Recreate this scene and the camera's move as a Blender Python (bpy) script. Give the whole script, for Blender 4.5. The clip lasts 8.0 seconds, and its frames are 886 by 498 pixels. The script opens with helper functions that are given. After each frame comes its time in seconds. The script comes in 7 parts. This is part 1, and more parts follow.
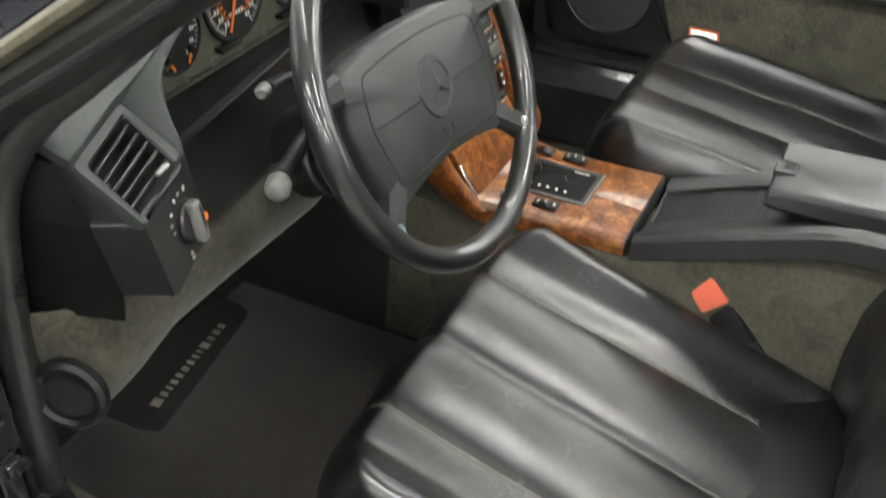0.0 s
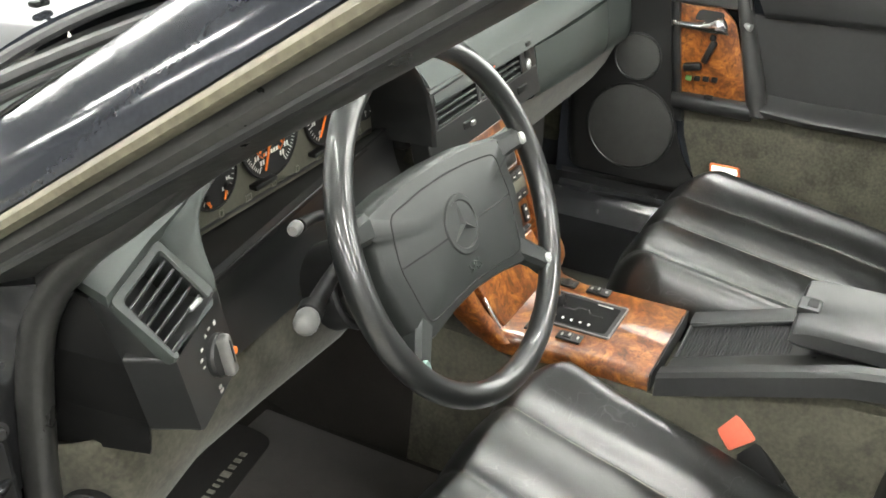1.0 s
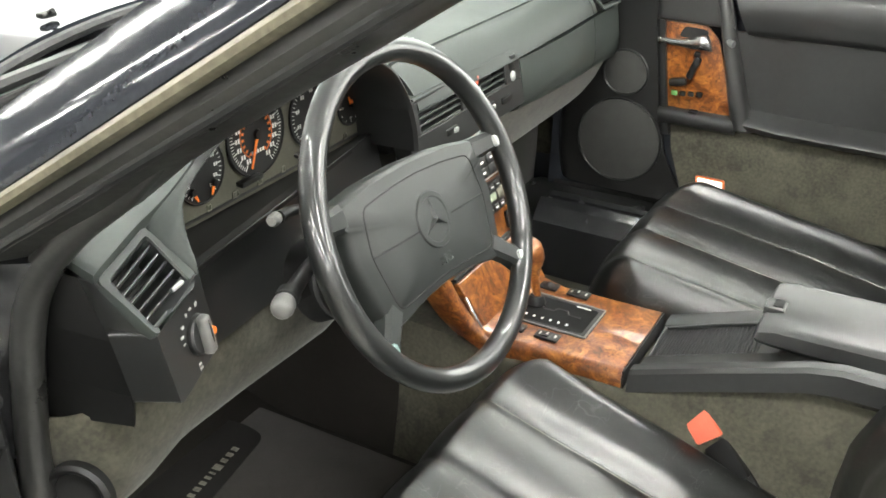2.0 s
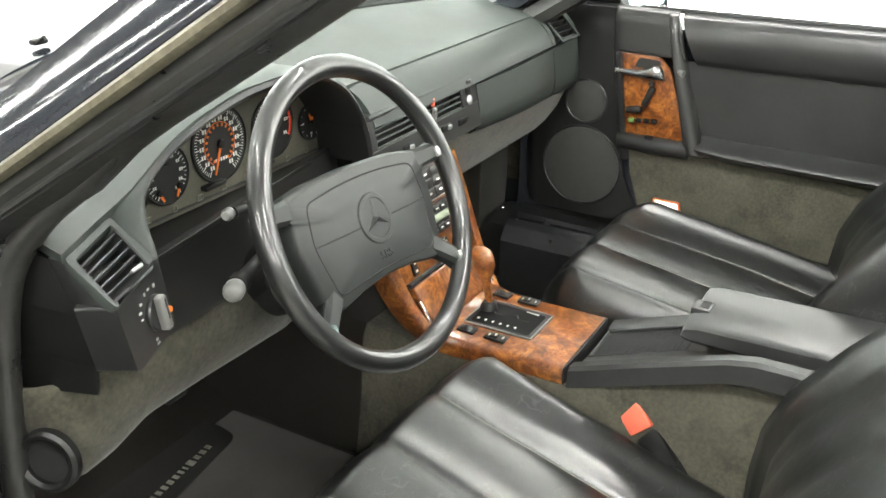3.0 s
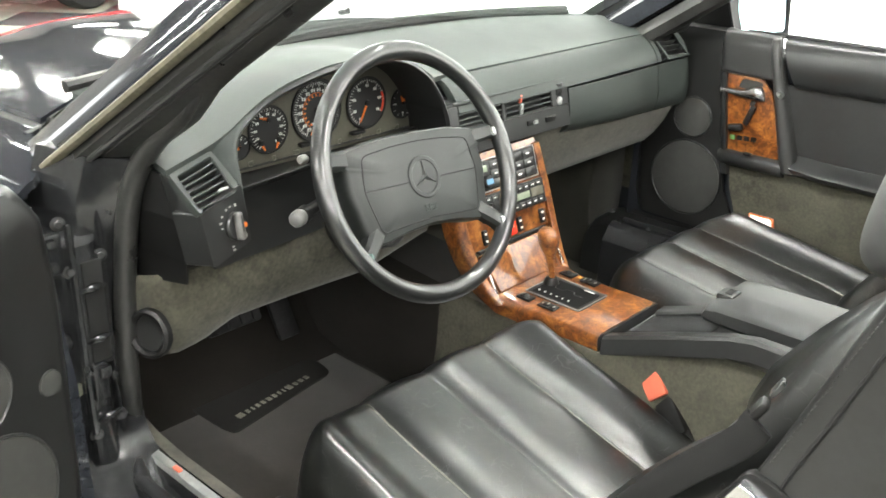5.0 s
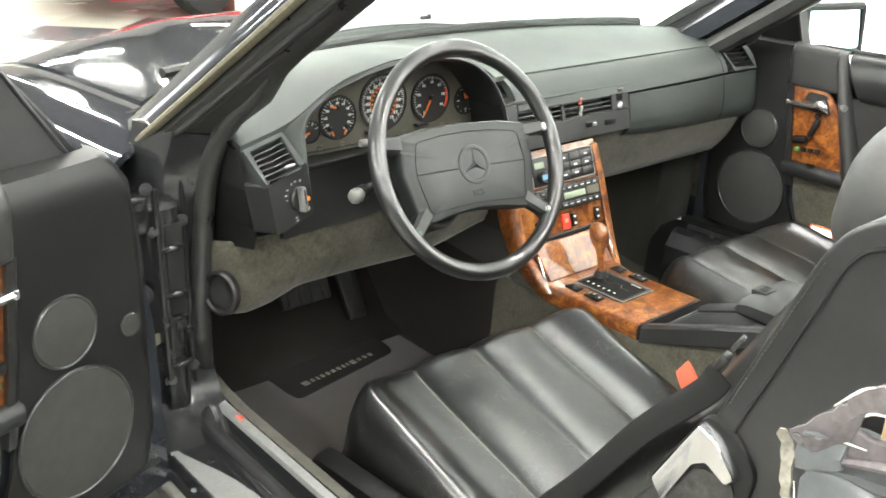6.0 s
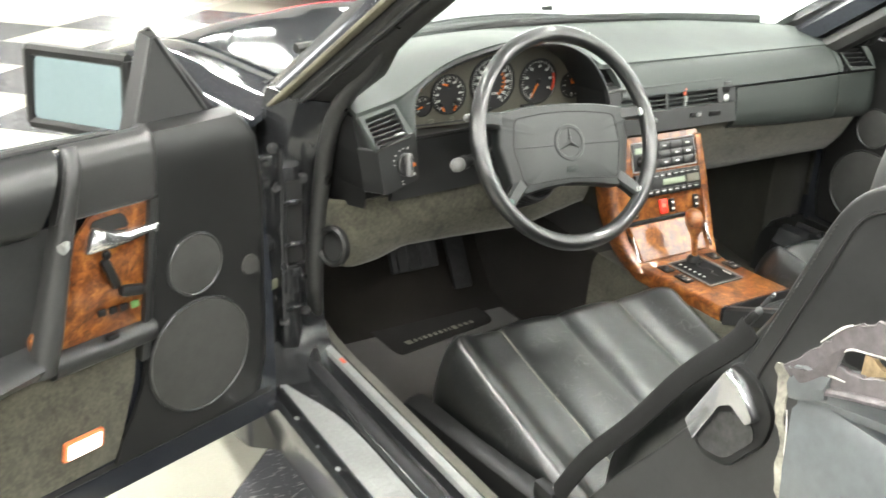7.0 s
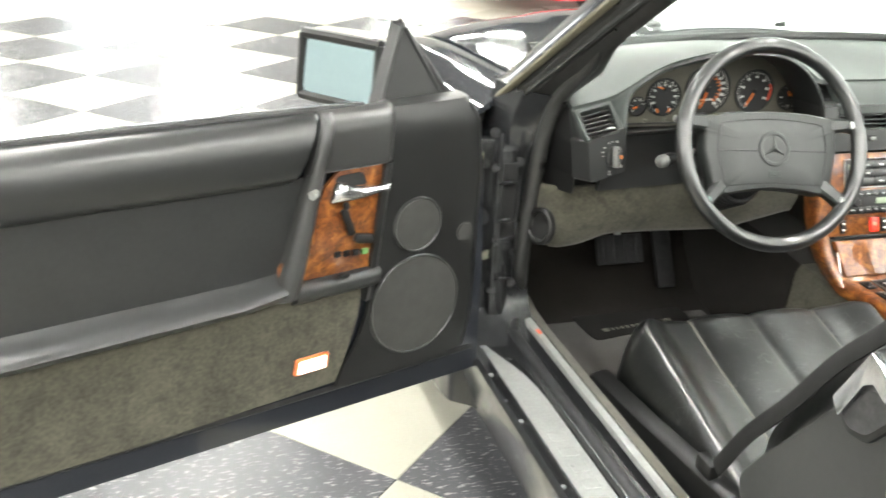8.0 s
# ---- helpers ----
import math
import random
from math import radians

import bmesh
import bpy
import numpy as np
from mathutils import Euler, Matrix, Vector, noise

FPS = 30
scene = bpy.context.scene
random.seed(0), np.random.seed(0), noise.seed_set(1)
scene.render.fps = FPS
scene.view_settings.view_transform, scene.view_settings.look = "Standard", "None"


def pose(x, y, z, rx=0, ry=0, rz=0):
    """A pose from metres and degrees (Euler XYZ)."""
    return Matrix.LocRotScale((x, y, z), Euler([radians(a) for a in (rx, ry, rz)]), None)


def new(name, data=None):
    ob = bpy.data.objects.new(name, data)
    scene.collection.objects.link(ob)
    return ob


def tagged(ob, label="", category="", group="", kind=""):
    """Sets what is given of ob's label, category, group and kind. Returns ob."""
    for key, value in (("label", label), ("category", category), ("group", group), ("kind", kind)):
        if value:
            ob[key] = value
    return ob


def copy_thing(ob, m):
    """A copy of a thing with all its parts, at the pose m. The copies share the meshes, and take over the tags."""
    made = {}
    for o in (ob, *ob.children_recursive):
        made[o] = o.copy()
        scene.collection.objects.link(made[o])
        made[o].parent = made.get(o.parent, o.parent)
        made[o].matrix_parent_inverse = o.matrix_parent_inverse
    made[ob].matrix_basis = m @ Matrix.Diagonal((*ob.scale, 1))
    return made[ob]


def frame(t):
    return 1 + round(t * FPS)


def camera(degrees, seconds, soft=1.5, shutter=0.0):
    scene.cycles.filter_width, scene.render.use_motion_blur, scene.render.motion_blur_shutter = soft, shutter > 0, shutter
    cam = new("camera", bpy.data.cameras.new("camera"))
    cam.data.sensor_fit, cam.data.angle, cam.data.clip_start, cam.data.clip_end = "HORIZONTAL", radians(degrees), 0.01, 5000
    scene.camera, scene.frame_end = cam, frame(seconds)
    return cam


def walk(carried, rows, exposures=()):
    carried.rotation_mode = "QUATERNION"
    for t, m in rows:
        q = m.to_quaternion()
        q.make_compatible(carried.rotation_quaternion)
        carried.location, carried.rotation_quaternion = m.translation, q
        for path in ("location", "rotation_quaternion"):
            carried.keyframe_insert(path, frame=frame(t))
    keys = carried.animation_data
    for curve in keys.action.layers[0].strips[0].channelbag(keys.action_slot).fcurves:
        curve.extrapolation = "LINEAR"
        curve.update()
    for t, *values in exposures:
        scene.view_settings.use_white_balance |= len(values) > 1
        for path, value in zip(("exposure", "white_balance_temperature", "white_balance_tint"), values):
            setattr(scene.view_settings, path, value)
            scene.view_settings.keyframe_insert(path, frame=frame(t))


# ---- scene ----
cam = camera(50.0, 8.0, soft=1.6, shutter=0.4)
ROWS = [
    (0.0, -1.1419, 0.0, 1.3037, 53.998, -1.008, -63.336),
    (0.5, -1.1453, 0.0014, 1.3164, 59.097, -0.93, -62.515),
    (1.0, -1.1477, -0.0001, 1.3239, 61.322, -0.908, -61.753),
    (2.5, -1.2222, -0.1411, 1.3247, 63.691, -0.95, -60.671),
    (3.0, -1.2619, -0.2114, 1.326, 65.334, -0.936, -60.397),
    (3.5, -1.3011, -0.284, 1.3286, 66.215, -1.055, -58.655),
    (4.0, -1.3251, -0.3813, 1.3301, 67.118, -1.124, -56.485),
    (4.5, -1.3299, -0.4685, 1.3304, 66.854, -1.345, -51.44),
    (6.0, -1.3735, -0.72, 1.3304, 67.683, -1.83, -40.181),
    (6.5, -1.3869, -0.7924, 1.3328, 67.517, -2.02, -36.285),
    (7.0, -1.4044, -0.8815, 1.336, 67.201, -2.235, -31.231),
    (7.5, -1.4241, -0.9742, 1.3397, 67.253, -2.433, -23.928),
    (8.0, -1.4401, -1.0752, 1.3463, 67.357, -2.584, -16.174),
]
walk(cam, [(t, pose(x, y, z, rx, ry, rz)) for t, x, y, z, rx, ry, rz in ROWS],
     exposures=[(0.0, -0.41), (0.5, -0.10), (1.0, 0.13), (2.5, 0.18), (4.5, 0.22), (6.0, 0.32), (8.0, 0.38)])

# ---- light ----
world = bpy.data.worlds.new("showroom_air")
world.use_nodes = True
world.node_tree.nodes["Background"].inputs["Color"].default_value = (0.9, 0.95, 1.0, 1)
world.node_tree.nodes["Background"].inputs["Strength"].default_value = 0.05
scene.world = world
scene.view_settings.exposure = 0.0
LAMP = 118.0       # strength of the fluorescent diffusers
BAY = 5.0        # strength of the daylight in the open bay
SHOP = 2.0       # strength of the daylight in the shop front

# ---- materials ----


def material(name, base, rough=0.5, metal=0.0, vary=0.15, scale=8.0, fine=120.0, bump=0.0, bump_scale=300.0,
             coat=0.0, spec=0.5, dirt=None, dirt_amount=0.0, sheen=0.0, rough_vary=0.0, per_piece=0.0, wrinkles=0.0):
    """A surface with colour variation at two scales, uneven gloss and fine relief, in metres."""
    m = bpy.data.materials.new(name)
    m.use_nodes = True
    nt = m.node_tree
    b = nt.nodes["Principled BSDF"]
    tc = nt.nodes.new("ShaderNodeTexCoord")
    geo = nt.nodes.new("ShaderNodeNewGeometry")
    pos = geo.outputs["Position"]
    n1 = nt.nodes.new("ShaderNodeTexNoise")
    n1.inputs["Scale"].default_value, n1.inputs["Detail"].default_value, n1.inputs["Roughness"].default_value = scale, 6, 0.6
    n2 = nt.nodes.new("ShaderNodeTexNoise")
    n2.inputs["Scale"].default_value, n2.inputs["Detail"].default_value = fine, 3
    for n in (n1, n2):
        nt.links.new(pos, n.inputs["Vector"])
    mix = nt.nodes.new("ShaderNodeMath")
    mix.operation = "MULTIPLY_ADD"
    nt.links.new(n2.outputs["Fac"], mix.inputs[0])
    mix.inputs[1].default_value = 0.45
    half = nt.nodes.new("ShaderNodeMath")
    half.operation = "MULTIPLY"
    nt.links.new(n1.outputs["Fac"], half.inputs[0])
    half.inputs[1].default_value = 0.55
    nt.links.new(half.outputs[0], mix.inputs[2])
    ramp = nt.nodes.new("ShaderNodeValToRGB")
    lo = tuple(max(0.0, c * (1 - vary)) for c in base)
    hi = tuple(min(1.0, c * (1 + vary)) for c in base)
    ramp.color_ramp.elements[0].position, ramp.color_ramp.elements[1].position = 0.32, 0.68
    ramp.color_ramp.elements[0].color, ramp.color_ramp.elements[1].color = (*lo, 1), (*hi, 1)
    nt.links.new(mix.outputs[0], ramp.inputs["Fac"])
    colour = ramp.outputs["Color"]
    if per_piece:
        info = nt.nodes.new("ShaderNodeObjectInfo")
        hsv = nt.nodes.new("ShaderNodeHueSaturation")
        mr = nt.nodes.new("ShaderNodeMapRange")
        mr.inputs["To Min"].default_value, mr.inputs["To Max"].default_value = 1 - per_piece, 1 + per_piece
        nt.links.new(info.outputs["Random"], mr.inputs["Value"])
        nt.links.new(mr.outputs["Result"], hsv.inputs["Value"])
        nt.links.new(colour, hsv.inputs["Color"])
        colour = hsv.outputs["Color"]
    if wrinkles:
        # pale hairline cracks, in patches
        for turn, stretch in ((0.35, (9.0, 22.0, 14.0)), (-0.5, (20.0, 8.0, 14.0))):
            mp = nt.nodes.new("ShaderNodeMapping")
            mp.inputs["Scale"].default_value, mp.inputs["Rotation"].default_value = stretch, (0.2, 0.1, turn)
            nt.links.new(pos, mp.inputs["Vector"])
            cn = nt.nodes.new("ShaderNodeTexNoise")
            cn.inputs["Scale"].default_value, cn.inputs["Detail"].default_value, cn.inputs["Distortion"].default_value = 1.5, 2, 0.35
            nt.links.new(mp.outputs["Vector"], cn.inputs["Vector"])
            off = nt.nodes.new("ShaderNodeMath")
            off.operation = "SUBTRACT"
            nt.links.new(cn.outputs["Fac"], off.inputs[0])
            off.inputs[1].default_value = 0.5
            ab = nt.nodes.new("ShaderNodeMath")
            ab.operation = "ABSOLUTE"
            nt.links.new(off.outputs[0], ab.inputs[0])
            line = nt.nodes.new("ShaderNodeMapRange")
            line.inputs["From Min"].default_value, line.inputs["From Max"].default_value = 0.0, 0.0085
            line.inputs["To Min"].default_value, line.inputs["To Max"].default_value = 0.26, 0.0
            nt.links.new(ab.outputs[0], line.inputs["Value"])
            patch = nt.nodes.new("ShaderNodeMapRange")
            patch.inputs["From Min"].default_value, patch.inputs["From Max"].default_value = 0.42, 0.56
            nt.links.new(n1.outputs["Fac"], patch.inputs["Value"])
            both = nt.nodes.new("ShaderNodeMath")
            both.operation = "MULTIPLY"
            nt.links.new(line.outputs["Result"], both.inputs[0])
            nt.links.new(patch.outputs["Result"], both.inputs[1])
            mx = nt.nodes.new("ShaderNodeMix")
            mx.data_type = "RGBA"
            nt.links.new(both.outputs[0], mx.inputs["Factor"])
            nt.links.new(colour, mx.inputs["A"])
            mx.inputs["B"].default_value = (0.16, 0.165, 0.16, 1)
            colour = mx.outputs["Result"]
    if dirt:
        n3 = nt.nodes.new("ShaderNodeTexNoise")
        n3.inputs["Scale"].default_value, n3.inputs["Detail"].default_value, n3.inputs["Roughness"].default_value = scale * 2.3, 8, 0.7
        nt.links.new(pos, n3.inputs["Vector"])
        r3 = nt.nodes.new("ShaderNodeMapRange")
        r3.inputs["From Min"].default_value, r3.inputs["From Max"].default_value = 0.52, 0.72
        r3.inputs["To Max"].default_value = dirt_amount
        nt.links.new(n3.outputs["Fac"], r3.inputs["Value"])
        mx = nt.nodes.new("ShaderNodeMix")
        mx.data_type = "RGBA"
        nt.links.new(r3.outputs["Result"], mx.inputs["Factor"])
        nt.links.new(colour, mx.inputs["A"])
        mx.inputs["B"].default_value = (*dirt, 1)
        colour = mx.outputs["Result"]
    nt.links.new(colour, b.inputs["Base Color"])
    b.inputs["Metallic"].default_value = metal
    b.inputs["Specular IOR Level"].default_value = spec
    b.inputs["Roughness"].default_value = rough
    if rough_vary:
        rr = nt.nodes.new("ShaderNodeMapRange")
        rr.inputs["From Min"].default_value, rr.inputs["From Max"].default_value = 0.3, 0.7
        rr.inputs["To Min"].default_value, rr.inputs["To Max"].default_value = max(0.02, rough - rough_vary), min(1, rough + rough_vary)
        nt.links.new(n1.outputs["Fac"], rr.inputs["Value"])
        nt.links.new(rr.outputs["Result"], b.inputs["Roughness"])
    b.inputs["Coat Weight"].default_value = coat
    b.inputs["Coat Roughness"].default_value = 0.04 if not wrinkles else 0.22
    if sheen:
        b.inputs["Sheen Weight"].default_value = sheen
        b.inputs["Sheen Roughness"].default_value = 0.5
    last = None
    if wrinkles:
        warp = nt.nodes.new("ShaderNodeTexNoise")
        warp.inputs["Scale"].default_value, warp.inputs["Detail"].default_value = 8.0, 3
        nt.links.new(pos, warp.inputs["Vector"])
        last = None
        for scale_, depth in ((22.0, 0.0022), (70.0, 0.0007)):
            cn = nt.nodes.new("ShaderNodeTexNoise")
            cn.inputs["Scale"].default_value, cn.inputs["Detail"].default_value, cn.inputs["Distortion"].default_value = scale_, 1, 1.2
            nt.links.new(pos, cn.inputs["Vector"])
            bw = nt.nodes.new("ShaderNodeBump")
            bw.inputs["Strength"].default_value, bw.inputs["Distance"].default_value = wrinkles, depth
            nt.links.new(cn.outputs["Fac"], bw.inputs["Height"])
            if last:
                nt.links.new(last, bw.inputs["Normal"])
            last = bw.outputs["Normal"]
        big = nt.nodes.new("ShaderNodeBump")
        big.inputs["Strength"].default_value, big.inputs["Distance"].default_value = 0.05, 0.02
        nt.links.new(warp.outputs["Fac"], big.inputs["Height"])
        nt.links.new(last, big.inputs["Normal"])
        last = big.outputs["Normal"]
    if bump:
        n4 = nt.nodes.new("ShaderNodeTexNoise")
        n4.inputs["Scale"].default_value, n4.inputs["Detail"].default_value = bump_scale, 1
        nt.links.new(pos, n4.inputs["Vector"])
        bp = nt.nodes.new("ShaderNodeBump")
        bp.inputs["Strength"].default_value, bp.inputs["Distance"].default_value = bump, 0.16 / bump_scale
        nt.links.new(n4.outputs["Fac"], bp.inputs["Height"])
        if last:
            nt.links.new(last, bp.inputs["Normal"])
        last = bp.outputs["Normal"]
    if last:
        nt.links.new(last, b.inputs["Normal"])
    return m


def glow(name, colour, strength):
    m = bpy.data.materials.new(name)
    m.use_nodes = True
    b = m.node_tree.nodes["Principled BSDF"]
    b.inputs["Base Color"].default_value = (*colour, 1)
    b.inputs["Emission Color"].default_value = (*colour, 1)
    b.inputs["Emission Strength"].default_value = strength
    return m


def burl(name):
    """Lacquered burr walnut: swirling figure, dark eyes, fine grain."""
    m = bpy.data.materials.new(name)
    m.use_nodes = True
    nt = m.node_tree
    b = nt.nodes["Principled BSDF"]
    geo = nt.nodes.new("ShaderNodeNewGeometry")
    warp = nt.nodes.new("ShaderNodeTexNoise")
    warp.inputs["Scale"].default_value, warp.inputs["Detail"].default_value = 14.0, 5
    nt.links.new(geo.outputs["Position"], warp.inputs["Vector"])
    addv = nt.nodes.new("ShaderNodeVectorMath")
    addv.operation = "MULTIPLY_ADD"
    nt.links.new(warp.outputs["Color"], addv.inputs[0])
    addv.inputs[1].default_value = (0.09, 0.09, 0.09)
    nt.links.new(geo.outputs["Position"], addv.inputs[2])
    fig = nt.nodes.new("ShaderNodeTexNoise")
    fig.inputs["Scale"].default_value, fig.inputs["Detail"].default_value, fig.inputs["Roughness"].default_value = 40.0, 10, 0.72
    nt.links.new(addv.outputs[0], fig.inputs["Vector"])
    ramp = nt.nodes.new("ShaderNodeValToRGB")
    e = ramp.color_ramp.elements
    e[0].position, e[0].color = 0.33, (0.035, 0.010, 0.003, 1)
    e[1].position, e[1].color = 0.73, (0.46, 0.215, 0.056, 1)
    mid = e.new(0.47)
    mid.color = (0.135, 0.038, 0.009, 1)
    mid2 = e.new(0.58)
    mid2.color = (0.27, 0.100, 0.022, 1)
    nt.links.new(fig.outputs["Fac"], ramp.inputs["Fac"])
    eye = nt.nodes.new("ShaderNodeTexVoronoi")
    eye.inputs["Scale"].default_value = 75.0
    nt.links.new(addv.outputs[0], eye.inputs["Vector"])
    er = nt.nodes.new("ShaderNodeMapRange")
    er.inputs["From Min"].default_value, er.inputs["From Max"].default_value = 0.08, 0.3
    er.inputs["To Min"].default_value, er.inputs["To Max"].default_value = 0.45, 1.0
    nt.links.new(eye.outputs["Distance"], er.inputs["Value"])
    mul = nt.nodes.new("ShaderNodeMix")
    mul.data_type, mul.blend_type = "RGBA", "MULTIPLY"
    mul.inputs["Factor"].default_value = 1.0
    nt.links.new(ramp.outputs["Color"], mul.inputs["A"])
    nt.links.new(er.outputs["Result"], mul.inputs["B"])
    nt.links.new(mul.outputs["Result"], b.inputs["Base Color"])
    b.inputs["Roughness"].default_value = 0.28
    b.inputs["Coat Weight"].default_value = 1.0
    b.inputs["Coat Roughness"].default_value = 0.03
    return m


def glass(name, tint=(0.93, 0.98, 0.96)):
    m = bpy.data.materials.new(name)
    m.use_nodes = True
    b = m.node_tree.nodes["Principled BSDF"]
    b.inputs["Base Color"].default_value = (*tint, 1)
    b.inputs["Transmission Weight"].default_value = 1.0
    b.inputs["Roughness"].default_value = 0.0
    b.inputs["IOR"].default_value = 1.45
    return m


LEATHER = material("black_leather", (0.0048, 0.0053, 0.0051), 0.30, vary=0.25, scale=14, fine=90, rough_vary=0.015, wrinkles=0.22, spec=1.0)
LEATHER_SMOOTH = material("smooth_leather", (0.019, 0.0195, 0.0195), 0.36, vary=0.2, scale=18, bump=0.2, bump_scale=600, rough_vary=0.08, spec=0.6)
WHEEL_LEATHER = material("worn_wheel_leather", (0.0075, 0.0082, 0.0082), 0.36, vary=0.2, scale=14, fine=60, spec=0.6, coat=1.0)
WORN = material("greenish_worn_leather", (0.10, 0.16, 0.15), 0.4, vary=0.3, scale=40)
THREAD = material("grey_thread", (0.045, 0.045, 0.043), 0.7)
STALK = material("light_grey_stalk_plastic", (0.15, 0.15, 0.145), 0.32, vary=0.12, scale=30, bump=0.1, bump_scale=600)
PRINT = material("dull_pale_print", (0.42, 0.42, 0.40), 0.6, vary=0.1)
# grey of the warning symbols, and painted highlight of the seat seams
FAINT = material("faint_print_and_seam_glint", (0.17, 0.165, 0.14), 0.6, vary=0.1)
CHIP = material("bare_chip_and_edge_glint", (0.62, 0.60, 0.57), 0.35, vary=0.25, scale=60, bump=0.6, bump_scale=120)
GREY_LEATHER = material("greyed_leather", (0.055, 0.056, 0.055), 0.55, vary=0.15, scale=20, bump=0.2, bump_scale=500, rough_vary=0.06)
DASH = material("dash_grained_plastic", (0.031, 0.037, 0.034), 0.50, vary=0.12, scale=6, fine=300, bump=0.25, bump_scale=900, rough_vary=0.05, spec=0.42)
DASH_DARK = material("dark_grained_plastic", (0.0165, 0.017, 0.017), 0.32, vary=0.15, scale=9, fine=300, bump=0.22, bump_scale=900, rough_vary=0.05, spec=0.65)
PAD = material("airbag_cover_plastic", (0.0155, 0.0175, 0.0168), 0.42, vary=0.10, scale=12, fine=400, bump=0.3, bump_scale=1000, rough_vary=0.05)
BLACK = material("black_plastic", (0.009, 0.009, 0.009), 0.40, vary=0.2, scale=20, bump=0.15, bump_scale=700, spec=0.36)
GATE = material("dull_black_gate", (0.0035, 0.0035, 0.0035), 0.6, vary=0.2, spec=0.12)
MATT = material("matt_black_cavity", (0.008, 0.008, 0.008), 0.85, vary=0.2)
RUBBER = material("black_rubber", (0.013, 0.013, 0.014), 0.55, vary=0.3, scale=20, fine=200, bump=0.2, dirt=(0.06, 0.06, 0.06), dirt_amount=0.4)
SEAL = material("waxed_black_seal", (0.026, 0.026, 0.025), 0.36, vary=0.35, scale=16, fine=120, rough_vary=0.10, bump=0.2, bump_scale=90, spec=0.6)
DOOR_BLACK = material("black_grained_door_trim", (0.0095, 0.0096, 0.0095), 0.40, vary=0.2, scale=10, fine=300, bump=0.22, bump_scale=900, rough_vary=0.05, spec=0.5)
CAP_GREY = material("worn_grey_door_cap", (0.030, 0.030, 0.0295), 0.34, vary=0.18, scale=9, fine=300, bump=0.22, bump_scale=900, rough_vary=0.05, spec=0.6)
SUEDE = material("olive_grey_suede", (0.064, 0.061, 0.046), 0.95, vary=0.50, scale=11, fine=160, bump=0.5, bump_scale=500, sheen=0.18,
                 dirt=(0.026, 0.026, 0.020), dirt_amount=0.85, spec=0.1)
CARPET = material("grey_brown_carpet", (0.037, 0.032, 0.028), 0.98, vary=0.3, scale=9, fine=420, bump=1.0, bump_scale=650, sheen=0.3,
                  dirt=(0.028, 0.025, 0.021), dirt_amount=0.7, spec=0.1)
# near-black base colour: the footwell's shade is painted into this carpet
CARPET_SHADED = material("shade_darkened_floor_carpet", (0.015, 0.013, 0.011), 0.98, vary=0.3, scale=9, fine=420, bump=1.0, bump_scale=650, sheen=0.15, spec=0.1)
CARPET_DARK = material("dark_olive_carpet", (0.030, 0.030, 0.024), 0.98, vary=0.3, scale=9, fine=420, bump=1.0, bump_scale=650, sheen=0.2, spec=0.1)
MAT_PATCH = material("dark_heel_pad", (0.012, 0.011, 0.010), 0.8, vary=0.25, scale=20, fine=300, bump=0.5, bump_scale=500)
WOOD = burl("burr_walnut")
PILLAR_PAINT = material("waxed_dark_pillar_paint", (0.022, 0.024, 0.029), 0.10, vary=0.2, scale=10, fine=200, rough_vary=0.02, spec=0.5)
WORN_CHROME = material("worn_chrome", (0.66, 0.66, 0.68), 0.24, metal=1.0, vary=0.08, scale=40, rough_vary=0.03)
CHROME = material("chrome", (0.86, 0.86, 0.88), 0.22, metal=1.0, vary=0.05, scale=30, rough_vary=0.05)
STEEL = material("brushed_steel", (0.46, 0.47, 0.46), 0.34, metal=0.65, vary=0.2, scale=25, fine=200, rough_vary=0.1, dirt=(0.2, 0.2, 0.19), dirt_amount=0.4)
GOLD = material("brass_toned_trim", (0.145, 0.133, 0.095), 0.45, metal=0.35, vary=0.35, scale=6, rough_vary=0.08, dirt=(0.16, 0.15, 0.11), dirt_amount=0.5)
PAINT = material("dark_grey_car_paint", (0.020, 0.022, 0.027), 0.06, vary=0.12, scale=4, fine=300, spec=0.55)
JAMB = material("dusty_black_jamb_paint", (0.016, 0.0165, 0.0175), 0.22, vary=0.25, scale=22, fine=120, rough_vary=0.06, bump=0.22, bump_scale=30, spec=0.7)
GREY_PANEL = material("bare_grey_panel", (0.105, 0.114, 0.118), 0.32, vary=0.15, scale=10, fine=80, coat=0.3, dirt=(0.08, 0.085, 0.09), dirt_amount=0.4)
TORN = material("torn_seal_and_primer", (0.25, 0.24, 0.20), 0.7, vary=0.4, scale=40, fine=200, bump=0.8, bump_scale=160, dirt=(0.09, 0.07, 0.07), dirt_amount=0.7)
CUP = material("grey_release_cup", (0.045, 0.045, 0.046), 0.20, metal=0.3, vary=0.35, scale=30)
FOAM = material("yellowed_foam", (0.45, 0.33, 0.19), 0.95, vary=0.3, scale=60, bump=1.0, bump_scale=200)
PRIMER = material("plum_grey_primer", (0.115, 0.103, 0.108), 0.26, vary=0.25, scale=25, fine=150, bump=0.5, bump_scale=70, coat=0.4, dirt=(0.06, 0.05, 0.055), dirt_amount=0.5)
POLISHED = material("worn_sill_aluminium", (0.36, 0.37, 0.36), 0.36, metal=0.5, vary=0.15, scale=12, fine=160, rough_vary=0.10, dirt=(0.30, 0.30, 0.28), dirt_amount=0.4)
DIAL = material("black_dial_face", (0.012, 0.012, 0.012), 0.5, vary=0.1)
CLUSTER = material("olive_grey_cluster_plate", (0.085, 0.082, 0.062), 0.55, vary=0.15, scale=18, fine=300)
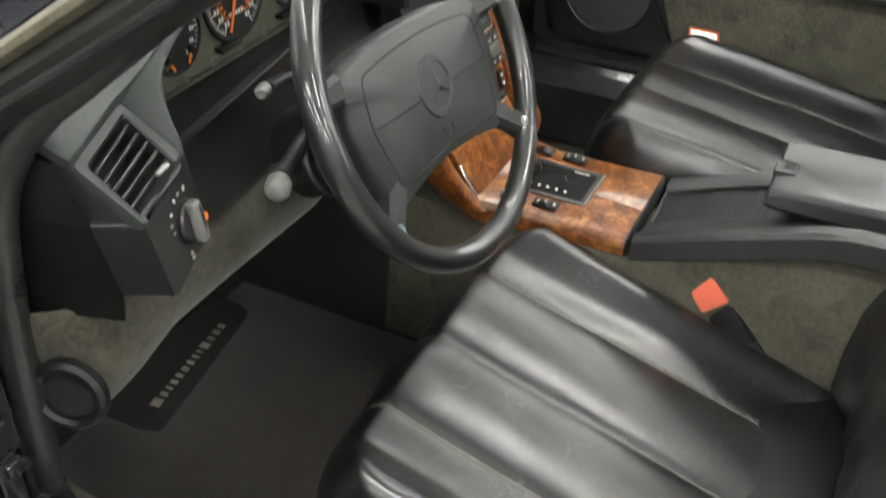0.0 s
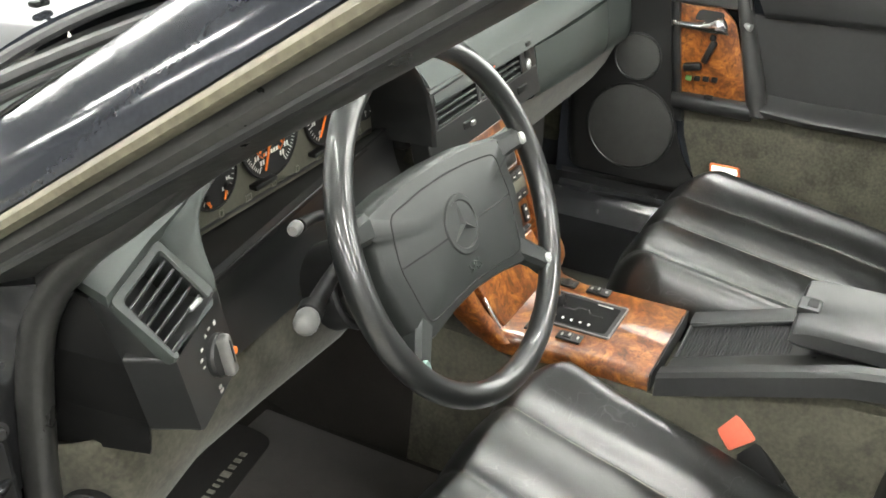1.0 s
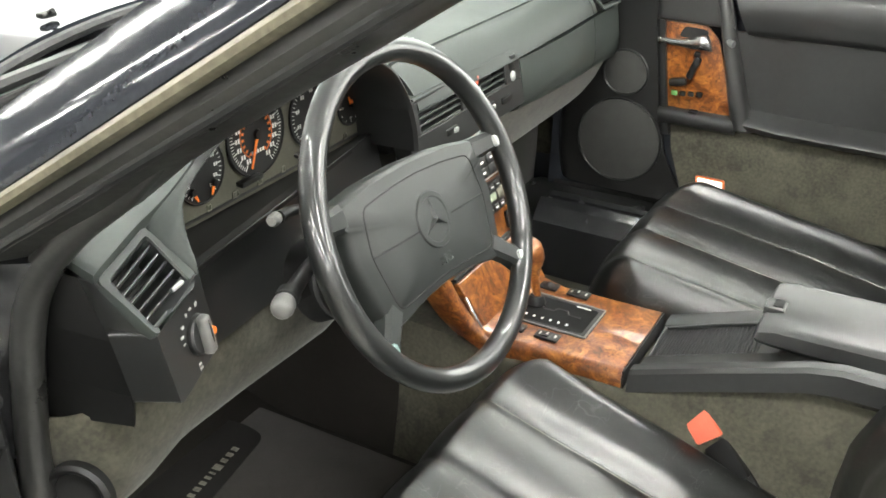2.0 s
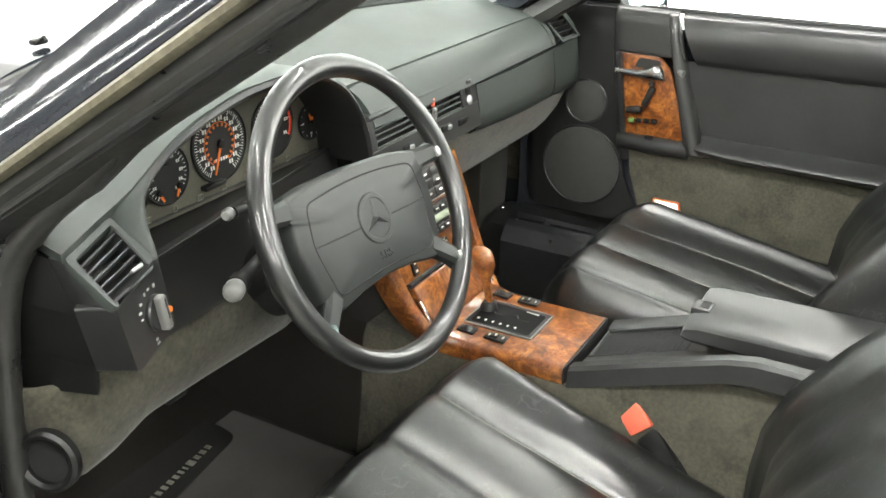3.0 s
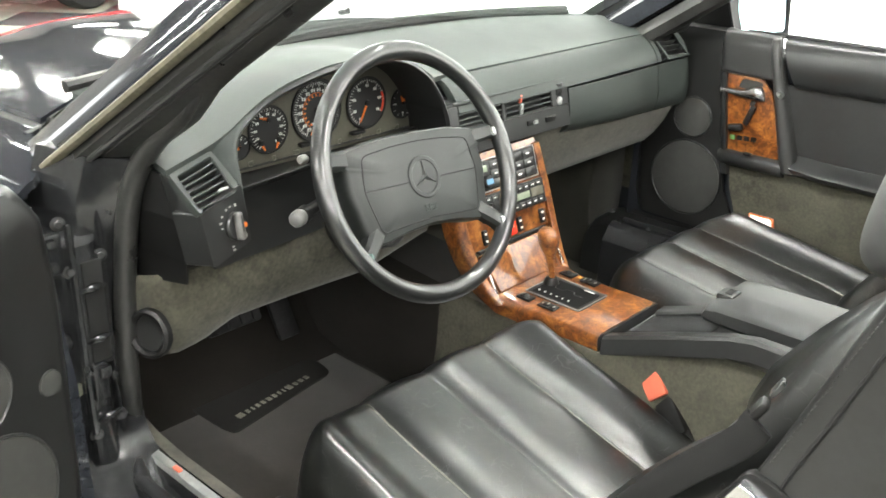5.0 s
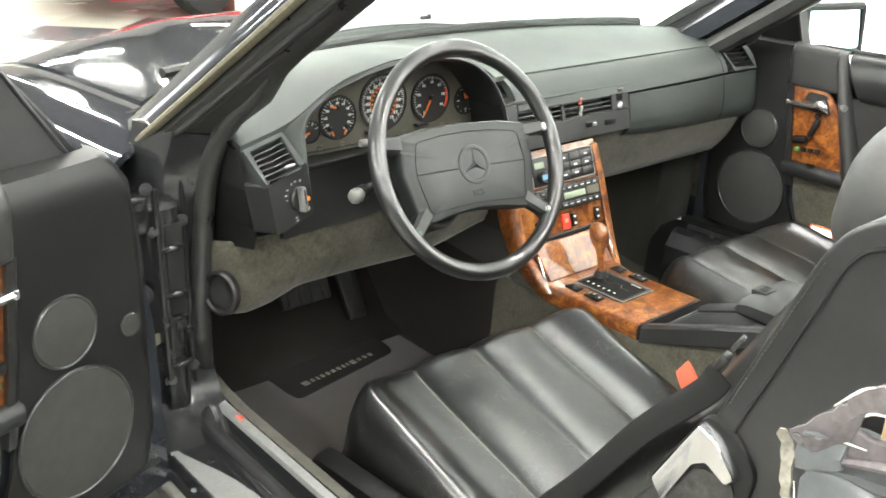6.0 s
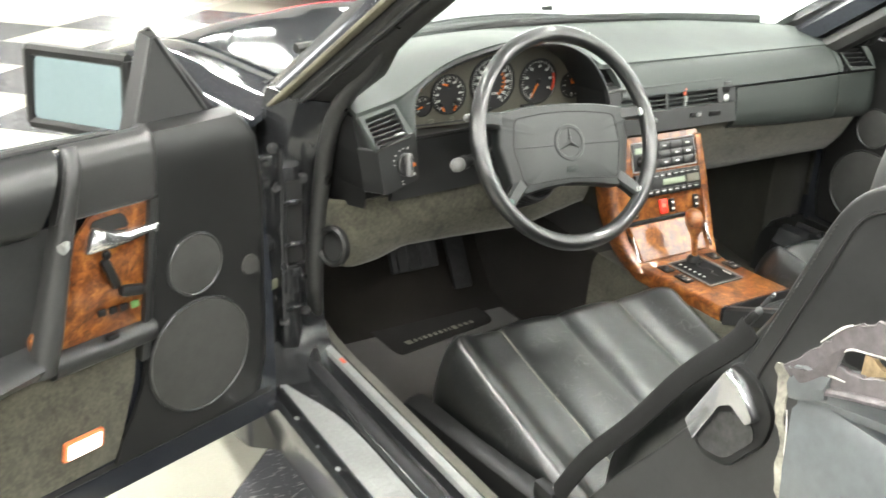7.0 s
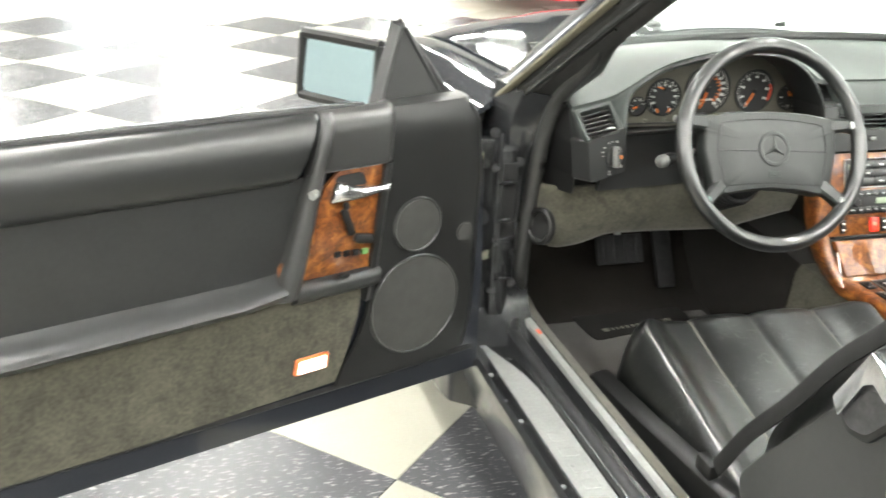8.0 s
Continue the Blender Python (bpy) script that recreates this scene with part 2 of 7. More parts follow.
MARK = material("white_print", (0.75, 0.75, 0.72), 0.6, vary=0.05)
ORANGE = material("orange_needle", (0.85, 0.20, 0.03), 0.5, vary=0.05)
RED_MARK = material("red_band", (0.75, 0.06, 0.02), 0.5, vary=0.05)
RED = material("red_plastic", (0.80, 0.17, 0.10), 0.35, vary=0.08, coat=0.3)
RED_LENS = material("red_switch_lens", (0.85, 0.05, 0.03), 0.25, vary=0.05, coat=0.2)
LENS_RIM = material("orange_lens_rim", (0.80, 0.22, 0.08), 0.3, vary=0.08)
DISPLAY = material("grey_green_display", (0.22, 0.26, 0.19), 0.25, vary=0.05)
GREEN = material("green_switch", (0.10, 0.22, 0.07), 0.5)
YELLOW_STEEL = material("zinc_plated_strap", (0.52, 0.52, 0.38), 0.4, metal=0.6, vary=0.15, scale=40)
MESH = material("speaker_mesh", (0.028, 0.028, 0.026), 0.75, vary=0.3, scale=40, fine=900, bump=1.0, bump_scale=900)
BELT = material("black_webbing", (0.010, 0.010, 0.010), 0.75, vary=0.2, scale=30, fine=700, bump=0.8, bump_scale=900, spec=0.2)
GLASS = glass("windscreen_glass")
BLUE_MIRROR = material("blue_tinted_mirror", (0.74, 0.94, 0.99), 0.05, metal=1.0, vary=0.03, scale=30)
LAMP_LENS = glow("lit_door_light_lens", (1.0, 0.90, 0.82), 1.5)
TILE_LIGHT = material("cream_vinyl_tile", (0.43, 0.42, 0.355), 0.27, vary=0.06, scale=5, fine=160, per_piece=0.05, spec=0.65, dirt=(0.39, 0.375, 0.31), dirt_amount=0.3)
WALL = material("white_wall_paint", (0.86, 0.87, 0.86), 0.7, vary=0.03, scale=2, bump=0.1, bump_scale=80)
# for the unseen south and west walls: grey chosen to weaken bounced fill light
WALL_GREY = material("fill_cutting_grey_wall", (0.20, 0.205, 0.21), 0.7, vary=0.05, scale=2, bump=0.1, bump_scale=80)
CEILING = material("dark_ceiling_paint", (0.045, 0.047, 0.05), 0.8, vary=0.04, scale=2)
CONCRETE = material("cream_sealed_floor", (0.52, 0.50, 0.42), 0.25, vary=0.1, scale=1.2, fine=60, rough_vary=0.06)
RED_PAINT = material("red_car_paint", (0.50, 0.012, 0.015), 0.25, vary=0.06, scale=3, coat=1.0)
TYRE = material("tyre_rubber", (0.02, 0.02, 0.02), 0.7, vary=0.2, scale=20, bump=0.4)
TUBE = glow("fluorescent_diffuser", (1.0, 0.995, 0.93), LAMP)
SHOPFRONT = glow("shop_front_daylight", (0.97, 1.0, 0.97), SHOP)
DAYLIGHT = glow("overcast_daylight", (0.95, 0.98, 1.0), BAY)


def speckled(name):
    """Charcoal vinyl tile with short pale flecks."""
    m = material(name, (0.082, 0.083, 0.089), 0.27, vary=0.16, scale=7, fine=140, per_piece=0.08, spec=0.7)
    nt = m.node_tree
    b = nt.nodes["Principled BSDF"]
    link = b.inputs["Base Color"].links[0]
    colour = link.from_socket
    geo = nt.nodes.new("ShaderNodeNewGeometry")
    mp = nt.nodes.new("ShaderNodeMapping")
    mp.inputs["Scale"].default_value = (38, 130, 60)
    mp.inputs["Rotation"].default_value = (0, 0, 0.5)
    nt.links.new(geo.outputs["Position"], mp.inputs["Vector"])
    n = nt.nodes.new("ShaderNodeTexNoise")
    n.inputs["Scale"].default_value, n.inputs["Detail"].default_value, n.inputs["Roughness"].default_value = 1.0, 5, 0.6
    nt.links.new(mp.outputs["Vector"], n.inputs["Vector"])
    r = nt.nodes.new("ShaderNodeMapRange")
    r.inputs["From Min"].default_value, r.inputs["From Max"].default_value = 0.565, 0.63
    r.inputs["To Max"].default_value = 0.75
    nt.links.new(n.outputs["Fac"], r.inputs["Value"])
    mx = nt.nodes.new("ShaderNodeMix")
    mx.data_type = "RGBA"
    nt.links.new(r.outputs["Result"], mx.inputs["Factor"])
    nt.links.new(colour, mx.inputs["A"])
    mx.inputs["B"].default_value = (0.34, 0.34, 0.34, 1)
    nt.links.new(mx.outputs["Result"], b.inputs["Base Color"])
    return m


TILE_DARK = speckled("charcoal_flecked_vinyl_tile")

# ---- building helpers ----
ORIGIN = {}


def thing(name, at, label="", category="", group="", kind=""):
    ob = new(name)
    ob.empty_display_size = 0.05
    ob.location = at
    ORIGIN[ob] = Vector(at)
    return tagged(ob, label, category, group, kind)


def part(name, bm, mat, parent=None, label="", sharp=38, m=None):
    """Links a bmesh, given in the world's metres, as one mesh object under a thing or a part."""
    if m is not None:
        bm.transform(m)
    bmesh.ops.recalc_face_normals(bm, faces=bm.faces[:])
    lo = Vector([min(v.co[i] for v in bm.verts) for i in range(3)])
    hi = Vector([max(v.co[i] for v in bm.verts) for i in range(3)])
    c = (lo + hi) / 2
    if parent is None:
        c.z = lo.z
    bmesh.ops.translate(bm, verts=bm.verts[:], vec=-c)
    me = bpy.data.meshes.new(name)
    bm.to_mesh(me)
    bm.free()
    for p in me.polygons:
        p.use_smooth = True
    me.set_sharp_from_angle(angle=radians(sharp))
    if isinstance(mat, (list, tuple)):
        for one in mat:
            me.materials.append(one)
    else:
        me.materials.append(mat)
    ob = new(name, me)
    ORIGIN[ob] = c
    if parent is not None:
        ob.parent = parent
        ob.location = c - ORIGIN[parent]
    else:
        ob.location = c
    return tagged(ob, label)


def bevel(bm, w, seg=2, angle=30):
    if w > 0:
        edges = [e for e in bm.edges if len(e.link_faces) == 2 and e.calc_face_angle(0) > radians(angle)]
        bmesh.ops.bevel(bm, geom=edges, offset=w, segments=seg, affect="EDGES", profile=0.5, clamp_overlap=True)
    return bm


def box(c, s, w=0.0, seg=2, m=None):
    bm = bmesh.new()
    bmesh.ops.create_cube(bm, size=1.0)
    bmesh.ops.scale(bm, vec=s, verts=bm.verts[:])
    bevel(bm, w, seg)
    bmesh.ops.translate(bm, vec=c, verts=bm.verts[:])
    if m is not None:
        bm.transform(m)
    return bm


def prism(poly, axis, a, b, w=0.0, seg=2):
    """A flat outline in the plane across an axis, drawn out from a to b. x: (y, z); y: (x, z); z: (x, y)."""
    bm = bmesh.new()

    def at(p, t):
        return {"x": (t, p[0], p[1]), "y": (p[0], t, p[1]), "z": (p[0], p[1], t)}[axis]
    r0 = [bm.verts.new(at(p, a)) for p in poly]
    r1 = [bm.verts.new(at(p, b)) for p in poly]
    bm.faces.new(r0)
    bm.faces.new(list(reversed(r1)))
    for i in range(len(poly)):
        j = (i + 1) % len(poly)
        bm.faces.new((r0[j], r0[i], r1[i], r1[j]))
    bmesh.ops.recalc_face_normals(bm, faces=bm.faces[:])
    return bevel(bm, w, seg)


def loft(rings, closed=True, cap=True):
    bm = bmesh.new()
    rows = [[bm.verts.new(p) for p in r] for r in rings]
    n = len(rows[0])
    for a, b in zip(rows, rows[1:]):
        for i in range(n if closed else n - 1):
            j = (i + 1) % n
            bm.faces.new((a[i], a[j], b[j], b[i]))
    if cap and closed:
        bm.faces.new(list(reversed(rows[0])))
        bm.faces.new(rows[-1])
    return bm


def sheet(fn, nu, nv, thick=0.0, down=(0, 0, -1)):
    """A surface fn(u, v) over 0..1, with a thickness along down."""
    bm = bmesh.new()
    top = [[bm.verts.new(fn(i / nu, j / nv)) for j in range(nv + 1)] for i in range(nu + 1)]
    for i in range(nu):
        for j in range(nv):
            bm.faces.new((top[i][j], top[i + 1][j], top[i + 1][j + 1], top[i][j + 1]))
    if thick:
        dn = Vector(down) * thick
        low = [[bm.verts.new(top[i][j].co + dn) for j in range(nv + 1)] for i in range(nu + 1)]
        for i in range(nu):
            for j in range(nv):
                bm.faces.new((low[i][j], low[i][j + 1], low[i + 1][j + 1], low[i + 1][j]))
        for i in range(nu):
            bm.faces.new((top[i + 1][0], top[i][0], low[i][0], low[i + 1][0]))
            bm.faces.new((top[i][nv], top[i + 1][nv], low[i + 1][nv], low[i][nv]))
        for j in range(nv):
            bm.faces.new((top[0][j], top[0][j + 1], low[0][j + 1], low[0][j]))
            bm.faces.new((top[nu][j + 1], top[nu][j], low[nu][j], low[nu][j + 1]))
    return bm


def smooth_path(points, per=6):
    """A rounded line through the points."""
    pts = [Vector(p) for p in points]
    ext = [2 * pts[0] - pts[1]] + pts + [2 * pts[-1] - pts[-2]]
    out = []
    for i in range(1, len(ext) - 2):
        p0, p1, p2, p3 = ext[i - 1:i + 3]
        for k in range(per):
            t = k / per
            out.append(0.5 * (2 * p1 + (p2 - p0) * t + (2 * p0 - 5 * p1 + 4 * p2 - p3) * t * t + (3 * p1 - p0 - 3 * p2 + p3) * t ** 3))
    out.append(pts[-1])
    return out


def tube(path, r, n=10, flat=1.0, side=None, per=5):
    """A round or flattened bar along a rounded line; r may be a list over the path's points."""
    pts = smooth_path(path, per) if per > 1 else [Vector(p) for p in path]
    rad = [r] * len(pts) if not isinstance(r, (list, tuple)) else [float(np.interp(i / (len(pts) - 1) * (len(r) - 1), range(len(r)), r)) for i in range(len(pts))]
    rings = []
    ref = Vector(side) if side else Vector((0.13, 0.2, 0.97))
    for i, p in enumerate(pts):
        d = (pts[min(i + 1, len(pts) - 1)] - pts[max(i - 1, 0)]).normalized()
        a = (ref - d * ref.dot(d)).normalized()
        b = d.cross(a)
        rings.append([p + rad[i] * (math.cos(2 * math.pi * k / n) * a + flat * math.sin(2 * math.pi * k / n) * b) for k in range(n)])
    return loft(rings)


def lathe(profile, n=32, m=None):
    """A profile of (radius, height) turned round z."""
    rings = [[(max(r, 1e-5) * math.cos(2 * math.pi * k / n), max(r, 1e-5) * math.sin(2 * math.pi * k / n), h) for k in range(n)] for r, h in profile]
    bm = loft(rings)
    if m is not None:
        bm.transform(m)
    return bm


def ring_band(ro, ri, h, n=40, m=None, w=0.003):
    rings = []
    prof = [(ro, 0), (ro, h - w), (ro - w, h), (ri + w, h), (ri, h - w), (ri, 0)]
    for k in range(n + 1):
        a = 2 * math.pi * k / n
        rings.append([(r * math.cos(a), r * math.sin(a), z) for r, z in prof])
    bm = loft(rings, closed=True, cap=False)
    bmesh.ops.remove_doubles(bm, verts=bm.verts[:], dist=1e-6)
    if m is not None:
        bm.transform(m)
    return bm


def slab(corners, thick, w=0.0, seg=2, face=(0, -1, 0.25)):
    """A flat outline given by its corners in space, seen from the side that face names, with a thickness behind it."""
    bm = bmesh.new()
    pts = [Vector(c) for c in corners]
    nrm = Vector((0, 0, 0))
    for i in range(len(pts)):
        nrm += (pts[i] - pts[0]).cross(pts[(i + 1) % len(pts)] - pts[0])
    nrm.normalize()
    if nrm.dot(Vector(face)) < 0:
        nrm = -nrm
    a = [bm.verts.new(p) for p in pts]
    b = [bm.verts.new(p - nrm * thick) for p in pts]
    bm.faces.new(a)
    bm.faces.new(list(reversed(b)))
    for i in range(len(pts)):
        j = (i + 1) % len(pts)
        bm.faces.new((a[j], a[i], b[i], b[j]))
    bmesh.ops.recalc_face_normals(bm, faces=bm.faces[:])
    return bevel(bm, w, seg)


def joined(*bms):
    out = bmesh.new()
    for b in bms:
        me = bpy.data.meshes.new("tmp")
        b.to_mesh(me)
        b.free()
        out.from_mesh(me)
        bpy.data.meshes.remove(me)
    return out


def basis(o, x, y, z):
    """A pose from an origin and three axes."""
    return Matrix(((x[0], y[0], z[0], o[0]), (x[1], y[1], z[1], o[1]), (x[2], y[2], z[2], o[2]), (0, 0, 0, 1)))


def facing(o, normal, up=(0, 0, 1), right_handed=True):
    """Axes on a face: x to the right as one looks at it, y up along it, z out of it."""
    z = Vector(normal).normalized()
    y = (Vector(up) - z * Vector(up).dot(z)).normalized()
    x = y.cross(z)
    return basis(o, x, y, z)


def lettering(name, text, size, m, mat, parent, depth=0.0006):
    cu = bpy.data.curves.new("lettering", "FONT")
    cu.body, cu.size, cu.extrude, cu.align_x, cu.align_y = text, size, depth, "CENTER", "CENTER"
    tmp = bpy.data.objects.new("lettering", cu)
    scene.collection.objects.link(tmp)
    me = bpy.data.meshes.new_from_object(tmp.evaluated_get(bpy.context.evaluated_depsgraph_get()))
    bpy.data.objects.remove(tmp)
    bm = bmesh.new()
    bm.from_mesh(me)
    bpy.data.meshes.remove(me)
    return part(name, bm, mat, parent, m=m)


def rounded(pts, r, seg=4):
    """A flat outline with its corners rounded."""
    out = []
    n = len(pts)
    for i in range(n):
        p0, p1, p2 = Vector(pts[i - 1]), Vector(pts[i]), Vector(pts[(i + 1) % n])
        a, b = (p0 - p1), (p2 - p1)
        k = min(r, a.length * 0.45, b.length * 0.45)
        s, e = p1 + a.normalized() * k, p1 + b.normalized() * k
        for j in range(seg + 1):
            t = j / seg
            out.append(tuple((1 - t) ** 2 * s + 2 * t * (1 - t) * p1 + t * t * e))
    return out

# ---- showroom ----
HALL = (-11.0, 17.0, -8.0, 27.0, 3.5)      # west, east, south, north, height
part("wall_north", box((3.0, 27.1, 1.75), (28.4, 0.2, 3.5)), WALL)
part("wall_south", box((3.0, -8.1, 1.75), (28.4, 0.2, 3.5)), WALL_GREY)
part("wall_east", box((2.62, -0.75, 1.75), (0.2, 14.5, 3.5)), WALL)
part("wall_return", box((9.9, 6.40, 1.75), (14.2, 0.2, 3.5)), WALL)
part("wall_far_east", box((17.1, 16.75, 1.75), (0.2, 20.5, 3.5)), WALL)
part("wall_west", box((-11.1, 9.5, 1.75), (0.2, 35.0, 3.5)), WALL_GREY)
part("ceiling", box((3.0, 9.5, 3.61), (28.6, 35.6, 0.2)), CEILING)
for ob in list(scene.objects):
    if ob.type == "MESH":
        tagged(ob, "dark painted showroom ceiling" if ob.name == "ceiling" else "unseen showroom wall, made grey to cut the fill light" if ob.name in ("wall_south", "wall_west") else "white painted showroom wall", "ceiling" if ob.name == "ceiling" else "wall", kind="structure")

bay = thing("window_1", (-2.6, 26.95, 0.0), "tall bright glazed bay opening in the white wall", "window", kind="structure")
part("pane", box((-2.6, 26.97, 1.6), (2.6, 0.02, 3.0)), DAYLIGHT, bay, "bright daylight pane")
for dx in (-1.35, 1.35):
    part("window_frame", box((-2.6 + dx, 26.96, 1.6), (0.08, 0.06, 3.1), 0.01), STEEL, bay)


glaze = thing("window_2", (2.50, 1.0, 0.0), "wide bright glazed shop front beside the car", "window", kind="structure")
part("pane", box((2.512, 0.2, 1.32), (0.012, 12.2, 2.54)), SHOPFRONT, glaze, "bright daylight pane")
for y in (-5.95, 6.28):
    part("window_frame", box((2.508, y, 1.32), (0.03, 0.08, 2.62), 0.008), WALL, glaze)


def ceiling_light(y0, y1):
    t = thing("ceiling_light", (0, 0, 3.40), "long white fluorescent strip light under the ceiling", "ceiling light", "rows of ceiling lights")
    part("frame", box((0, (y0 + y1) / 2, 3.465), (0.20, y1 - y0, 0.07), 0.015), WALL, t)
    part("diffuser", box((0, (y0 + y1) / 2, 3.415), (0.13, y1 - y0 - 0.06, 0.05)), TUBE, t, "glowing diffuser")
    return t


first_light = None
for y0, y1, xs in ((-7.6, 5.6, (-8.0, -4.6, -1.5, 1.4)), (7.0, 13.0, (-7.0, -3.6, -0.8, 2.0, 4.8, 7.6, 10.4)), (14.2, 22.0, (-5.0, -0.8, 3.4, 7.6, 11.8))):
    for k in range(int((y1 - y0 + 0.9) / 3.3)):
        for x in xs:
            if first_light is None:
                first_light = ceiling_light(-1.2, 1.2)
                first_light.location = (x, y0 + 1.2 + 3.3 * k, 3.40)
            else:
                copy_thing(first_light, pose(x, y0 + 1.2 + 3.3 * k, 3.40))

# ---- car body ----
car = thing("car_body", (0, 1.0, 0.12), "dark grey convertible with its roof down, parked on checkered tiles", "car")
AX = Vector((0.087, -0.839, 0.536)) / 0.536     # run of the windscreen pillar for each metre of height


def pillar(section, z0, z1, sx=1.0, slim=False):
    rings = []
    for k in range(19):
        z = z0 + (z1 - z0) * k / 18
        g = min(1.0, max(0.0, (z - 0.985) / 0.07)) if slim else 0.0
        row = [(x + (min(x, -0.722) - x) * g * 0.85, y + (max(y, 0.732) - y) * g) for x, y in section]
        rings.append([(sx * (x + AX.x * (z - 0.85)), y + AX.y * (z - 0.85) + 0.05 * (z - 0.85) ** 2, z) for x, y in row])
    return loft(rings)


for sx in (1.0, -1.0):
    part("windscreen_pillar", bevel(pillar([(-0.735, 0.940), (-0.755, 0.892), (-0.770, 0.838), (-0.770, 0.824), (-0.745, 0.815), (-0.700, 0.83), (-0.700, 0.90)], 0.80, 1.40, sx), 0.004), PILLAR_PAINT, car)
    part("pillar_groove", pillar([(-0.766, 0.830), (-0.769, 0.818), (-0.766, 0.808), (-0.735, 0.80), (-0.735, 0.83)], 0.80, 1.40, sx), MATT, car)
    part("pillar_trim", pillar([(-0.774, 0.820), (-0.780, 0.817), (-0.783, 0.811), (-0.782, 0.801), (-0.778, 0.795), (-0.772, 0.792), (-0.762, 0.806)], 0.835, 1.40, sx), GOLD, car, "dull brass-toned trim strip")
    part("pillar_seal", bevel(pillar([(-0.767, 0.795), (-0.768, 0.776), (-0.760, 0.762), (-0.750, 0.760), (-0.747, 0.748), (-0.735, 0.738), (-0.719, 0.726), (-0.703, 0.716), (-0.688, 0.714), (-0.675, 0.725), (-0.668, 0.762), (-0.70, 0.81), (-0.74, 0.81)], 0.865, 1.40, sx, sx > 0), 0, 2, 50), SEAL, car, "thick black rubber seal")
part("pillar_bead", tube([(-0.757 + AX.x * (z - 0.85), 0.757 + AX.y * (z - 0.85) + 0.05 * (z - 0.85) ** 2, z) for z in (0.90, 1.0, 1.1, 1.2, 1.3, 1.39)], 0.0050, 8), LEATHER_SMOOTH, car, "dull ridge beside the seal")
part("windscreen_header", tube([(-0.66, 0.02, 1.385), (-0.35, -0.03, 1.42), (0, -0.05, 1.43), (0.35, -0.03, 1.42), (0.66, 0.02, 1.385)], 0.03, 10), PAINT, car)


def windscreen(u, v):
    x = (2 * u - 1)
    z = 0.885 + 0.50 * v
    return (x * (0.705 - 0.065 * v), 0.925 - 0.86 * v + 0.085 * (1 - x * x) * (1 - 0.4 * v), z + 0.045 * (1 - x * x))


part("pillar_cover", prism(rounded([(0.965, 0.885), (0.80, 0.90), (0.60, 0.925), (0.40, 1.20), (0.47, 1.20), (0.70, 1.06)], 0.01, 2), "x", 0.735, 0.775, 0.006), DASH_DARK, car, "black inner pillar cover")
screen = part("windscreen", sheet(windscreen, 24, 8, 0.005, (0, -0.5, -0.86)), GLASS, car, "clear windscreen glass")
screen.visible_shadow = False
part("windscreen_base_seal", tube([windscreen(k / 12, -0.02) for k in range(13)], 0.011, 8, per=2), RUBBER, car)


def hood_edge(x):
    return 1.145 - 0.30 * x * x


def hood(u, v):
    x = -0.645 + 1.29 * u
    y = hood_edge(x) * (1 - v) + 2.36 * v
    d = y - 1.1
    return (x * (1 - 0.04 * v), y, 0.962 - 0.205 * x * x - 0.050 * d - 0.085 * max(0, d) ** 4 - 0.004 * math.exp(-((abs(x) - 0.34) / 0.05) ** 2))


part("hood", sheet(hood, 30, 22, 0.018), PAINT, car, "glossy dark grey hood")
part("hood_seal", tube([(x, hood_edge(x) - 0.012, 0.948 - 0.19 * x * x) for x in np.linspace(-0.63, 0.63, 13)], 0.010, 8, per=2), RUBBER, car)
for x in (-0.19, 0.19):
    noz = part("washer_nozzle", joined(box((x, 1.185, 0.960), (0.030, 0.018, 0.010), 0.004), tube([(x, 1.18, 0.962), (x, 1.168, 0.969)], 0.004, 8, per=1)), BLACK, car)


def fender(sx):
    sec = [(0.652, 0.872), (0.69, 0.876), (0.75, 0.872), (0.81, 0.856), (0.86, 0.822), (0.892, 0.76), (0.905, 0.64), (0.902, 0.50), (0.885, 0.34)]

    def f(u, v):
        k = v * (len(sec) - 1)
        i = min(int(k), len(sec) - 2)
        t = k - i
        x = sec[i][0] * (1 - t) + sec[i + 1][0] * t
        z = sec[i][1] * (1 - t) + sec[i + 1][1] * t
        y0 = float(np.interp(x, [0.652, 0.70, 0.74, 0.80, 0.86], [0.94, 0.87, 0.80, 0.725, 0.715]))
        y = y0 + (2.36 - y0) * u
        d = y - 1.1
        arch = 1.0 if v < 0.7 else 0.0
        return (sx * x * (1 - 0.025 * max(0.0, d)), y, z - 0.050 * d - 0.085 * max(0.0, d) ** 4 * arch)
    return sheet(f, 20, 32, 0.012, (-sx * 0.5, 0, -0.8))


part("fender", fender(-1), PAINT, car)
part("fender", fender(1), PAINT, car)
part("nose", sheet(lambda u, v: ((2 * u - 1) * 0.84, 2.34 + 0.14 * math.sin(v * math.pi / 2) * (1 - 0.35 * (2 * u - 1) ** 2), 0.655 - 0.42 * v - 0.06 * (2 * u - 1) ** 2), 14, 8, 0.02, (0, -1, 0)), PAINT, car)

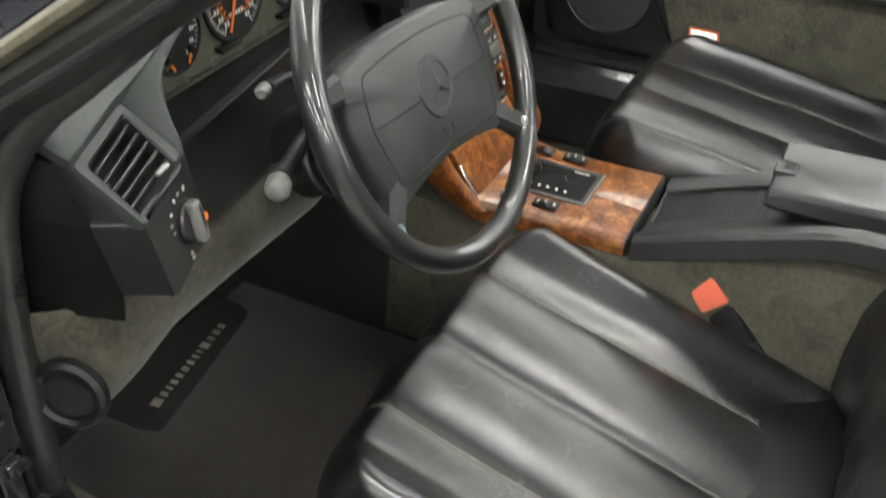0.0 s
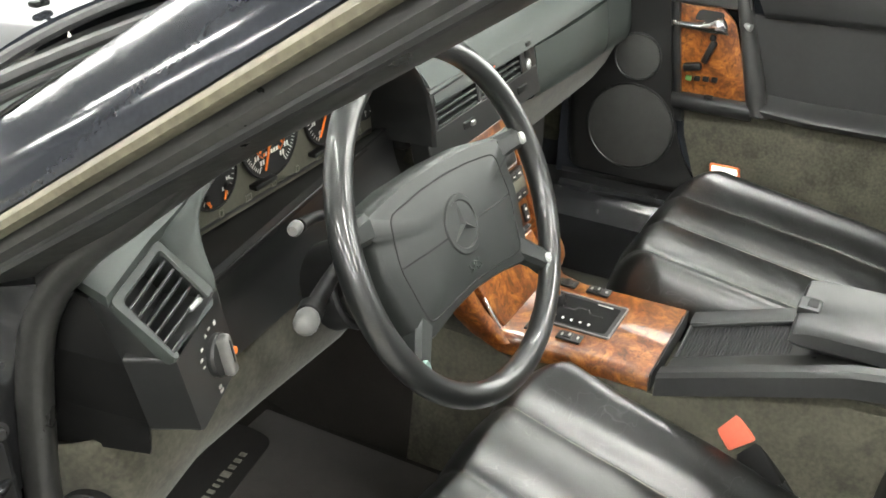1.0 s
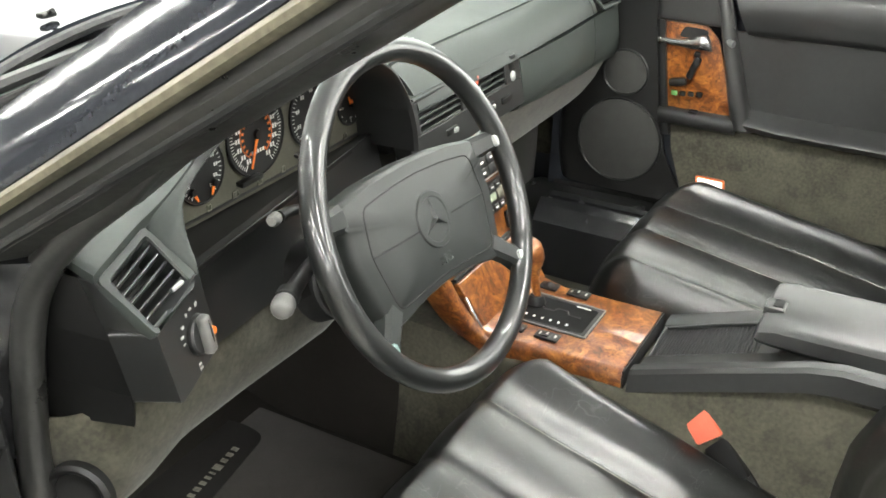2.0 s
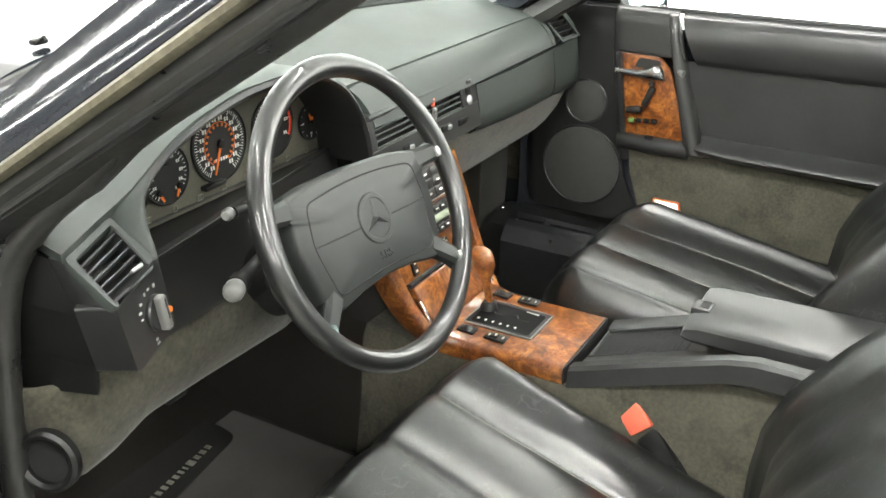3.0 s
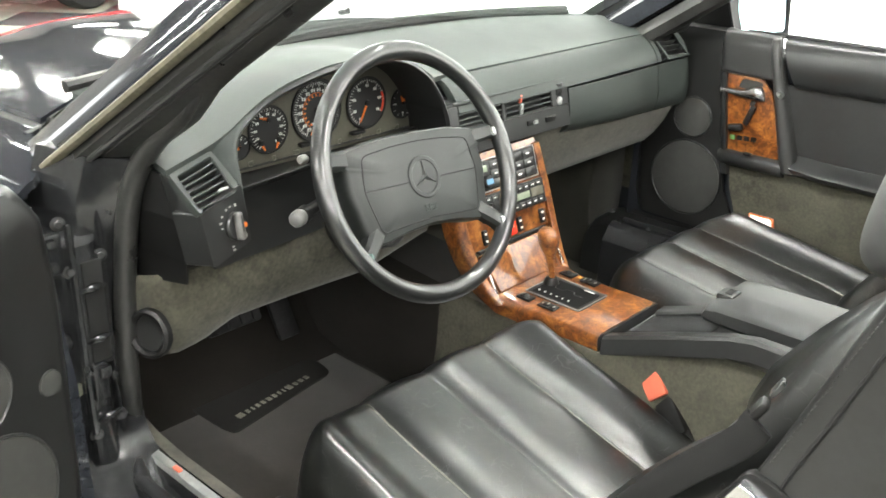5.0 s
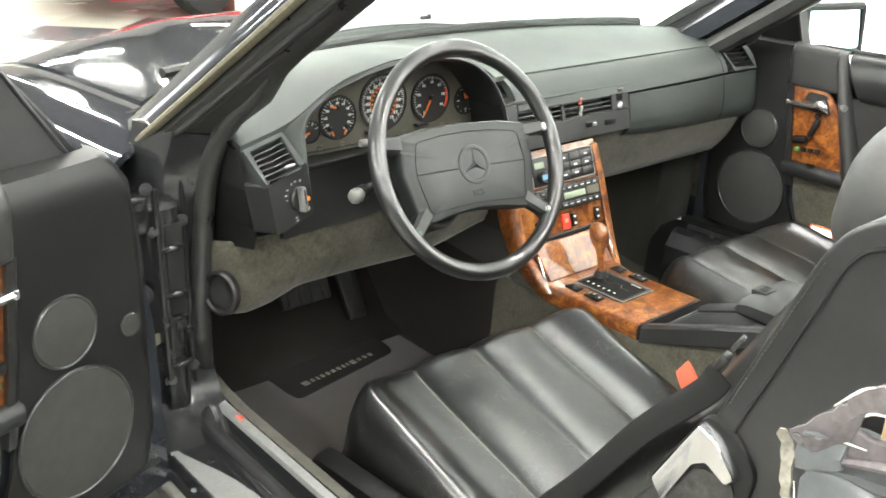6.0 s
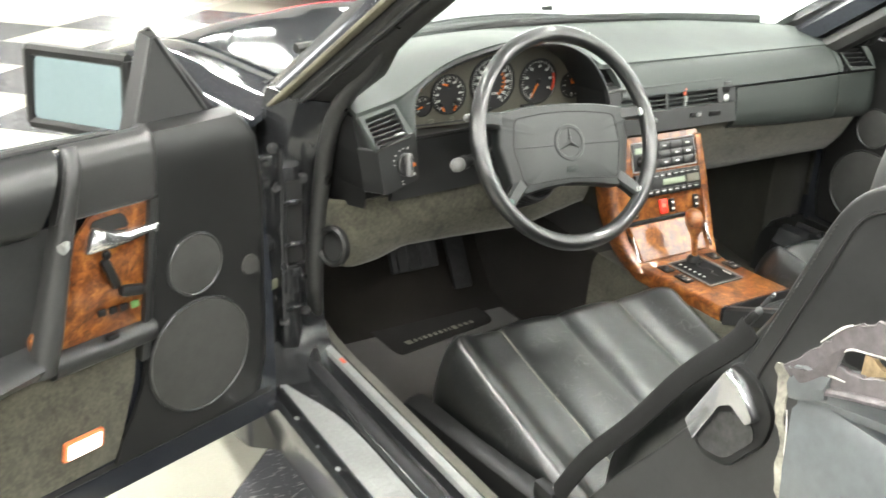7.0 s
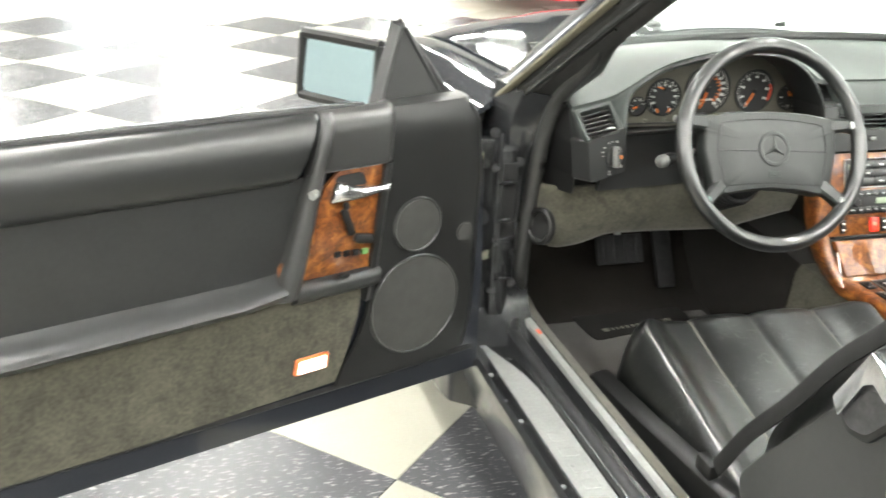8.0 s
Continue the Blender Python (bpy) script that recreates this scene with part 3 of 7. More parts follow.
# scuttle between hood and windscreen, with its louvres and the wiper
part("cowl", sheet(lambda u, v: ((2 * u - 1) * 0.68, (0.945 + 0.075 * (1 - (2 * u - 1) ** 2)) * (1 - v) + (hood_edge((2 * u - 1) * 0.68) - 0.004) * v, 0.868 + 0.055 * (1 - (2 * u - 1) ** 2) - 0.018 * math.sin(v * math.pi)), 20, 6, 0.012), BLACK, car)
for k in range(8):
    v = 0.14 + 0.09 * k
    part("louvre", tube([((2 * u - 1) * 0.60, (0.945 + 0.075 * (1 - (2 * u - 1) ** 2)) * (1 - v) + (hood_edge((2 * u - 1) * 0.60) - 0.004) * v, 0.872 + 0.055 * (1 - (2 * u - 1) ** 2) - 0.012 * math.sin(v * math.pi)) for u in (0.04, 0.25, 0.47)], 0.0035, 6), BLACK, car)
wiper = thing("wiper", (-0.25, 1.0, 0.90), "grey metal windscreen wiper resting on the cowl", "wiper")
part("arm", bevel(loft([[(x, y - 0.013, z), (x, y + 0.013, z), (x, y + 0.011, z + 0.016), (x, y - 0.011, z + 0.016)] for x, y, z in [(-0.47, 0.972, 0.905), (-0.36, 0.992, 0.918), (-0.20, 1.022, 0.930), (-0.05, 1.040, 0.936)]]), 0.003), STEEL, wiper)
part("blade", tube([(-0.50, 0.950, 0.905), (-0.25, 1.002, 0.926), (0.02, 1.022, 0.936)], 0.006, 8), RUBBER, wiper)
for q in ((-0.40, 0.985, 0.930), (-0.375, 0.990, 0.932), (-0.35, 0.995, 0.934)):
    part("rivet", lathe([(0, 0.002), (0.004, 0.002), (0.005, 0)], 12, pose(*q)), BLACK, wiper)

# sill under the door opening
SILL = [(-0.800, 0.18), (-0.825, 0.25), (-0.850, 0.33), (-0.862, 0.372), (-0.863, 0.388), (-0.853, 0.394), (-0.842, 0.388), (-0.837, 0.398), (-0.776, 0.398), (-0.771, 0.413), (-0.757, 0.419), (-0.745, 0.412), (-0.740, 0.398), (-0.724, 0.398), (-0.719, 0.418), (-0.700, 0.424), (-0.680, 0.414), (-0.656, 0.38), (-0.652, 0.26), (-0.652, 0.18)]


def sill(sx):
    rings = []
    for k in range(13):
        y = 0.70 - 1.45 * k / 12
        rings.append([(sx * x, y, z) for x, z in SILL])
    return loft(rings)


part("sill", sill(1), JAMB, car, "dusty black door sill", sharp=25)
part("sill", sill(-1), JAMB, car, sharp=25)
plate = part("sill_plate", bevel(loft([[(-0.836, y, 0.3975), (-0.836, y, 0.4015), (xr, y, 0.4015), (xr, y, 0.3975)] for y, xr in ((0.610, -0.831), (0.560, -0.822), (0.520, -0.810), (0.480, -0.797), (0.440, -0.787), (0.390, -0.780), (0.33, -0.777), (-0.72, -0.777))]), 0.0010), POLISHED, car, "scuffed bare metal sill plate")
for k in range(8):
    part("embossed_bar", box((-0.806, 0.225 - 0.046 * k, 0.4016), (0.030, 0.026, 0.0012), 0.0005), POLISHED, plate, sharp=50)
part("sill_edge_strip", tube([(-0.838, 0.56, 0.402), (-0.838, 0.2, 0.402), (-0.838, -0.72, 0.402)], 0.0022, 8), CHROME, car)
part("sill_inner_strip", bevel(loft([[(-0.722, y, 0.418), (-0.720, y, 0.4275), (-0.706, y, 0.4285), (-0.702, y, 0.421)] for y in (0.640, 0.3, -0.72)]), 0.002), POLISHED, car, "bright inner sill strip")
for y in (0.60, 0.47, 0.30, 0.10, -0.12):
    part("sill_screw", lathe([(0, 0.003), (0.004, 0.0025), (0.005, 0)], 10, pose(-0.8475, y, 0.391)), STEEL, car)
part("sill_seal", tube([(-0.722, 0.655, 0.430), (-0.752, 0.60, 0.416), (-0.758, 0.45, 0.412), (-0.758, -0.72, 0.412)], 0.012, 10), RUBBER, car)
part("courtesy_reflector", box((-0.713, 0.560, 0.4295), (0.008, 0.018, 0.003), 0.001), RED, car)

# hinge post
post = part("hinge_post", prism(rounded([(-0.872, 0.735), (-0.862, 0.690), (-0.815, 0.655), (-0.805, 0.632), (-0.770, 0.628), (-0.750, 0.660), (-0.735, 0.660), (-0.722, 0.690), (-0.705, 0.70), (-0.700, 0.86), (-0.872, 0.86)], 0.012, 3), "z", 0.20, 0.805, 0.004), JAMB, car, "dusty black hinge post with hardware")
part("post_foot", sheet(lambda u, v: (-0.868 + 0.165 * u, 0.668 - 0.09 * v * v - 0.012 * math.sin(u * math.pi), 0.53 - 0.130 * v ** 0.6), 12, 8, 0.01, (0, 1, -0.3)), JAMB, car)
for z in (0.797, 0.485):
    h = part("hinge", bevel(joined(box((-0.828, 0.650, z), (0.040, 0.022, 0.062), 0.004), box((-0.850, 0.635, z), (0.016, 0.030, 0.050), 0.004)), 0), JAMB, post)
    for dz in (-0.018, 0.018):
        part("bolt", lathe([(0, 0.007), (0.0065, 0.007), (0.008, 0.004), (0.008, 0)], 6, facing((-0.824, 0.640, z + dz), (-0.2, -1, 0))), JAMB, h)
    part("pin", lathe([(0.005, -0.036), (0.005, 0.036)], 10, pose(-0.858, 0.632, z)), STEEL, h)
for z, d in ((0.735, 0.004), (0.655, 0.006), (0.525, 0.005)):
    part("pressed_ridge", tube([(-0.800, 0.6285, z), (-0.780, 0.6265 - d, z + 0.006), (-0.758, 0.634, z + 0.001)], [0.003, 0.007, 0.004], 10), JAMB, post)
for k, (x, y, z) in enumerate(((-0.812, 0.636, 0.842), (-0.806, 0.632, 0.770), (-0.752, 0.648, 0.775), (-0.748, 0.650, 0.505), (-0.800, 0.631, 0.500))):
    b_ = part("bolt", lathe([(0, 0.008), (0.005, 0.008), (0.0065, 0.0065), (0.0065, 0.002), (0.0105, 0.0015), (0.0105, 0)], 6 if k % 2 else 12, facing((x, y, z), (-0.25, -1, 0.1))), CUP, post, "dull steel bolt head")
part("post_recess", box((-0.776, 0.629, 0.70), (0.030, 0.006, 0.16), 0.003), MATT, post)
part("post_rib", tube([(-0.800, 0.630, 0.45), (-0.803, 0.628, 0.62), (-0.800, 0.634, 0.84)], 0.006, 8), JAMB, post)
part("post_rib", tube([(-0.745, 0.658, 0.44), (-0.748, 0.652, 0.62), (-0.742, 0.660, 0.86)], 0.005, 8), JAMB, post)
for q in ((-0.765, 0.630, 0.62), (-0.760, 0.632, 0.585), (-0.79, 0.628, 0.53), (-0.735, 0.659, 0.70), (-0.735, 0.659, 0.56)):
    part("screw", lathe([(0, 0.004), (0.006, 0.003), (0.008, 0)], 10, facing(q, (0, -1, 0))), JAMB, post)
strap = part("check_strap", box((0, 0, 0), (0.056, 0.006, 0.019), 0.002, m=pose(-0.816, 0.640, 0.578, 0, -6, 22)), YELLOW_STEEL, car, "pale zinc-plated door check strap")
part("hinge_tab", box((-0.840, 0.640, 0.790), (0.012, 0.010, 0.026), 0.002), YELLOW_STEEL, car, "pale zinc-plated hinge tab")
part("strap_bracket", bevel(joined(box((-0.786, 0.628, 0.590), (0.024, 0.018, 0.060), 0.004), box((-0.780, 0.622, 0.606), (0.020, 0.018, 0.020), 0.005)), 0), JAMB, car)
part("wiring_boot", tube([(-0.83, 0.640, 0.665), (-0.87, 0.605, 0.668), (-0.905, 0.585, 0.672)], [0.018, 0.015, 0.019], 12), RUBBER, car)
part("door_seal", tube([(-0.697, 0.440, 1.050), (-0.689, 0.500, 1.000), (-0.694, 0.566, 0.950), (-0.701, 0.614, 0.895), (-0.708, 0.634, 0.840), (-0.714, 0.642, 0.780), (-0.722, 0.646, 0.700), (-0.731, 0.642, 0.620), (-0.731, 0.648, 0.550), (-0.716, 0.678, 0.480), (-0.708, 0.672, 0.425)], [0.008, 0.012, 0.015, 0.017, 0.017, 0.017, 0.017, 0.017, 0.017, 0.017, 0.015], 12), SEAL, car, "fat black rubber door seal")
part("pillar_foot", bevel(loft([[(-0.772, 0.76, 0.92), (-0.752, 0.655, 0.92), (-0.70, 0.585, 0.92), (-0.675, 0.62, 0.92), (-0.675, 0.76, 0.92)], [(-0.790, 0.77, 0.85), (-0.768, 0.670, 0.85), (-0.712, 0.630, 0.85), (-0.685, 0.65, 0.85), (-0.68, 0.79, 0.85)], [(-0.805, 0.75, 0.78), (-0.775, 0.655, 0.78), (-0.722, 0.648, 0.78), (-0.695, 0.66, 0.78), (-0.695, 0.78, 0.78)], [(-0.82, 0.74, 0.70), (-0.78, 0.645, 0.70), (-0.728, 0.655, 0.70), (-0.705, 0.68, 0.70), (-0.70, 0.78, 0.70)]]), 0.006), JAMB, car)

# floor pan, tunnel and bulkhead
part("floor_pan", box((0.05, 0.25, 0.225), (1.72, 2.0, 0.02)), MATT, car)
part("footwell_end", box((0.82, 1.0, 0.55), (0.16, 0.40, 0.66), 0.01), CARPET_DARK, car)
part("bulkhead", box((0, 1.20, 0.52), (1.40, 0.03, 0.58)), CARPET_DARK, car)


def toe(x0, x1):
    prof = [(-0.70, 0.252), (0.2, 0.248), (0.86, 0.25), (0.98, 0.275), (1.08, 0.36), (1.17, 0.52), (1.18, 0.66)]
    return loft([[(x, y, z) for y, z in prof] + [(x, y, z - 0.012) for y, z in reversed(prof)] for x in (x0, x1)])


part("carpet", toe(-0.652, -0.06), CARPET_SHADED, car, "worn brown carpet with the footwell shade in its colour")
part("carpet", toe(0.13, 0.74), CARPET_DARK, car, "dark olive carpet")
part("side_carpet", sheet(lambda u, v: (float(np.interp(u, [0, 0.3, 0.6, 1], [-0.699, -0.674, -0.660, -0.648])), 0.98 - 1.50 * v, float(np.interp(u, [0, 0.3, 0.6, 1], [0.4235, 0.412, 0.36, 0.252])) + 0.10 * max(0.0, 1 - v / 0.22) * (1 - u)), 10, 20, 0.004, (1, 0, -0.5)), SUEDE, car, "olive-grey suede sill trim")
def tunnel_piece(stations):
    return bevel(loft([[(-0.085, y, 0.25), (-0.066, y, 0.36), (-0.056, y, zt - 0.02), (-0.045, y, zt), (0.105, y, zt), (0.125, y, zt - 0.02), (0.135, y, 0.36), (0.16, y, 0.25)] for y, zt in stations]), 0.01)


part("tunnel", tunnel_piece(((0.62, 0.505), (0.5, 0.50), (0.24, 0.50), (0.0, 0.585), (-0.6, 0.60))), SUEDE, car, "olive-grey suede tunnel trim")
# tunnel split under the dashboard; the front part's dark colour paints the shade
part("tunnel_carpet", tunnel_piece(((1.17, 0.53), (0.8, 0.52), (0.621, 0.505))), CARPET_SHADED, car, "front of the tunnel, coloured dark for the footwell shade")
part("sill_trim", bevel(loft([[(0.712, y, 0.25), (0.718, y, z - 0.055), (0.730, y, z - 0.015), (0.752, y, z), (0.84, y, z + 0.006), (0.86, y, z - 0.02), (0.86, y, 0.25)] for y, z in ((0.800, 0.370), (0.785, 0.392), (0.76, 0.402), (0.4, 0.410), (-0.5, 0.412))]), 0.006), DASH_DARK, car, "black plastic passenger sill trim")
lever = part("seat_lever", box((0.722, 0.480, 0.392), (0.026, 0.085, 0.020), 0.006), BLACK, car)
part("trim_screw", lathe([(0, 0.004), (0.007, 0.003), (0.009, 0)], 12, pose(0.800, 0.765, 0.404)), CHROME, car)
part("kick_panel", box((0.90, 0.96, 0.50), (0.02, 0.40, 0.5), 0.004), SUEDE, car)
part("kick_panel", box((-0.71, 0.93, 0.48), (0.02, 0.40, 0.46), 0.004), CARPET_DARK, car)
part("rear_bulkhead", box((0, -0.72, 0.58), (1.5, 0.04, 0.66), 0.01), CARPET_DARK, car)

# torn rear corner of the door opening
def cutout(outer, holes, x0, x1):
    """A sheet across x with an outline and holes in (y, z), given a thickness."""
    bm = bmesh.new()
    edges = []
    for loop in [outer] + holes:
        vs = [bm.verts.new((x0, y, z)) for y, z in loop]
        edges += [bm.edges.new((vs[i], vs[(i + 1) % len(vs)])) for i in range(len(vs))]
    bmesh.ops.triangle_fill(bm, edges=edges, use_beauty=True, use_dissolve=False)
    ext = bmesh.ops.extrude_face_region(bm, geom=bm.faces[:])
    bmesh.ops.translate(bm, verts=[v for v in ext["geom"] if isinstance(v, bmesh.types.BMVert)], vec=(x1 - x0, 0, 0))
    return bm


def ragged(line, amount, seed, per=5):
    """An outline broken up into small uneven steps."""
    rnd = random.Random(seed)
    out = []
    for i, p in enumerate(line):
        q = line[(i + 1) % len(line)]
        for k in range(per):
            t = k / per
            out.append((p[0] + (q[0] - p[0]) * t + rnd.uniform(-amount, amount), p[1] + (q[1] - p[1]) * t + rnd.uniform(-amount, amount)))
    return out


rq = part("rear_quarter", bevel(loft([[(-0.800 + b, y0, z), (-0.778 + b, y0 + 0.004, z), (-0.770 + b, y0 - 0.01, z), (-0.72, -0.75, z), (-0.86, -1.5, z), (-0.90, -1.0, z), (-0.82 + b, y0 - 0.20, z)] for z, y0, b in ((0.30, -0.51, -0.02), (0.60, -0.492, -0.012), (0.78, -0.472, -0.005), (0.86, -0.460, 0.0), (0.915, -0.455, 0.004), (0.930, -0.462, 0.012))]), 0.004), GREY_PANEL, car, "grey bare panel with a torn upper edge")
part("panel_slope", sheet(lambda u, v: (-0.792 + 0.06 * v + 0.004 * math.sin(u * 5), -0.456 - 0.30 * u, 0.926 + 0.040 * u ** 0.7 + 0.012 * v), 14, 4, 0.008), GREY_PANEL, rq)
CAP = [(-0.450, 0.930), (-0.440, 0.950), (-0.470, 0.985), (-0.487, 1.008), (-0.516, 1.028), (-0.60, 1.034), (-0.70, 1.034), (-0.70, 0.985), (-0.62, 0.980), (-0.53, 0.958)]
HOLE = [(-0.483, 0.976), (-0.495, 0.992), (-0.530, 1.000), (-0.545, 0.994), (-0.535, 0.984), (-0.500, 0.972)]
cap = part("torn_trim", bevel(cutout(ragged(CAP, 0.0022, 3), [ragged(HOLE, 0.0016, 5, 3)], -0.797, -0.790), 0.0012, 1), PRIMER, rq, "ragged torn trim in dull plum primer")
part("cap_lip", tube([(-0.798, y, z) for y, z in ((-0.452, 0.934), (-0.49, 0.950), (-0.53, 0.962), (-0.60, 0.980), (-0.70, 0.988))], 0.004, 8), PRIMER, rq)
part("cap_flap", sheet(lambda u, v: (-0.801 - 0.006 * math.sin(u * 4) - 0.004 * v, -0.444 - 0.040 * u - 0.010 * v, 0.952 + 0.040 * v * (0.4 + 0.6 * u) - 0.020 * (1 - u) * v + 0.004 * math.sin(u * 9)), 10, 6, 0.003, (1, 0, 0)), PRIMER, rq)
part("torn_hollow", box((-0.770, -0.515, 0.982), (0.02, 0.07, 0.026), 0.005), MATT, rq)
part("foam", sheet(lambda u, v: (-0.780 - 0.006 * math.sin(u * 3.1), -0.500 - 0.042 * u, 0.968 + 0.018 * v + 0.003 * math.sin(u * 9)), 8, 5, 0.006, (1, 0, 0)), FOAM, rq, "yellowed foam showing through")
rag = random.Random(8)
fray = [rag.uniform(-1, 1) for _ in range(40)]


def frayed(u, v):
    """A flat torn strip, wide and lobed at its top, thinning downwards."""
    k = u * 30
    wide = float(np.interp(u, [0, 0.04, 0.12, 0.25, 0.5, 0.8, 1], [0.004, 0.013, 0.010, 0.006, 0.008, 0.010, 0.004])) + 0.0018 * fray[int(k)]
    y = -0.433 - 0.040 * u ** 0.8 + 0.0015 * fray[int(k) + 5]
    return (-0.799 + 0.003 * math.sin(k * 0.7) + 0.002 * v, y - wide * (v - 0.3), 0.950 - 0.20 * u)


part("torn_strip", sheet(frayed, 30, 4, 0.0025, (1, 0, 0)), TORN, rq, "frayed pale weatherstrip")
# thin pale lines: bare chips, and painted highlights on the torn edges
for line in ([(-0.452, 0.912), (-0.455, 0.895), (-0.4575, 0.868)], [(-0.458, 0.954), (-0.478, 0.962), (-0.500, 0.966)], [(-0.484, 0.978), (-0.496, 0.9935), (-0.512, 0.998), (-0.530, 1.001), (-0.546, 0.995)], [(-0.470, 0.988), (-0.486, 1.008), (-0.496, 1.016)], [(-0.470, 0.944), (-0.505, 0.954), (-0.515, 0.957)], [(-0.555, 1.000), (-0.568, 1.006), (-0.562, 1.018)]):
    pts = [(-0.7985 + rag.uniform(-0.001, 0.001), y, z) for y, z in line]
    part("chipped_edge", tube(pts, [0.0005] + [rag.uniform(0.0006, 0.0013) for _ in pts[1:-1]] + [0.0004], 6), CHIP, rq, "bright chipped edge with painted highlights")
part("cap_fold", bevel(loft([[(-0.800 - d, y, z0), (-0.804 - d, y + 0.001, (z0 + z1) / 2), (-0.799 - d, y, z1), (-0.796, y, z1), (-0.796, y, z0)] for y, z0, z1, d in ((-0.452, 0.926, 0.957, 0.001), (-0.462, 0.930, 0.961, 0.004), (-0.476, 0.936, 0.960, 0.002), (-0.486, 0.941, 0.962, 0.000))]), 0.001, 1), GREY_PANEL, rq, "folded grey scrap of trim")

rq.location += Vector((0.035, 0.014, -0.016))
ORIGIN[rq] += Vector((0.035, 0.014, -0.016))


# wheels
def wheel_of(parent, x, y, r=0.315, w=0.22):
    m = pose(x, y, r, 0, 90, 0)
    prof = [(r * 0.62, -w / 2), (r * 0.93, -w / 2), (r, -w / 2 + 0.03), (r, w / 2 - 0.03), (r * 0.93, w / 2), (r * 0.62, w / 2)]
    wh = part("wheel", lathe(prof, 36, m), TYRE, parent)
    part("rim", lathe([(0, 0.03), (r * 0.2, 0.03), (r * 0.3, 0.0), (r * 0.55, -0.01), (r * 0.63, w / 2 - 0.01), (r * 0.63, -w / 2 + 0.01), (r * 0.55, 0.01), (0, 0.0)], 28, m), STEEL, wh)


# plain tail that closes the car behind the seats
part("rear_deck", sheet(lambda u, v: ((2 * u - 1) * (0.78 - 0.05 * v), -0.76 - 1.05 * v, 0.965 - 0.05 * (2 * u - 1) ** 2 - 0.05 * v * v), 16, 10, 0.02), PAINT, car)
part("tail", sheet(lambda u, v: ((2 * u - 1) * (0.73 + 0.12 * math.sin(v * 2.6)), -1.81 - 0.10 * math.sin(v * math.pi), 0.91 - 0.60 * v), 16, 8, 0.02, (0, 1, 0)), PAINT, car)
for sx in (-1, 1):
    part("rear_fender", sheet(lambda u, v: (sx * (0.74 + 0.165 * math.sin(min(1.0, v * 1.5) * math.pi / 2)), (-0.98 if sx < 0 else -0.52) * (1 - u) - 1.84 * u, 0.92 - 0.02 * u - 0.62 * v ** 1.4), 14, 12, 0.012, (-sx, 0, 0)), PAINT, car)
for x, y in ((-0.77, 1.62), (0.77, 1.62), (-0.77, -1.10), (0.77, -1.10)):
    wheel_of(car, x, y)

# ---- dashboard ----
dash = thing("dashboard", (0, 0.75, 0.60), "grained grey-green dashboard with dark fascia and suede knee trim", "dashboard")
BROW_KEYS = [(-0.570, 0.845), (-0.581, 0.900), (-0.565, 0.936), (-0.524, 0.967), (-0.470, 0.988), (-0.385, 1.006), (-0.300, 1.008), (-0.225, 0.998), (-0.165, 0.965), (-0.125, 0.918), (-0.104, 0.870), (-0.098, 0.830)]
BROW = [(p.x, p.z) for p in smooth_path([(x, 0, z) for x, z in BROW_KEYS], 6)]


def edge_at(x):
    y = float(np.interp(x, [-0.72, -0.69, -0.60, -0.56, -0.50, -0.19, -0.13, -0.07, -0.03, 0.62, 0.70, 0.78], [0.541, 0.551, 0.584, 0.570, 0.568, 0.568, 0.585, 0.640, 0.650, 0.650, 0.650, 0.652]))
    z = float(np.interp(x, [-0.72, -0.69, -0.600, -0.578, -0.562, -0.538, -0.512, -0.470, -0.385, -0.300, -0.225, -0.165, -0.125, -0.08, -0.03, 0.62, 0.70, 0.78], [0.909, 0.912, 0.920, 0.932, 0.946, 0.963, 0.978, 0.994, 1.011, 1.012, 1.002, 0.972, 0.950, 0.934, 0.929, 0.927, 0.926, 0.922]))
    return y, z


def front_edge(x):
    """The edge's course, rounded off at its corners."""
    near = [edge_at(x + d) for d in (-0.015, -0.010, -0.005, 0.0, 0.005, 0.010, 0.015)]
    return sum(q[0] for q in near) / 7, sum(q[1] for q in near) / 7


def dash_top(u, v):
    x = -0.691 + 1.451 * u
    y0, z0 = front_edge(x)
    y1 = 0.955 - 0.10 * x * x
    xs = x * (1 - 0.075 * v)
    zb = 0.968 - 0.045 * x * x
    e = v * v * (3 - 2 * v)
    return (xs, y0 + (y1 - y0) * v, z0 + (zb - z0) * e + 0.006 * math.sin(v * math.pi))


part("top_pad", sheet(dash_top, 84, 16, 0.010), DASH, dash, "light-catching grained top pad", sharp=60)
part("rear_edge", tube([(x, 0.958 - 0.10 * x * x, 0.972 - 0.045 * x * x) for x in np.linspace(-0.645, 0.70, 13)], 0.011, 8, per=2), BLACK, dash)
part("demist_slot", tube([(x, 0.915 - 0.10 * x * x, 0.972 - 0.045 * x * x) for x in np.linspace(-0.55, 0.66, 13)], 0.006, 8, per=2), MATT, dash)

# fascia of the passenger's side, rolled over at the top
ROLL = [(0.653, 0.925), (0.640, 0.921), (0.625, 0.912), (0.610, 0.897), (0.600, 0.882), (0.595, 0.868)]
LOW = [(0.594, 0.862), (0.588, 0.835), (0.584, 0.810), (0.585, 0.790), (0.592, 0.776), (0.606, 0.768)]


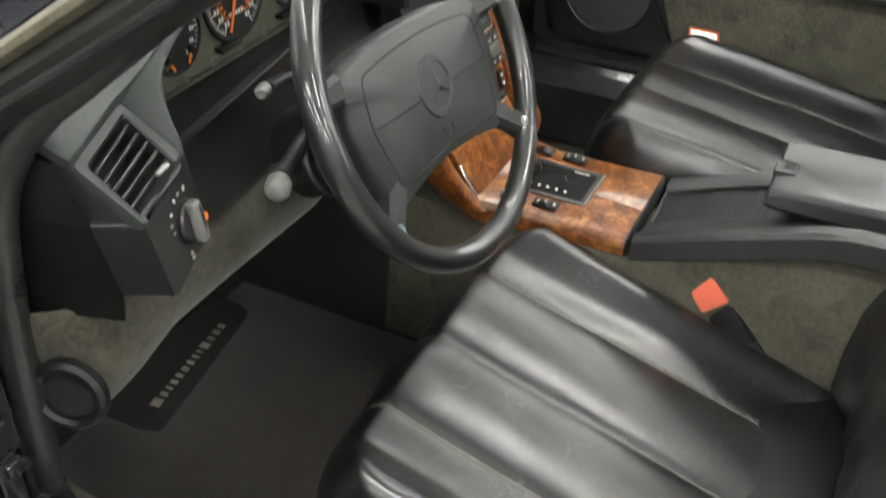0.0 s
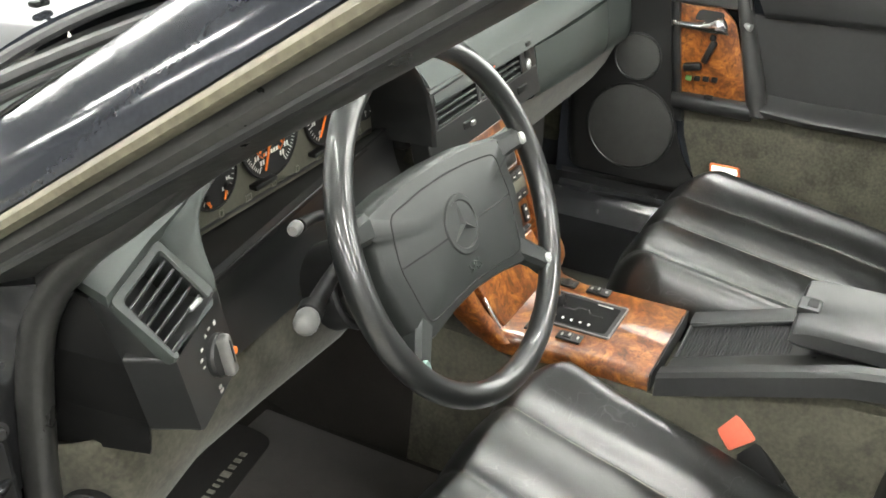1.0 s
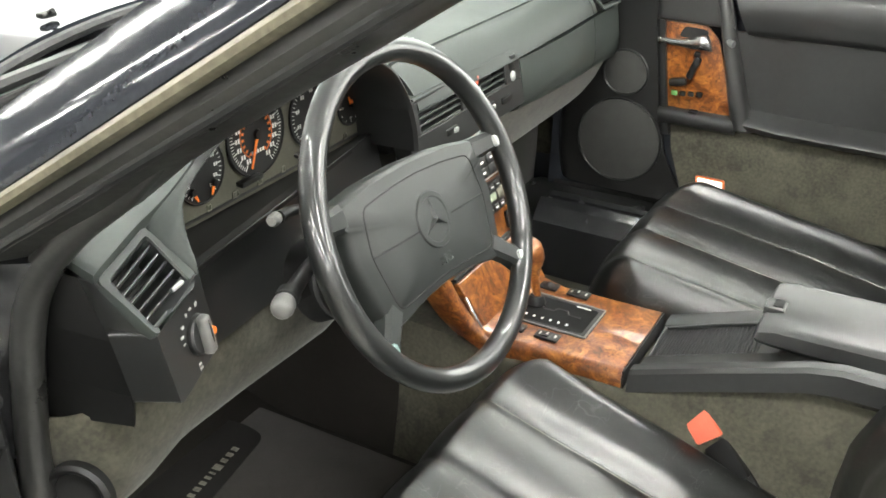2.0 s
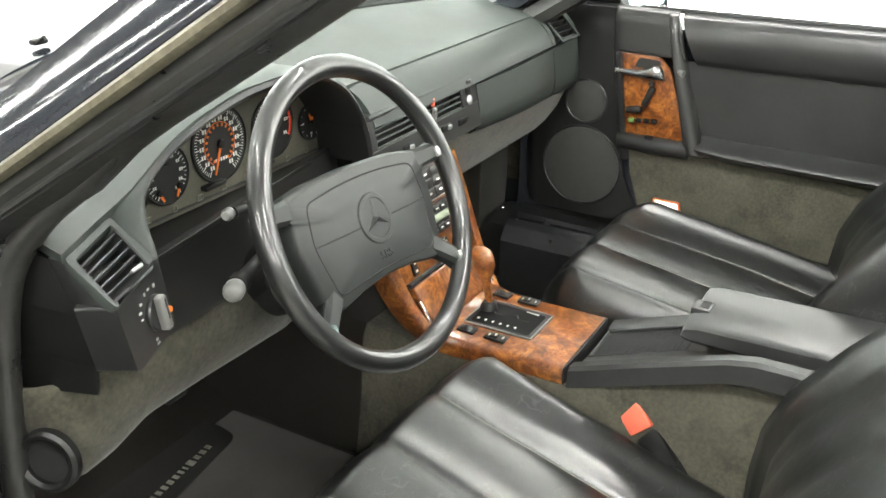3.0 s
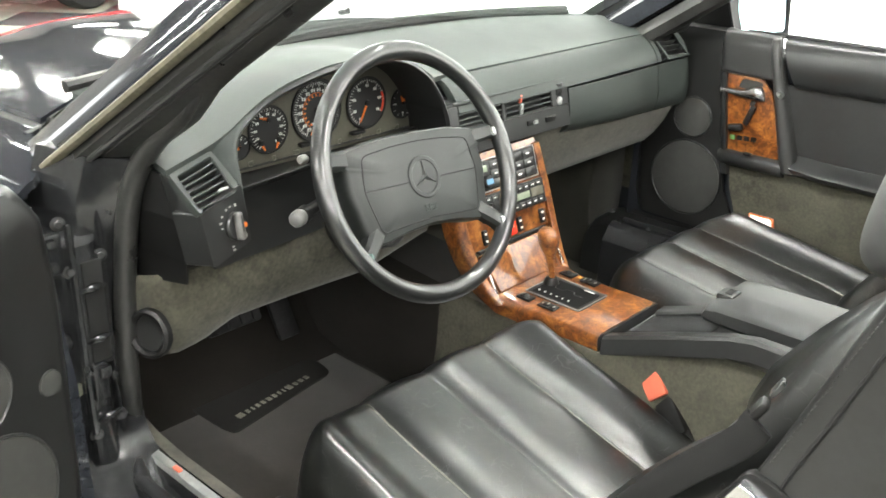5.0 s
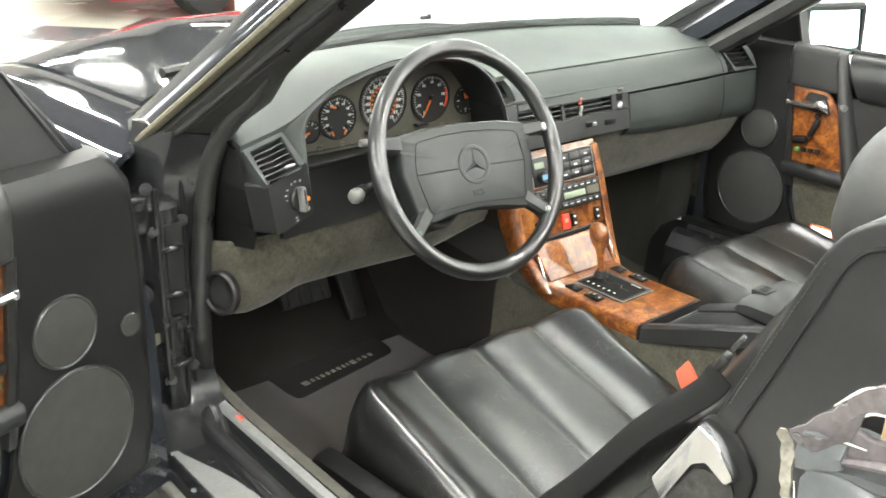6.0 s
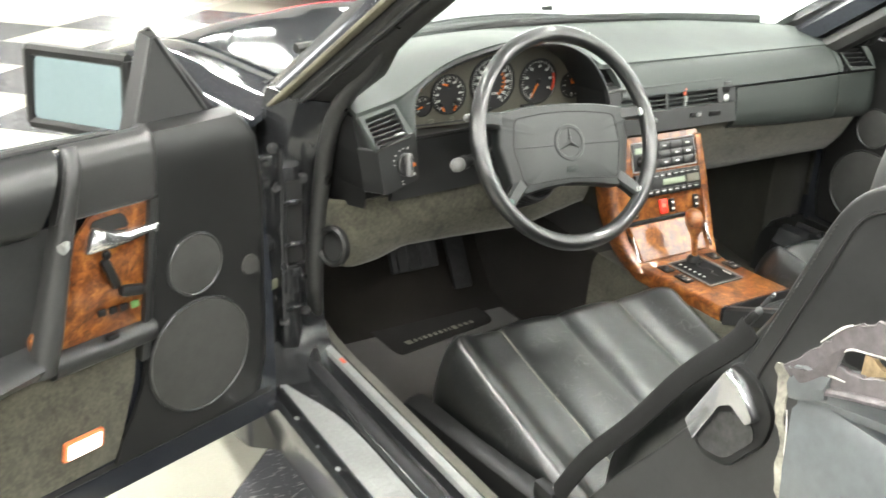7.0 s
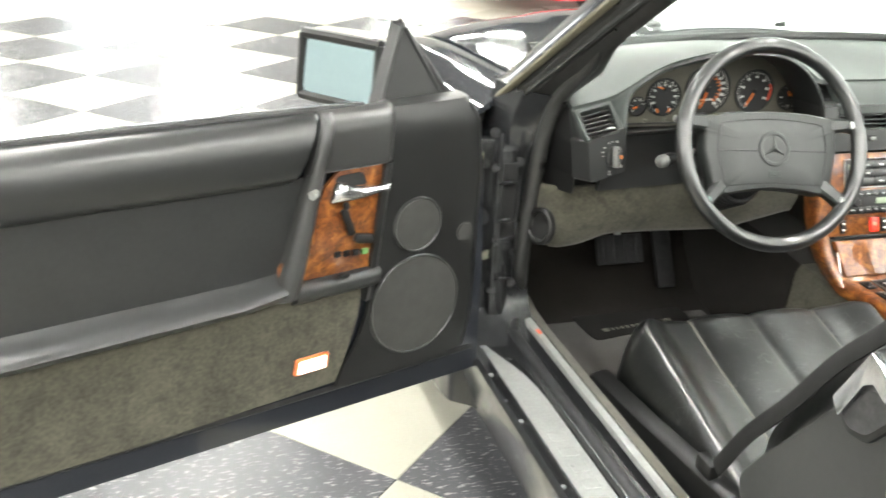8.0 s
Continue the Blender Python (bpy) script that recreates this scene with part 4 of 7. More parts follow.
def fascia(prof, x0, x1, bulge=0.0, n=10):
    rings = []
    for k in range(n + 1):
        x = x0 + (x1 - x0) * k / n
        drop = -0.045 * max(0.0, x - 0.20)
        low = [(y - bulge * math.sin(k / n * math.pi), z + drop * max(0.0, (0.862 - z) / 0.09)) for y, z in prof]
        rings.append([(x, y, z) for y, z in low] + [(x, y + 0.02, z - 0.004) for y, z in reversed(low)])
    return bevel(loft(rings), 0.0015, 1, 50)


part("upper_fascia", fascia(ROLL, -0.045, 0.655, 0.006), DASH, dash, sharp=60)
part("glovebox_lid", fascia(LOW, 0.298, 0.655, 0.006), DASH, dash, "grained glovebox lid", sharp=60)
part("fascia_end", fascia(ROLL, 0.658, 0.674, 0.0, 3), DASH, dash, sharp=60)
part("fascia_end", fascia(ROLL, 0.776, 0.798, 0.0, 3), DASH, dash, sharp=60)
part("fascia_end_lower", fascia(LOW, 0.658, 0.798, 0.0, 4), DASH, dash, sharp=60)
part("fascia_core", box((0.33, 0.74, 0.845), (0.80, 0.22, 0.10), 0.01), MATT, dash)
part("lower_fascia", bevel(loft([[(x, 0.600, zt), (x, 0.622, zt - 0.048), (x, 0.648, 0.664), (x, 0.672, 0.638), (x, 0.70, 0.634), (x, 0.78, 0.66), (x, 0.72, zt)] for x, zt in ((0.178, 0.790), (0.32, 0.780), (0.52, 0.768), (0.765, 0.750))]), 0.005), SUEDE, dash, "olive-grey suede lower trim", sharp=60)


def vent(parent, tl, tr, br, bl, slats, mat_frame, margin=0.008, depth=0.030, uprights=(), slat_mat=None, tilt=0.35):
    """A vent in its four corners: a raised frame, a dark box behind it, slats across."""
    tl, tr, br, bl = (Vector(p) for p in (tl, tr, br, bl))
    right = (tr - tl).normalized()
    nrm = (tr - tl).cross(bl - tl)
    nrm.normalize()
    if nrm.y > 0:
        nrm = -nrm
    t = part("vent", joined(slab([p - nrm * depth for p in (tl, tr, br, bl)], 0.002, face=nrm), *[slab([a, b, b - nrm * depth, a - nrm * depth], 0.0015) for a, b in ((tl, tr), (tr, br), (br, bl), (bl, tl))]), MATT, parent)
    c = (tl + tr + br + bl) / 4
    out = [p + (p - c).normalized() * margin for p in (tl, tr, br, bl)]
    rings = []
    for o, i in zip(out + out[:1], [tl, tr, br, bl, tl]):
        rings.append([o + nrm * 0.0005, o + nrm * 0.003, i + nrm * 0.003, i - nrm * 0.004])
    if margin:
        part("vent_frame", loft(rings, True, False), mat_frame, t)
    for k in range(slats):
        f = (k + 0.5) / slats
        a, b = tl.lerp(bl, f), tr.lerp(br, f)
        dn = (bl - tl).normalized()
        w = (bl - tl).length / slats
        lean = (nrm * math.cos(tilt) - dn * math.sin(tilt))
        part("slat", slab([a - nrm * 0.002 + dn * 0.0012, b - nrm * 0.002 + dn * 0.0012, b - nrm * 0.002 - lean * w * 1.1, a - nrm * 0.002 - lean * w * 1.1], 0.0030, 0.0008, 1, (0, 0, 1)), slat_mat or DASH_DARK, t)
    for f in uprights:
        a, b = tl.lerp(tr, f), bl.lerp(br, f)
        part("divider", slab([a + right * 0.002, b + right * 0.002, b - right * 0.002, a - right * 0.002], 0.02), DASH_DARK, t)
    return t, nrm


# vent and switch housing at the driver's end: the vent's face leans back, the switch's stands upright
VM = facing((-0.640, 0.534, 0.8855), (0.122, -0.588, 0.80))
SM = facing((-0.6154, 0.5096, 0.8228), (0.292, -0.944, 0.154))
VO = [(-0.0330, 0.0255), (0.0415, 0.0380), (0.0330, -0.0275), (-0.0415, -0.0335)]
UP = [(-0.0445, 0.0340), (0.0520, 0.0490), (0.0490, -0.0205), (-0.0480, -0.0410)]
LOWER = [(-0.0635, 0.0385), (0.0290, 0.0525), (0.0330, -0.0100), (0.0315, -0.0325), (-0.0500, -0.0430), (-0.0575, -0.0410)]


def vpt(x, y, z=0.0):
    return VM @ Vector((x, y, z))


def spt(x, y, z=0.0):
    return SM @ Vector((x, y, z))


def outline(pts, r, z, k=1.0):
    return [vpt(x * k, y * k, z) for x, y in rounded(pts, r, 3)]


housing = part("vent_housing", loft([outline(UP, 0.006, -0.016, 0.93), outline(UP, 0.006, -0.004), outline(UP, 0.006, 0.0, 0.975), outline(VO, 0.005, 0.0, 1.05), outline(VO, 0.005, -0.003), outline(VO, 0.005, -0.034)], True, False), DASH, dash, "grained vent housing")
lowpanel = part("switch_panel", bevel(loft([[spt(x, y, z) for x, y in rounded(LOWER, 0.005, 3)] for z in (-0.050, 0.0)]), 0.003), DASH_DARK, dash, "dark light-switch panel")
lv, lvn = vent(dash, *[vpt(x, y, -0.002) for x, y in VO], 6, DASH_DARK, 0.0, 0.034, slat_mat=DASH_DARK, tilt=0.20)
part("slat_slider", box((0.016, -0.018, 0.001), (0.020, 0.005, 0.005), 0.002, m=VM), STEEL, lv, "pale slider on the slats")
knob = part("light_switch", lathe([(0.0205, 0), (0.0205, 0.004), (0.0185, 0.006), (0, 0.006)], 28, SM), DASH_DARK, dash, "grey-black rotary light switch")
part("grip", box((0, 0, 0.0100), (0.013, 0.041, 0.012), 0.004, 3), STALK, knob, m=SM)
part("grip_line", box((0, 0.004, 0.0162), (0.0022, 0.024, 0.0008), 0.0003), BLACK, knob, m=SM)
part("pointer", lathe([(0, 0.004), (0.0036, 0.0035), (0.0042, 0)], 12, SM @ pose(0.0075, 0.0, 0.0120)), ORANGE, knob, "orange indicator dot")
for a, b, w, h in ((-0.027, 0.012, 0.005, 0.0026), (-0.022, 0.020, 0.0045, 0.0026), (-0.011, 0.027, 0.003, 0.0036), (-0.002, 0.029, 0.0045, 0.0022), (0.010, 0.028, 0.004, 0.0040), (-0.026, 0.004, 0.004, 0.0016), (-0.010, -0.028, 0.0045, 0.0026), (-0.009, -0.033, 0.0055, 0.0026), (0.021, -0.021, 0.0055, 0.0050)):
    part("symbol", box((a, b, 0.0004), (w, h, 0.0006)), PRINT, lowpanel, m=SM)
SIDE_F = [vpt(*UP[0], -0.002), spt(-0.0630, 0.0320, -0.001), spt(-0.0572, -0.0405, -0.001)]
SIDE_B = [Vector((-0.6855, 0.580, 0.899)), Vector((-0.6840, 0.551, 0.838)), Vector((-0.6735, 0.547, 0.770))]


def side_face(a0, a1, b0, b1, depth=-0.002):
    """A softly curved face between two edges."""
    return sheet(lambda u, v: a0.lerp(a1, u).lerp(b0.lerp(b1, u), v) + Vector((depth * math.sin(v * math.pi), 0, 0)), 8, 8, 0.005, (0.9, 0.3, 0))


GAP = Vector((0, 0, 0.0004))
part("housing_side", side_face(SIDE_F[0], SIDE_F[1] + GAP, SIDE_B[0], SIDE_B[1] + GAP), DASH_DARK, dash)
part("housing_side", side_face(SIDE_F[1] - GAP, SIDE_F[2], SIDE_B[1] - GAP, SIDE_B[2]), DASH_DARK, dash)
part("housing_floor", slab([SIDE_F[2], spt(0.0315, -0.0325, -0.002), spt(0.0315, -0.0325, -0.06), SIDE_B[2]], 0.006, 0.001, face=(0, 0, -1)), BLACK, dash)
EDGE_A = [vpt(*UP[1], -0.002), vpt(0.0475, 0.018, -0.002), vpt(*UP[2], -0.002), spt(0.0330, -0.0100, -0.002), spt(0.0315, -0.0325, -0.002)]
EDGE_B = [Vector(q) for q in ((-0.530, 0.566, 0.964), (-0.560, 0.564, 0.932), (-0.571, 0.560, 0.895), (-0.572, 0.556, 0.835), (-0.572, 0.550, 0.79))]


def cheek(u, v):
    k = v * 4
    i = min(int(k), 3)
    a, b = EDGE_A[i].lerp(EDGE_A[i + 1], k - i), EDGE_B[i].lerp(EDGE_B[i + 1], k - i)
    return a.lerp(b, u) + Vector((0, -0.007 * math.sin(u * math.pi), 0.003 * math.sin(u * math.pi)))


part("binnacle_cheek", sheet(cheek, 8, 16, 0.01, (0, 1, 0)), DASH, dash, sharp=70)
END_B = [Vector((-0.706, 0.735, 0.905)), Vector((-0.706, 0.735, 0.838)), Vector((-0.703, 0.735, 0.770)), Vector((-0.700, 0.735, 0.706))]
for a, b, c, d in ((SIDE_B[0], SIDE_B[1], END_B[0], END_B[1]), (SIDE_B[1], SIDE_B[2], END_B[1], END_B[2]), (SIDE_B[2], Vector((-0.678, 0.546, 0.738)), END_B[2], END_B[3])):
    part("end_cover", side_face(a, b, c, d, 0.0), BLACK, dash, "dark end cover of the dashboard")
part("under_switch_block", box((-0.640, 0.625, 0.757), (0.050, 0.06, 0.05), 0.006), BLACK, dash)

# middle vents
def panel_y(z):
    return 0.5800 + (z - 0.800) * 0.215


def panel_piece(x0, x1, z0, z1):
    return loft([[(x, panel_y(z0), z0), (x, panel_y(z1), z1), (x, panel_y(z1) + 0.03, z1), (x, panel_y(z0) + 0.03, z0)] for x in (x0, x1)])


cvp = part("centre_panel", bevel(joined(panel_piece(-0.085, 0.294, 0.788, 0.833), panel_piece(-0.085, 0.294, 0.8815, 0.888), panel_piece(-0.085, -0.049, 0.833, 0.8815), panel_piece(0.079, 0.087, 0.833, 0.8815), panel_piece(0.237, 0.294, 0.833, 0.8815)), 0.0012, 1), DASH_DARK, dash, "dark panel of the middle vents")
for xa, xb in ((-0.049, 0.079), (0.087, 0.237)):
    vent(dash, (xa, panel_y(0.8815) + 0.001, 0.8815), (xb, panel_y(0.8815) + 0.001, 0.8815), (xb, panel_y(0.833) + 0.001, 0.833), (xa, panel_y(0.833) + 0.001, 0.833), 5, DASH_DARK, 0.0, 0.026, slat_mat=DASH, tilt=0.3)
part("centre_frame", slab([(-0.060, 0.5985, 0.889), (0.292, 0.5985, 0.889), (0.292, 0.5960, 0.886), (-0.060, 0.5960, 0.886)], 0.004), DASH, dash)
part("thumb_wheel", box((0.262, 0.5935, 0.866), (0.020, 0.006, 0.026), 0.002), DASH_DARK, cvp)
part("thumb_wheel", lathe([(0, 0.004), (0.006, 0.0035), (0.0085, 0.002), (0.009, 0)], 20, facing((0.262, panel_y(0.842), 0.842), (0, -1, 0.2))), STEEL, cvp, "round silver button")
for x in (0.035, 0.165):
    part("slider", box((x, 0.5825, 0.815), (0.034, 0.006, 0.012), 0.003), BLACK, cvp)
    part("slider_tip", box((x + 0.006, 0.5790, 0.815), (0.012, 0.006, 0.008), 0.002), STEEL, cvp)
part("slider_peg", box((0.136, 0.5945, 0.866), (0.007, 0.006, 0.016), 0.002), RED, cvp, "red peg on the slats")
part("slider_peg", box((0.136, 0.5905, 0.846), (0.008, 0.007, 0.022), 0.002), STEEL, cvp)
part("key_slot", box((0.225, 0.5815, 0.812), (0.034, 0.005, 0.012), 0.002), BLACK, cvp)
vent(dash, (0.678, 0.634, 0.926), (0.764, 0.632, 0.923), (0.774, 0.588, 0.874), (0.694, 0.590, 0.876), 5, DASH, 0.010, 0.03)
part("vent_block", box((0.725, 0.66, 0.855), (0.06, 0.10, 0.03), 0.006), DASH_DARK, dash)

# knee trim on the driver's side
def knee(u, v):
    x = -0.715 + 0.60 * u
    zt = float(np.interp(x, [-0.72, -0.66, -0.44, -0.12], [0.728, 0.735, 0.735, 0.775]))
    zb = float(np.interp(x, [-0.72, -0.68, -0.62, -0.56, -0.45, -0.28, -0.12], [0.606, 0.588, 0.595, 0.615, 0.614, 0.606, 0.64]))
    y = 0.590 + 0.035 * v + 0.02 * math.sin(v * math.pi) * -1 + 0.10 * max(0.0, v - 0.82) / 0.18
    if x < -0.66:
        y += (x + 0.66) ** 2 * 18
    z = zt + (zb - zt) * min(1.0, v / 0.86) + 0.012 * max(0.0, v - 0.86) / 0.14
    return (x, y, z)


part("knee_trim", sheet(knee, 36, 16, 0.008, (0, 1, 0.3)), SUEDE, dash, "olive-grey suede knee trim", sharp=60)
fv = facing((-0.706, 0.606, 0.648), (-0.94, -0.31, 0.15))
foot = part("foot_vent", ring_band(0.0385, 0.028, 0.014, 36, fv, 0.004), BLACK, dash, "round black footwell vent ring")
part("bowl", lathe([(0.030, 0.004), (0.026, -0.010), (0.012, -0.024), (0, -0.026)], 28, fv), MATT, foot)
part("inner_ring", ring_band(0.029, 0.0245, 0.008, 32, fv @ pose(0, 0, -0.004), 0.002), BLACK, foot)
LIP = [Vector((-0.578, 0.560, 0.852)), Vector((-0.095, 0.638, 0.846))]
part("lower_panel", sheet(lambda u, v: LIP[0].lerp(LIP[1], u).lerp(Vector((-0.605, 0.580, 0.728)).lerp(Vector((-0.10, 0.598, 0.742)), u), v) + Vector((0, 0.010 * math.sin(v * math.pi), 0)), 16, 8, 0.012, (0, 1, 0)), DASH_DARK, dash)
part("cluster_shelf", sheet(lambda u, v: LIP[0].lerp(LIP[1], u).lerp(Vector((-0.575 + 0.48 * u, 0.662, 0.836)), v) - Vector((0, 0, 0.001)), 12, 3, 0.006), BLACK, dash)
part("lip_edge", tube([LIP[0], LIP[0].lerp(LIP[1], 0.5), LIP[1]], 0.0020, 8), BLACK, dash)
part("dash_core", box((-0.33, 0.80, 0.835), (0.60, 0.26, 0.14), 0.01), MATT, dash)

# instrument cluster
cluster = thing("instrument_cluster", (-0.33, 0.66, 0.83), "five round black dials with orange needles in an olive-grey plate", "instrument cluster")
rings = []
for k in range(len(BROW)):
    x, z = BROW[k]
    cx, cz = -0.33, 0.86
    d = Vector((x - cx, 0, z - cz)).normalized()
    o = Vector((x, 0, z))
    rings.append([o + Vector((0, 0.566, 0)) + d * 0.001, o + Vector((0, 0.562, 0)) - d * 0.004, o + Vector((0, 0.566, 0)) - d * 0.010, o + Vector((0, 0.668, 0)) - d * 0.020, o + Vector((0, 0.668, 0)) - d * 0.002])
part("hood", loft(rings), DASH_DARK, cluster, "dark curved hood over the dials", sharp=50)
CY = 0.655
plate_pts = [(-0.562, 0.838), (-0.108, 0.838), (-0.112, 0.875), (-0.133, 0.915), (-0.170, 0.955), (-0.228, 0.985), (-0.300, 0.995), (-0.385, 0.993), (-0.465, 0.975), (-0.508, 0.952), (-0.538, 0.925), (-0.551, 0.90)]
part("face_plate", prism(plate_pts, "y", CY, CY + 0.012), CLUSTER, cluster)
for k in range(9):
    a, b, w, h = -0.525 + 0.047 * k, 0.850, 0.0100 - 0.002 * (k % 3), 0.0075
    ring_ = [box((a + dx, CY - 0.0006, b + dz), (sx, 0.0012, sz)) for dx, dz, sx, sz in ((0, h / 2, w, 0.0012), (0, -h / 2, w, 0.0012), (-w / 2, 0, 0.0012, h), (w / 2, 0, 0.0012, h))]
    part("warning_symbol", joined(*ring_), FAINT, cluster)
part("warning_strip", box((-0.335, CY - 0.0002, 0.8445), (0.44, 0.0012, 0.004)), DASH_DARK, cluster)
part("reset_stem", box((-0.362, CY - 0.006, 0.862), (0.040, 0.012, 0.007), 0.002), BLACK, cluster)
part("reset_stem", box((-0.252, CY - 0.006, 0.860), (0.030, 0.012, 0.006), 0.002), BLACK, cluster)


def dial(x, z, r, needles, ticks, a0, a1, red=None, inner=False, odo=False, width=0.0042, step=2):
    m = facing((x, CY - 0.001, z), (0, -1, 0.04))
    d = part("dial", lathe([(0, 0.0012), (r, 0.0012), (r, 0)], 40, m), DIAL, cluster)
    part("dial_rim", ring_band(r + 0.0025, r, 0.003, 40, m, 0.0008), BLACK, d)
    marks = []
    for k in range(ticks):
        a = radians(a0 + (a1 - a0) * k / (ticks - 1))
        big = k % step == 0
        ln = r * (0.16 if big else 0.09)
        rr = r * 0.93 - ln / 2
        marks.append(box((0, 0, 0.0016), (ln, 0.0011 if big else 0.0007, 0.0005), m=m @ Matrix.Rotation(a, 4, "Z") @ pose(rr, 0, 0)))
        if big:
            rr = r * 0.68
            marks.append(box((0, 0, 0), (r * 0.055, r * 0.11, 0.0005), m=m @ pose(rr * math.cos(a) - r * 0.045, rr * math.sin(a), 0.0016)))
            marks.append(box((0, 0, 0), (r * 0.055, r * 0.11, 0.0005), m=m @ pose(rr * math.cos(a) + r * 0.045, rr * math.sin(a), 0.0016)))
    if odo:
        for k in range(5):
            marks.append(box((-0.010 + 0.005 * k, -r * 0.42, 0.0016), (0.0032, 0.0045, 0.0005), m=m))
    part("scale", joined(*marks), MARK, d, "white scale marks")
    if inner:
        arc = [box((0, 0, 0), (0.0040, 0.0030, 0.0005), m=m @ Matrix.Rotation(radians(a0 + (a1 - a0) * k / 16), 4, "Z") @ pose(r * 0.50, 0, 0.0016)) for k in range(17)] + [tube([m @ Vector((r * 0.58 * math.cos(radians(a0 + (a1 - a0) * k / 20)), r * 0.58 * math.sin(radians(a0 + (a1 - a0) * k / 20)), 0.0014)) for k in range(21)], 0.0006, 5, per=1)]
        part("inner_scale", joined(*arc), ORANGE, d)
    if red:
        arc = [box((0, 0, 0), (r * 0.10, 0.0042, 0.0005), m=m @ Matrix.Rotation(radians(red[0] + (red[1] - red[0]) * k / 7), 4, "Z") @ pose(r * 0.88, 0, 0.0019)) for k in range(8)]
        part("red_band", joined(*arc), RED_MARK, d)
    for px_, py_, a, ln in needles:
        mm = m @ pose(px_, py_, 0.003) @ Matrix.Rotation(radians(a), 4, "Z")
        nd = part("needle", prism([(-ln * 0.12, -width / 2), (ln, -width / 4), (ln, width / 4), (-ln * 0.12, width / 2)], "z", 0, 0.0012), ORANGE, d, m=mm)
        part("hub", lathe([(0, 0.004), (r * 0.11, 0.0035), (r * 0.13, 0)], 16, m @ pose(px_, py_, 0.003)), BLACK, nd)
    return d


dial(-0.499, 0.882, 0.0185, [(0, 0, 200, 0.013)], 9, 220, 20)
dial(-0.441, 0.900, 0.0375, [(0, 0.017, 165, 0.017), (-0.018, -0.019, -62, 0.015), (0.018, -0.019, -115, 0.015)], 31, 235, -55, width=0.005, step=3)
dial(-0.340, 0.914, 0.0515, [(0, 0, 248, 0.043)], 61, 238, -58, inner=True, odo=True, width=0.005, step=4)
dial(-0.227, 0.908, 0.0445, [(0, 0, 240, 0.037)], 36, 240, -30, red=(18, -28), width=0.0045, step=5)
dial(-0.138, 0.893, 0.0265, [(0, 0, 110, 0.014), (0, 0, 62, 0.019)], 13, 90, -270, width=0.005, step=3)

# ---- steering wheel ----
WC = Vector((-0.336, 0.408, 0.866))
WM = facing(WC, (-0.012, -math.cos(radians(24.7)), math.sin(radians(24.7))))
sw = thing("steering_wheel", tuple(WC), "black leather four-spoke steering wheel with a large airbag pad", "steering wheel")
RW, RT = 0.1895, 0.0148


def ring_tube(r, t, n=72, k=16, wob=0.0):
    rings = []
    for i in range(n):
        a = 2 * math.pi * i / n
        tt = t * (1 + wob * math.cos(4 * a))
        rings.append([((r + tt * math.cos(2 * math.pi * j / k)) * math.cos(a), (r + tt * math.cos(2 * math.pi * j / k)) * math.sin(a), tt * 0.95 * math.sin(2 * math.pi * j / k)) for j in range(k)])
    return loft(rings + rings[:1], True, False)


rim_bm = ring_tube(RW, RT, wob=0.03)
bmesh.ops.remove_doubles(rim_bm, verts=rim_bm.verts[:], dist=1e-6)
rim = part("rim", rim_bm, WHEEL_LEATHER, sw, "shiny worn black leather rim", sharp=80, m=WM)
st = []
for k in range(46):
    a = radians(-52 + 2.3 * k)
    for s in (1, -1):
        st.append(tube([Vector(((RW - RT * 0.93 + 0.0016) * math.cos(a), (RW - RT * 0.93 + 0.0016) * math.sin(a), 0.004 + s * 0.0022)), Vector(((RW - RT * 0.93 + 0.001) * math.cos(a + 0.018), (RW - RT * 0.93 + 0.001) * math.sin(a + 0.018), 0.004))], 0.0007, 4, per=1))
part("stitching", joined(*st), THREAD, rim, m=WM)

def spoke(x0, y0, x1, y1, w0, w1):
    a, b = Vector((x0, y0, -0.014)), Vector((x1, y1, -0.004))
    d = (b - a).normalized()
    s = Vector((-d.y, d.x, 0)).normalized()
    rings = []
    for k in range(7):
        t = k / 6
        w = w0 + (w1 - w0) * t + 0.010 * max(0, t - 0.7) / 0.3
        p = a.lerp(b, t)
        h = 0.010
        rings.append([p + s * w / 2 - Vector((0, 0, h)), p + s * w / 2 + Vector((0, 0, h * 0.5)), p + s * w * 0.3 + Vector((0, 0, h)), p - s * w * 0.3 + Vector((0, 0, h)), p - s * w / 2 + Vector((0, 0, h * 0.5)), p - s * w / 2 - Vector((0, 0, h))])
    return bevel(loft(rings), 0.003)


WP = WM @ Matrix.Rotation(radians(-3), 4, "Z")
for x0, y0, x1, y1 in ((-0.135, 0.040, -0.180, 0.042), (0.130, 0.040, 0.180, 0.042), (-0.105, -0.072, -0.150, -0.112), (0.105, -0.072, 0.150, -0.112)):
    part("spoke", spoke(x0, y0, x1, y1, 0.030, 0.022), PAD, sw, m=WP)
    if y1 < 0 or x1 > 0:
        part("spoke_foot", box((x1 * 0.955, y1 * 0.955, 0.003), (0.010, 0.016, 0.012), 0.004, m=Matrix.Identity(4)), WORN if x1 < 0 else STEEL, sw, "worn bright end of the spoke", m=WP)

PADLINE = rounded([(-0.152, 0.052), (-0.08, 0.063), (0.0, 0.066), (0.08, 0.063), (0.152, 0.052), (0.152, 0.032), (0.141, 0.024), (0.144, -0.010), (0.134, -0.055), (0.126, -0.092), (0.106, -0.096), (0.055, -0.087), (0.0, -0.083), (-0.055, -0.087), (-0.106, -0.096), (-0.126, -0.092), (-0.134, -0.055), (-0.144, -0.010), (-0.141, 0.024), (-0.152, 0.032)], 0.008, 3)


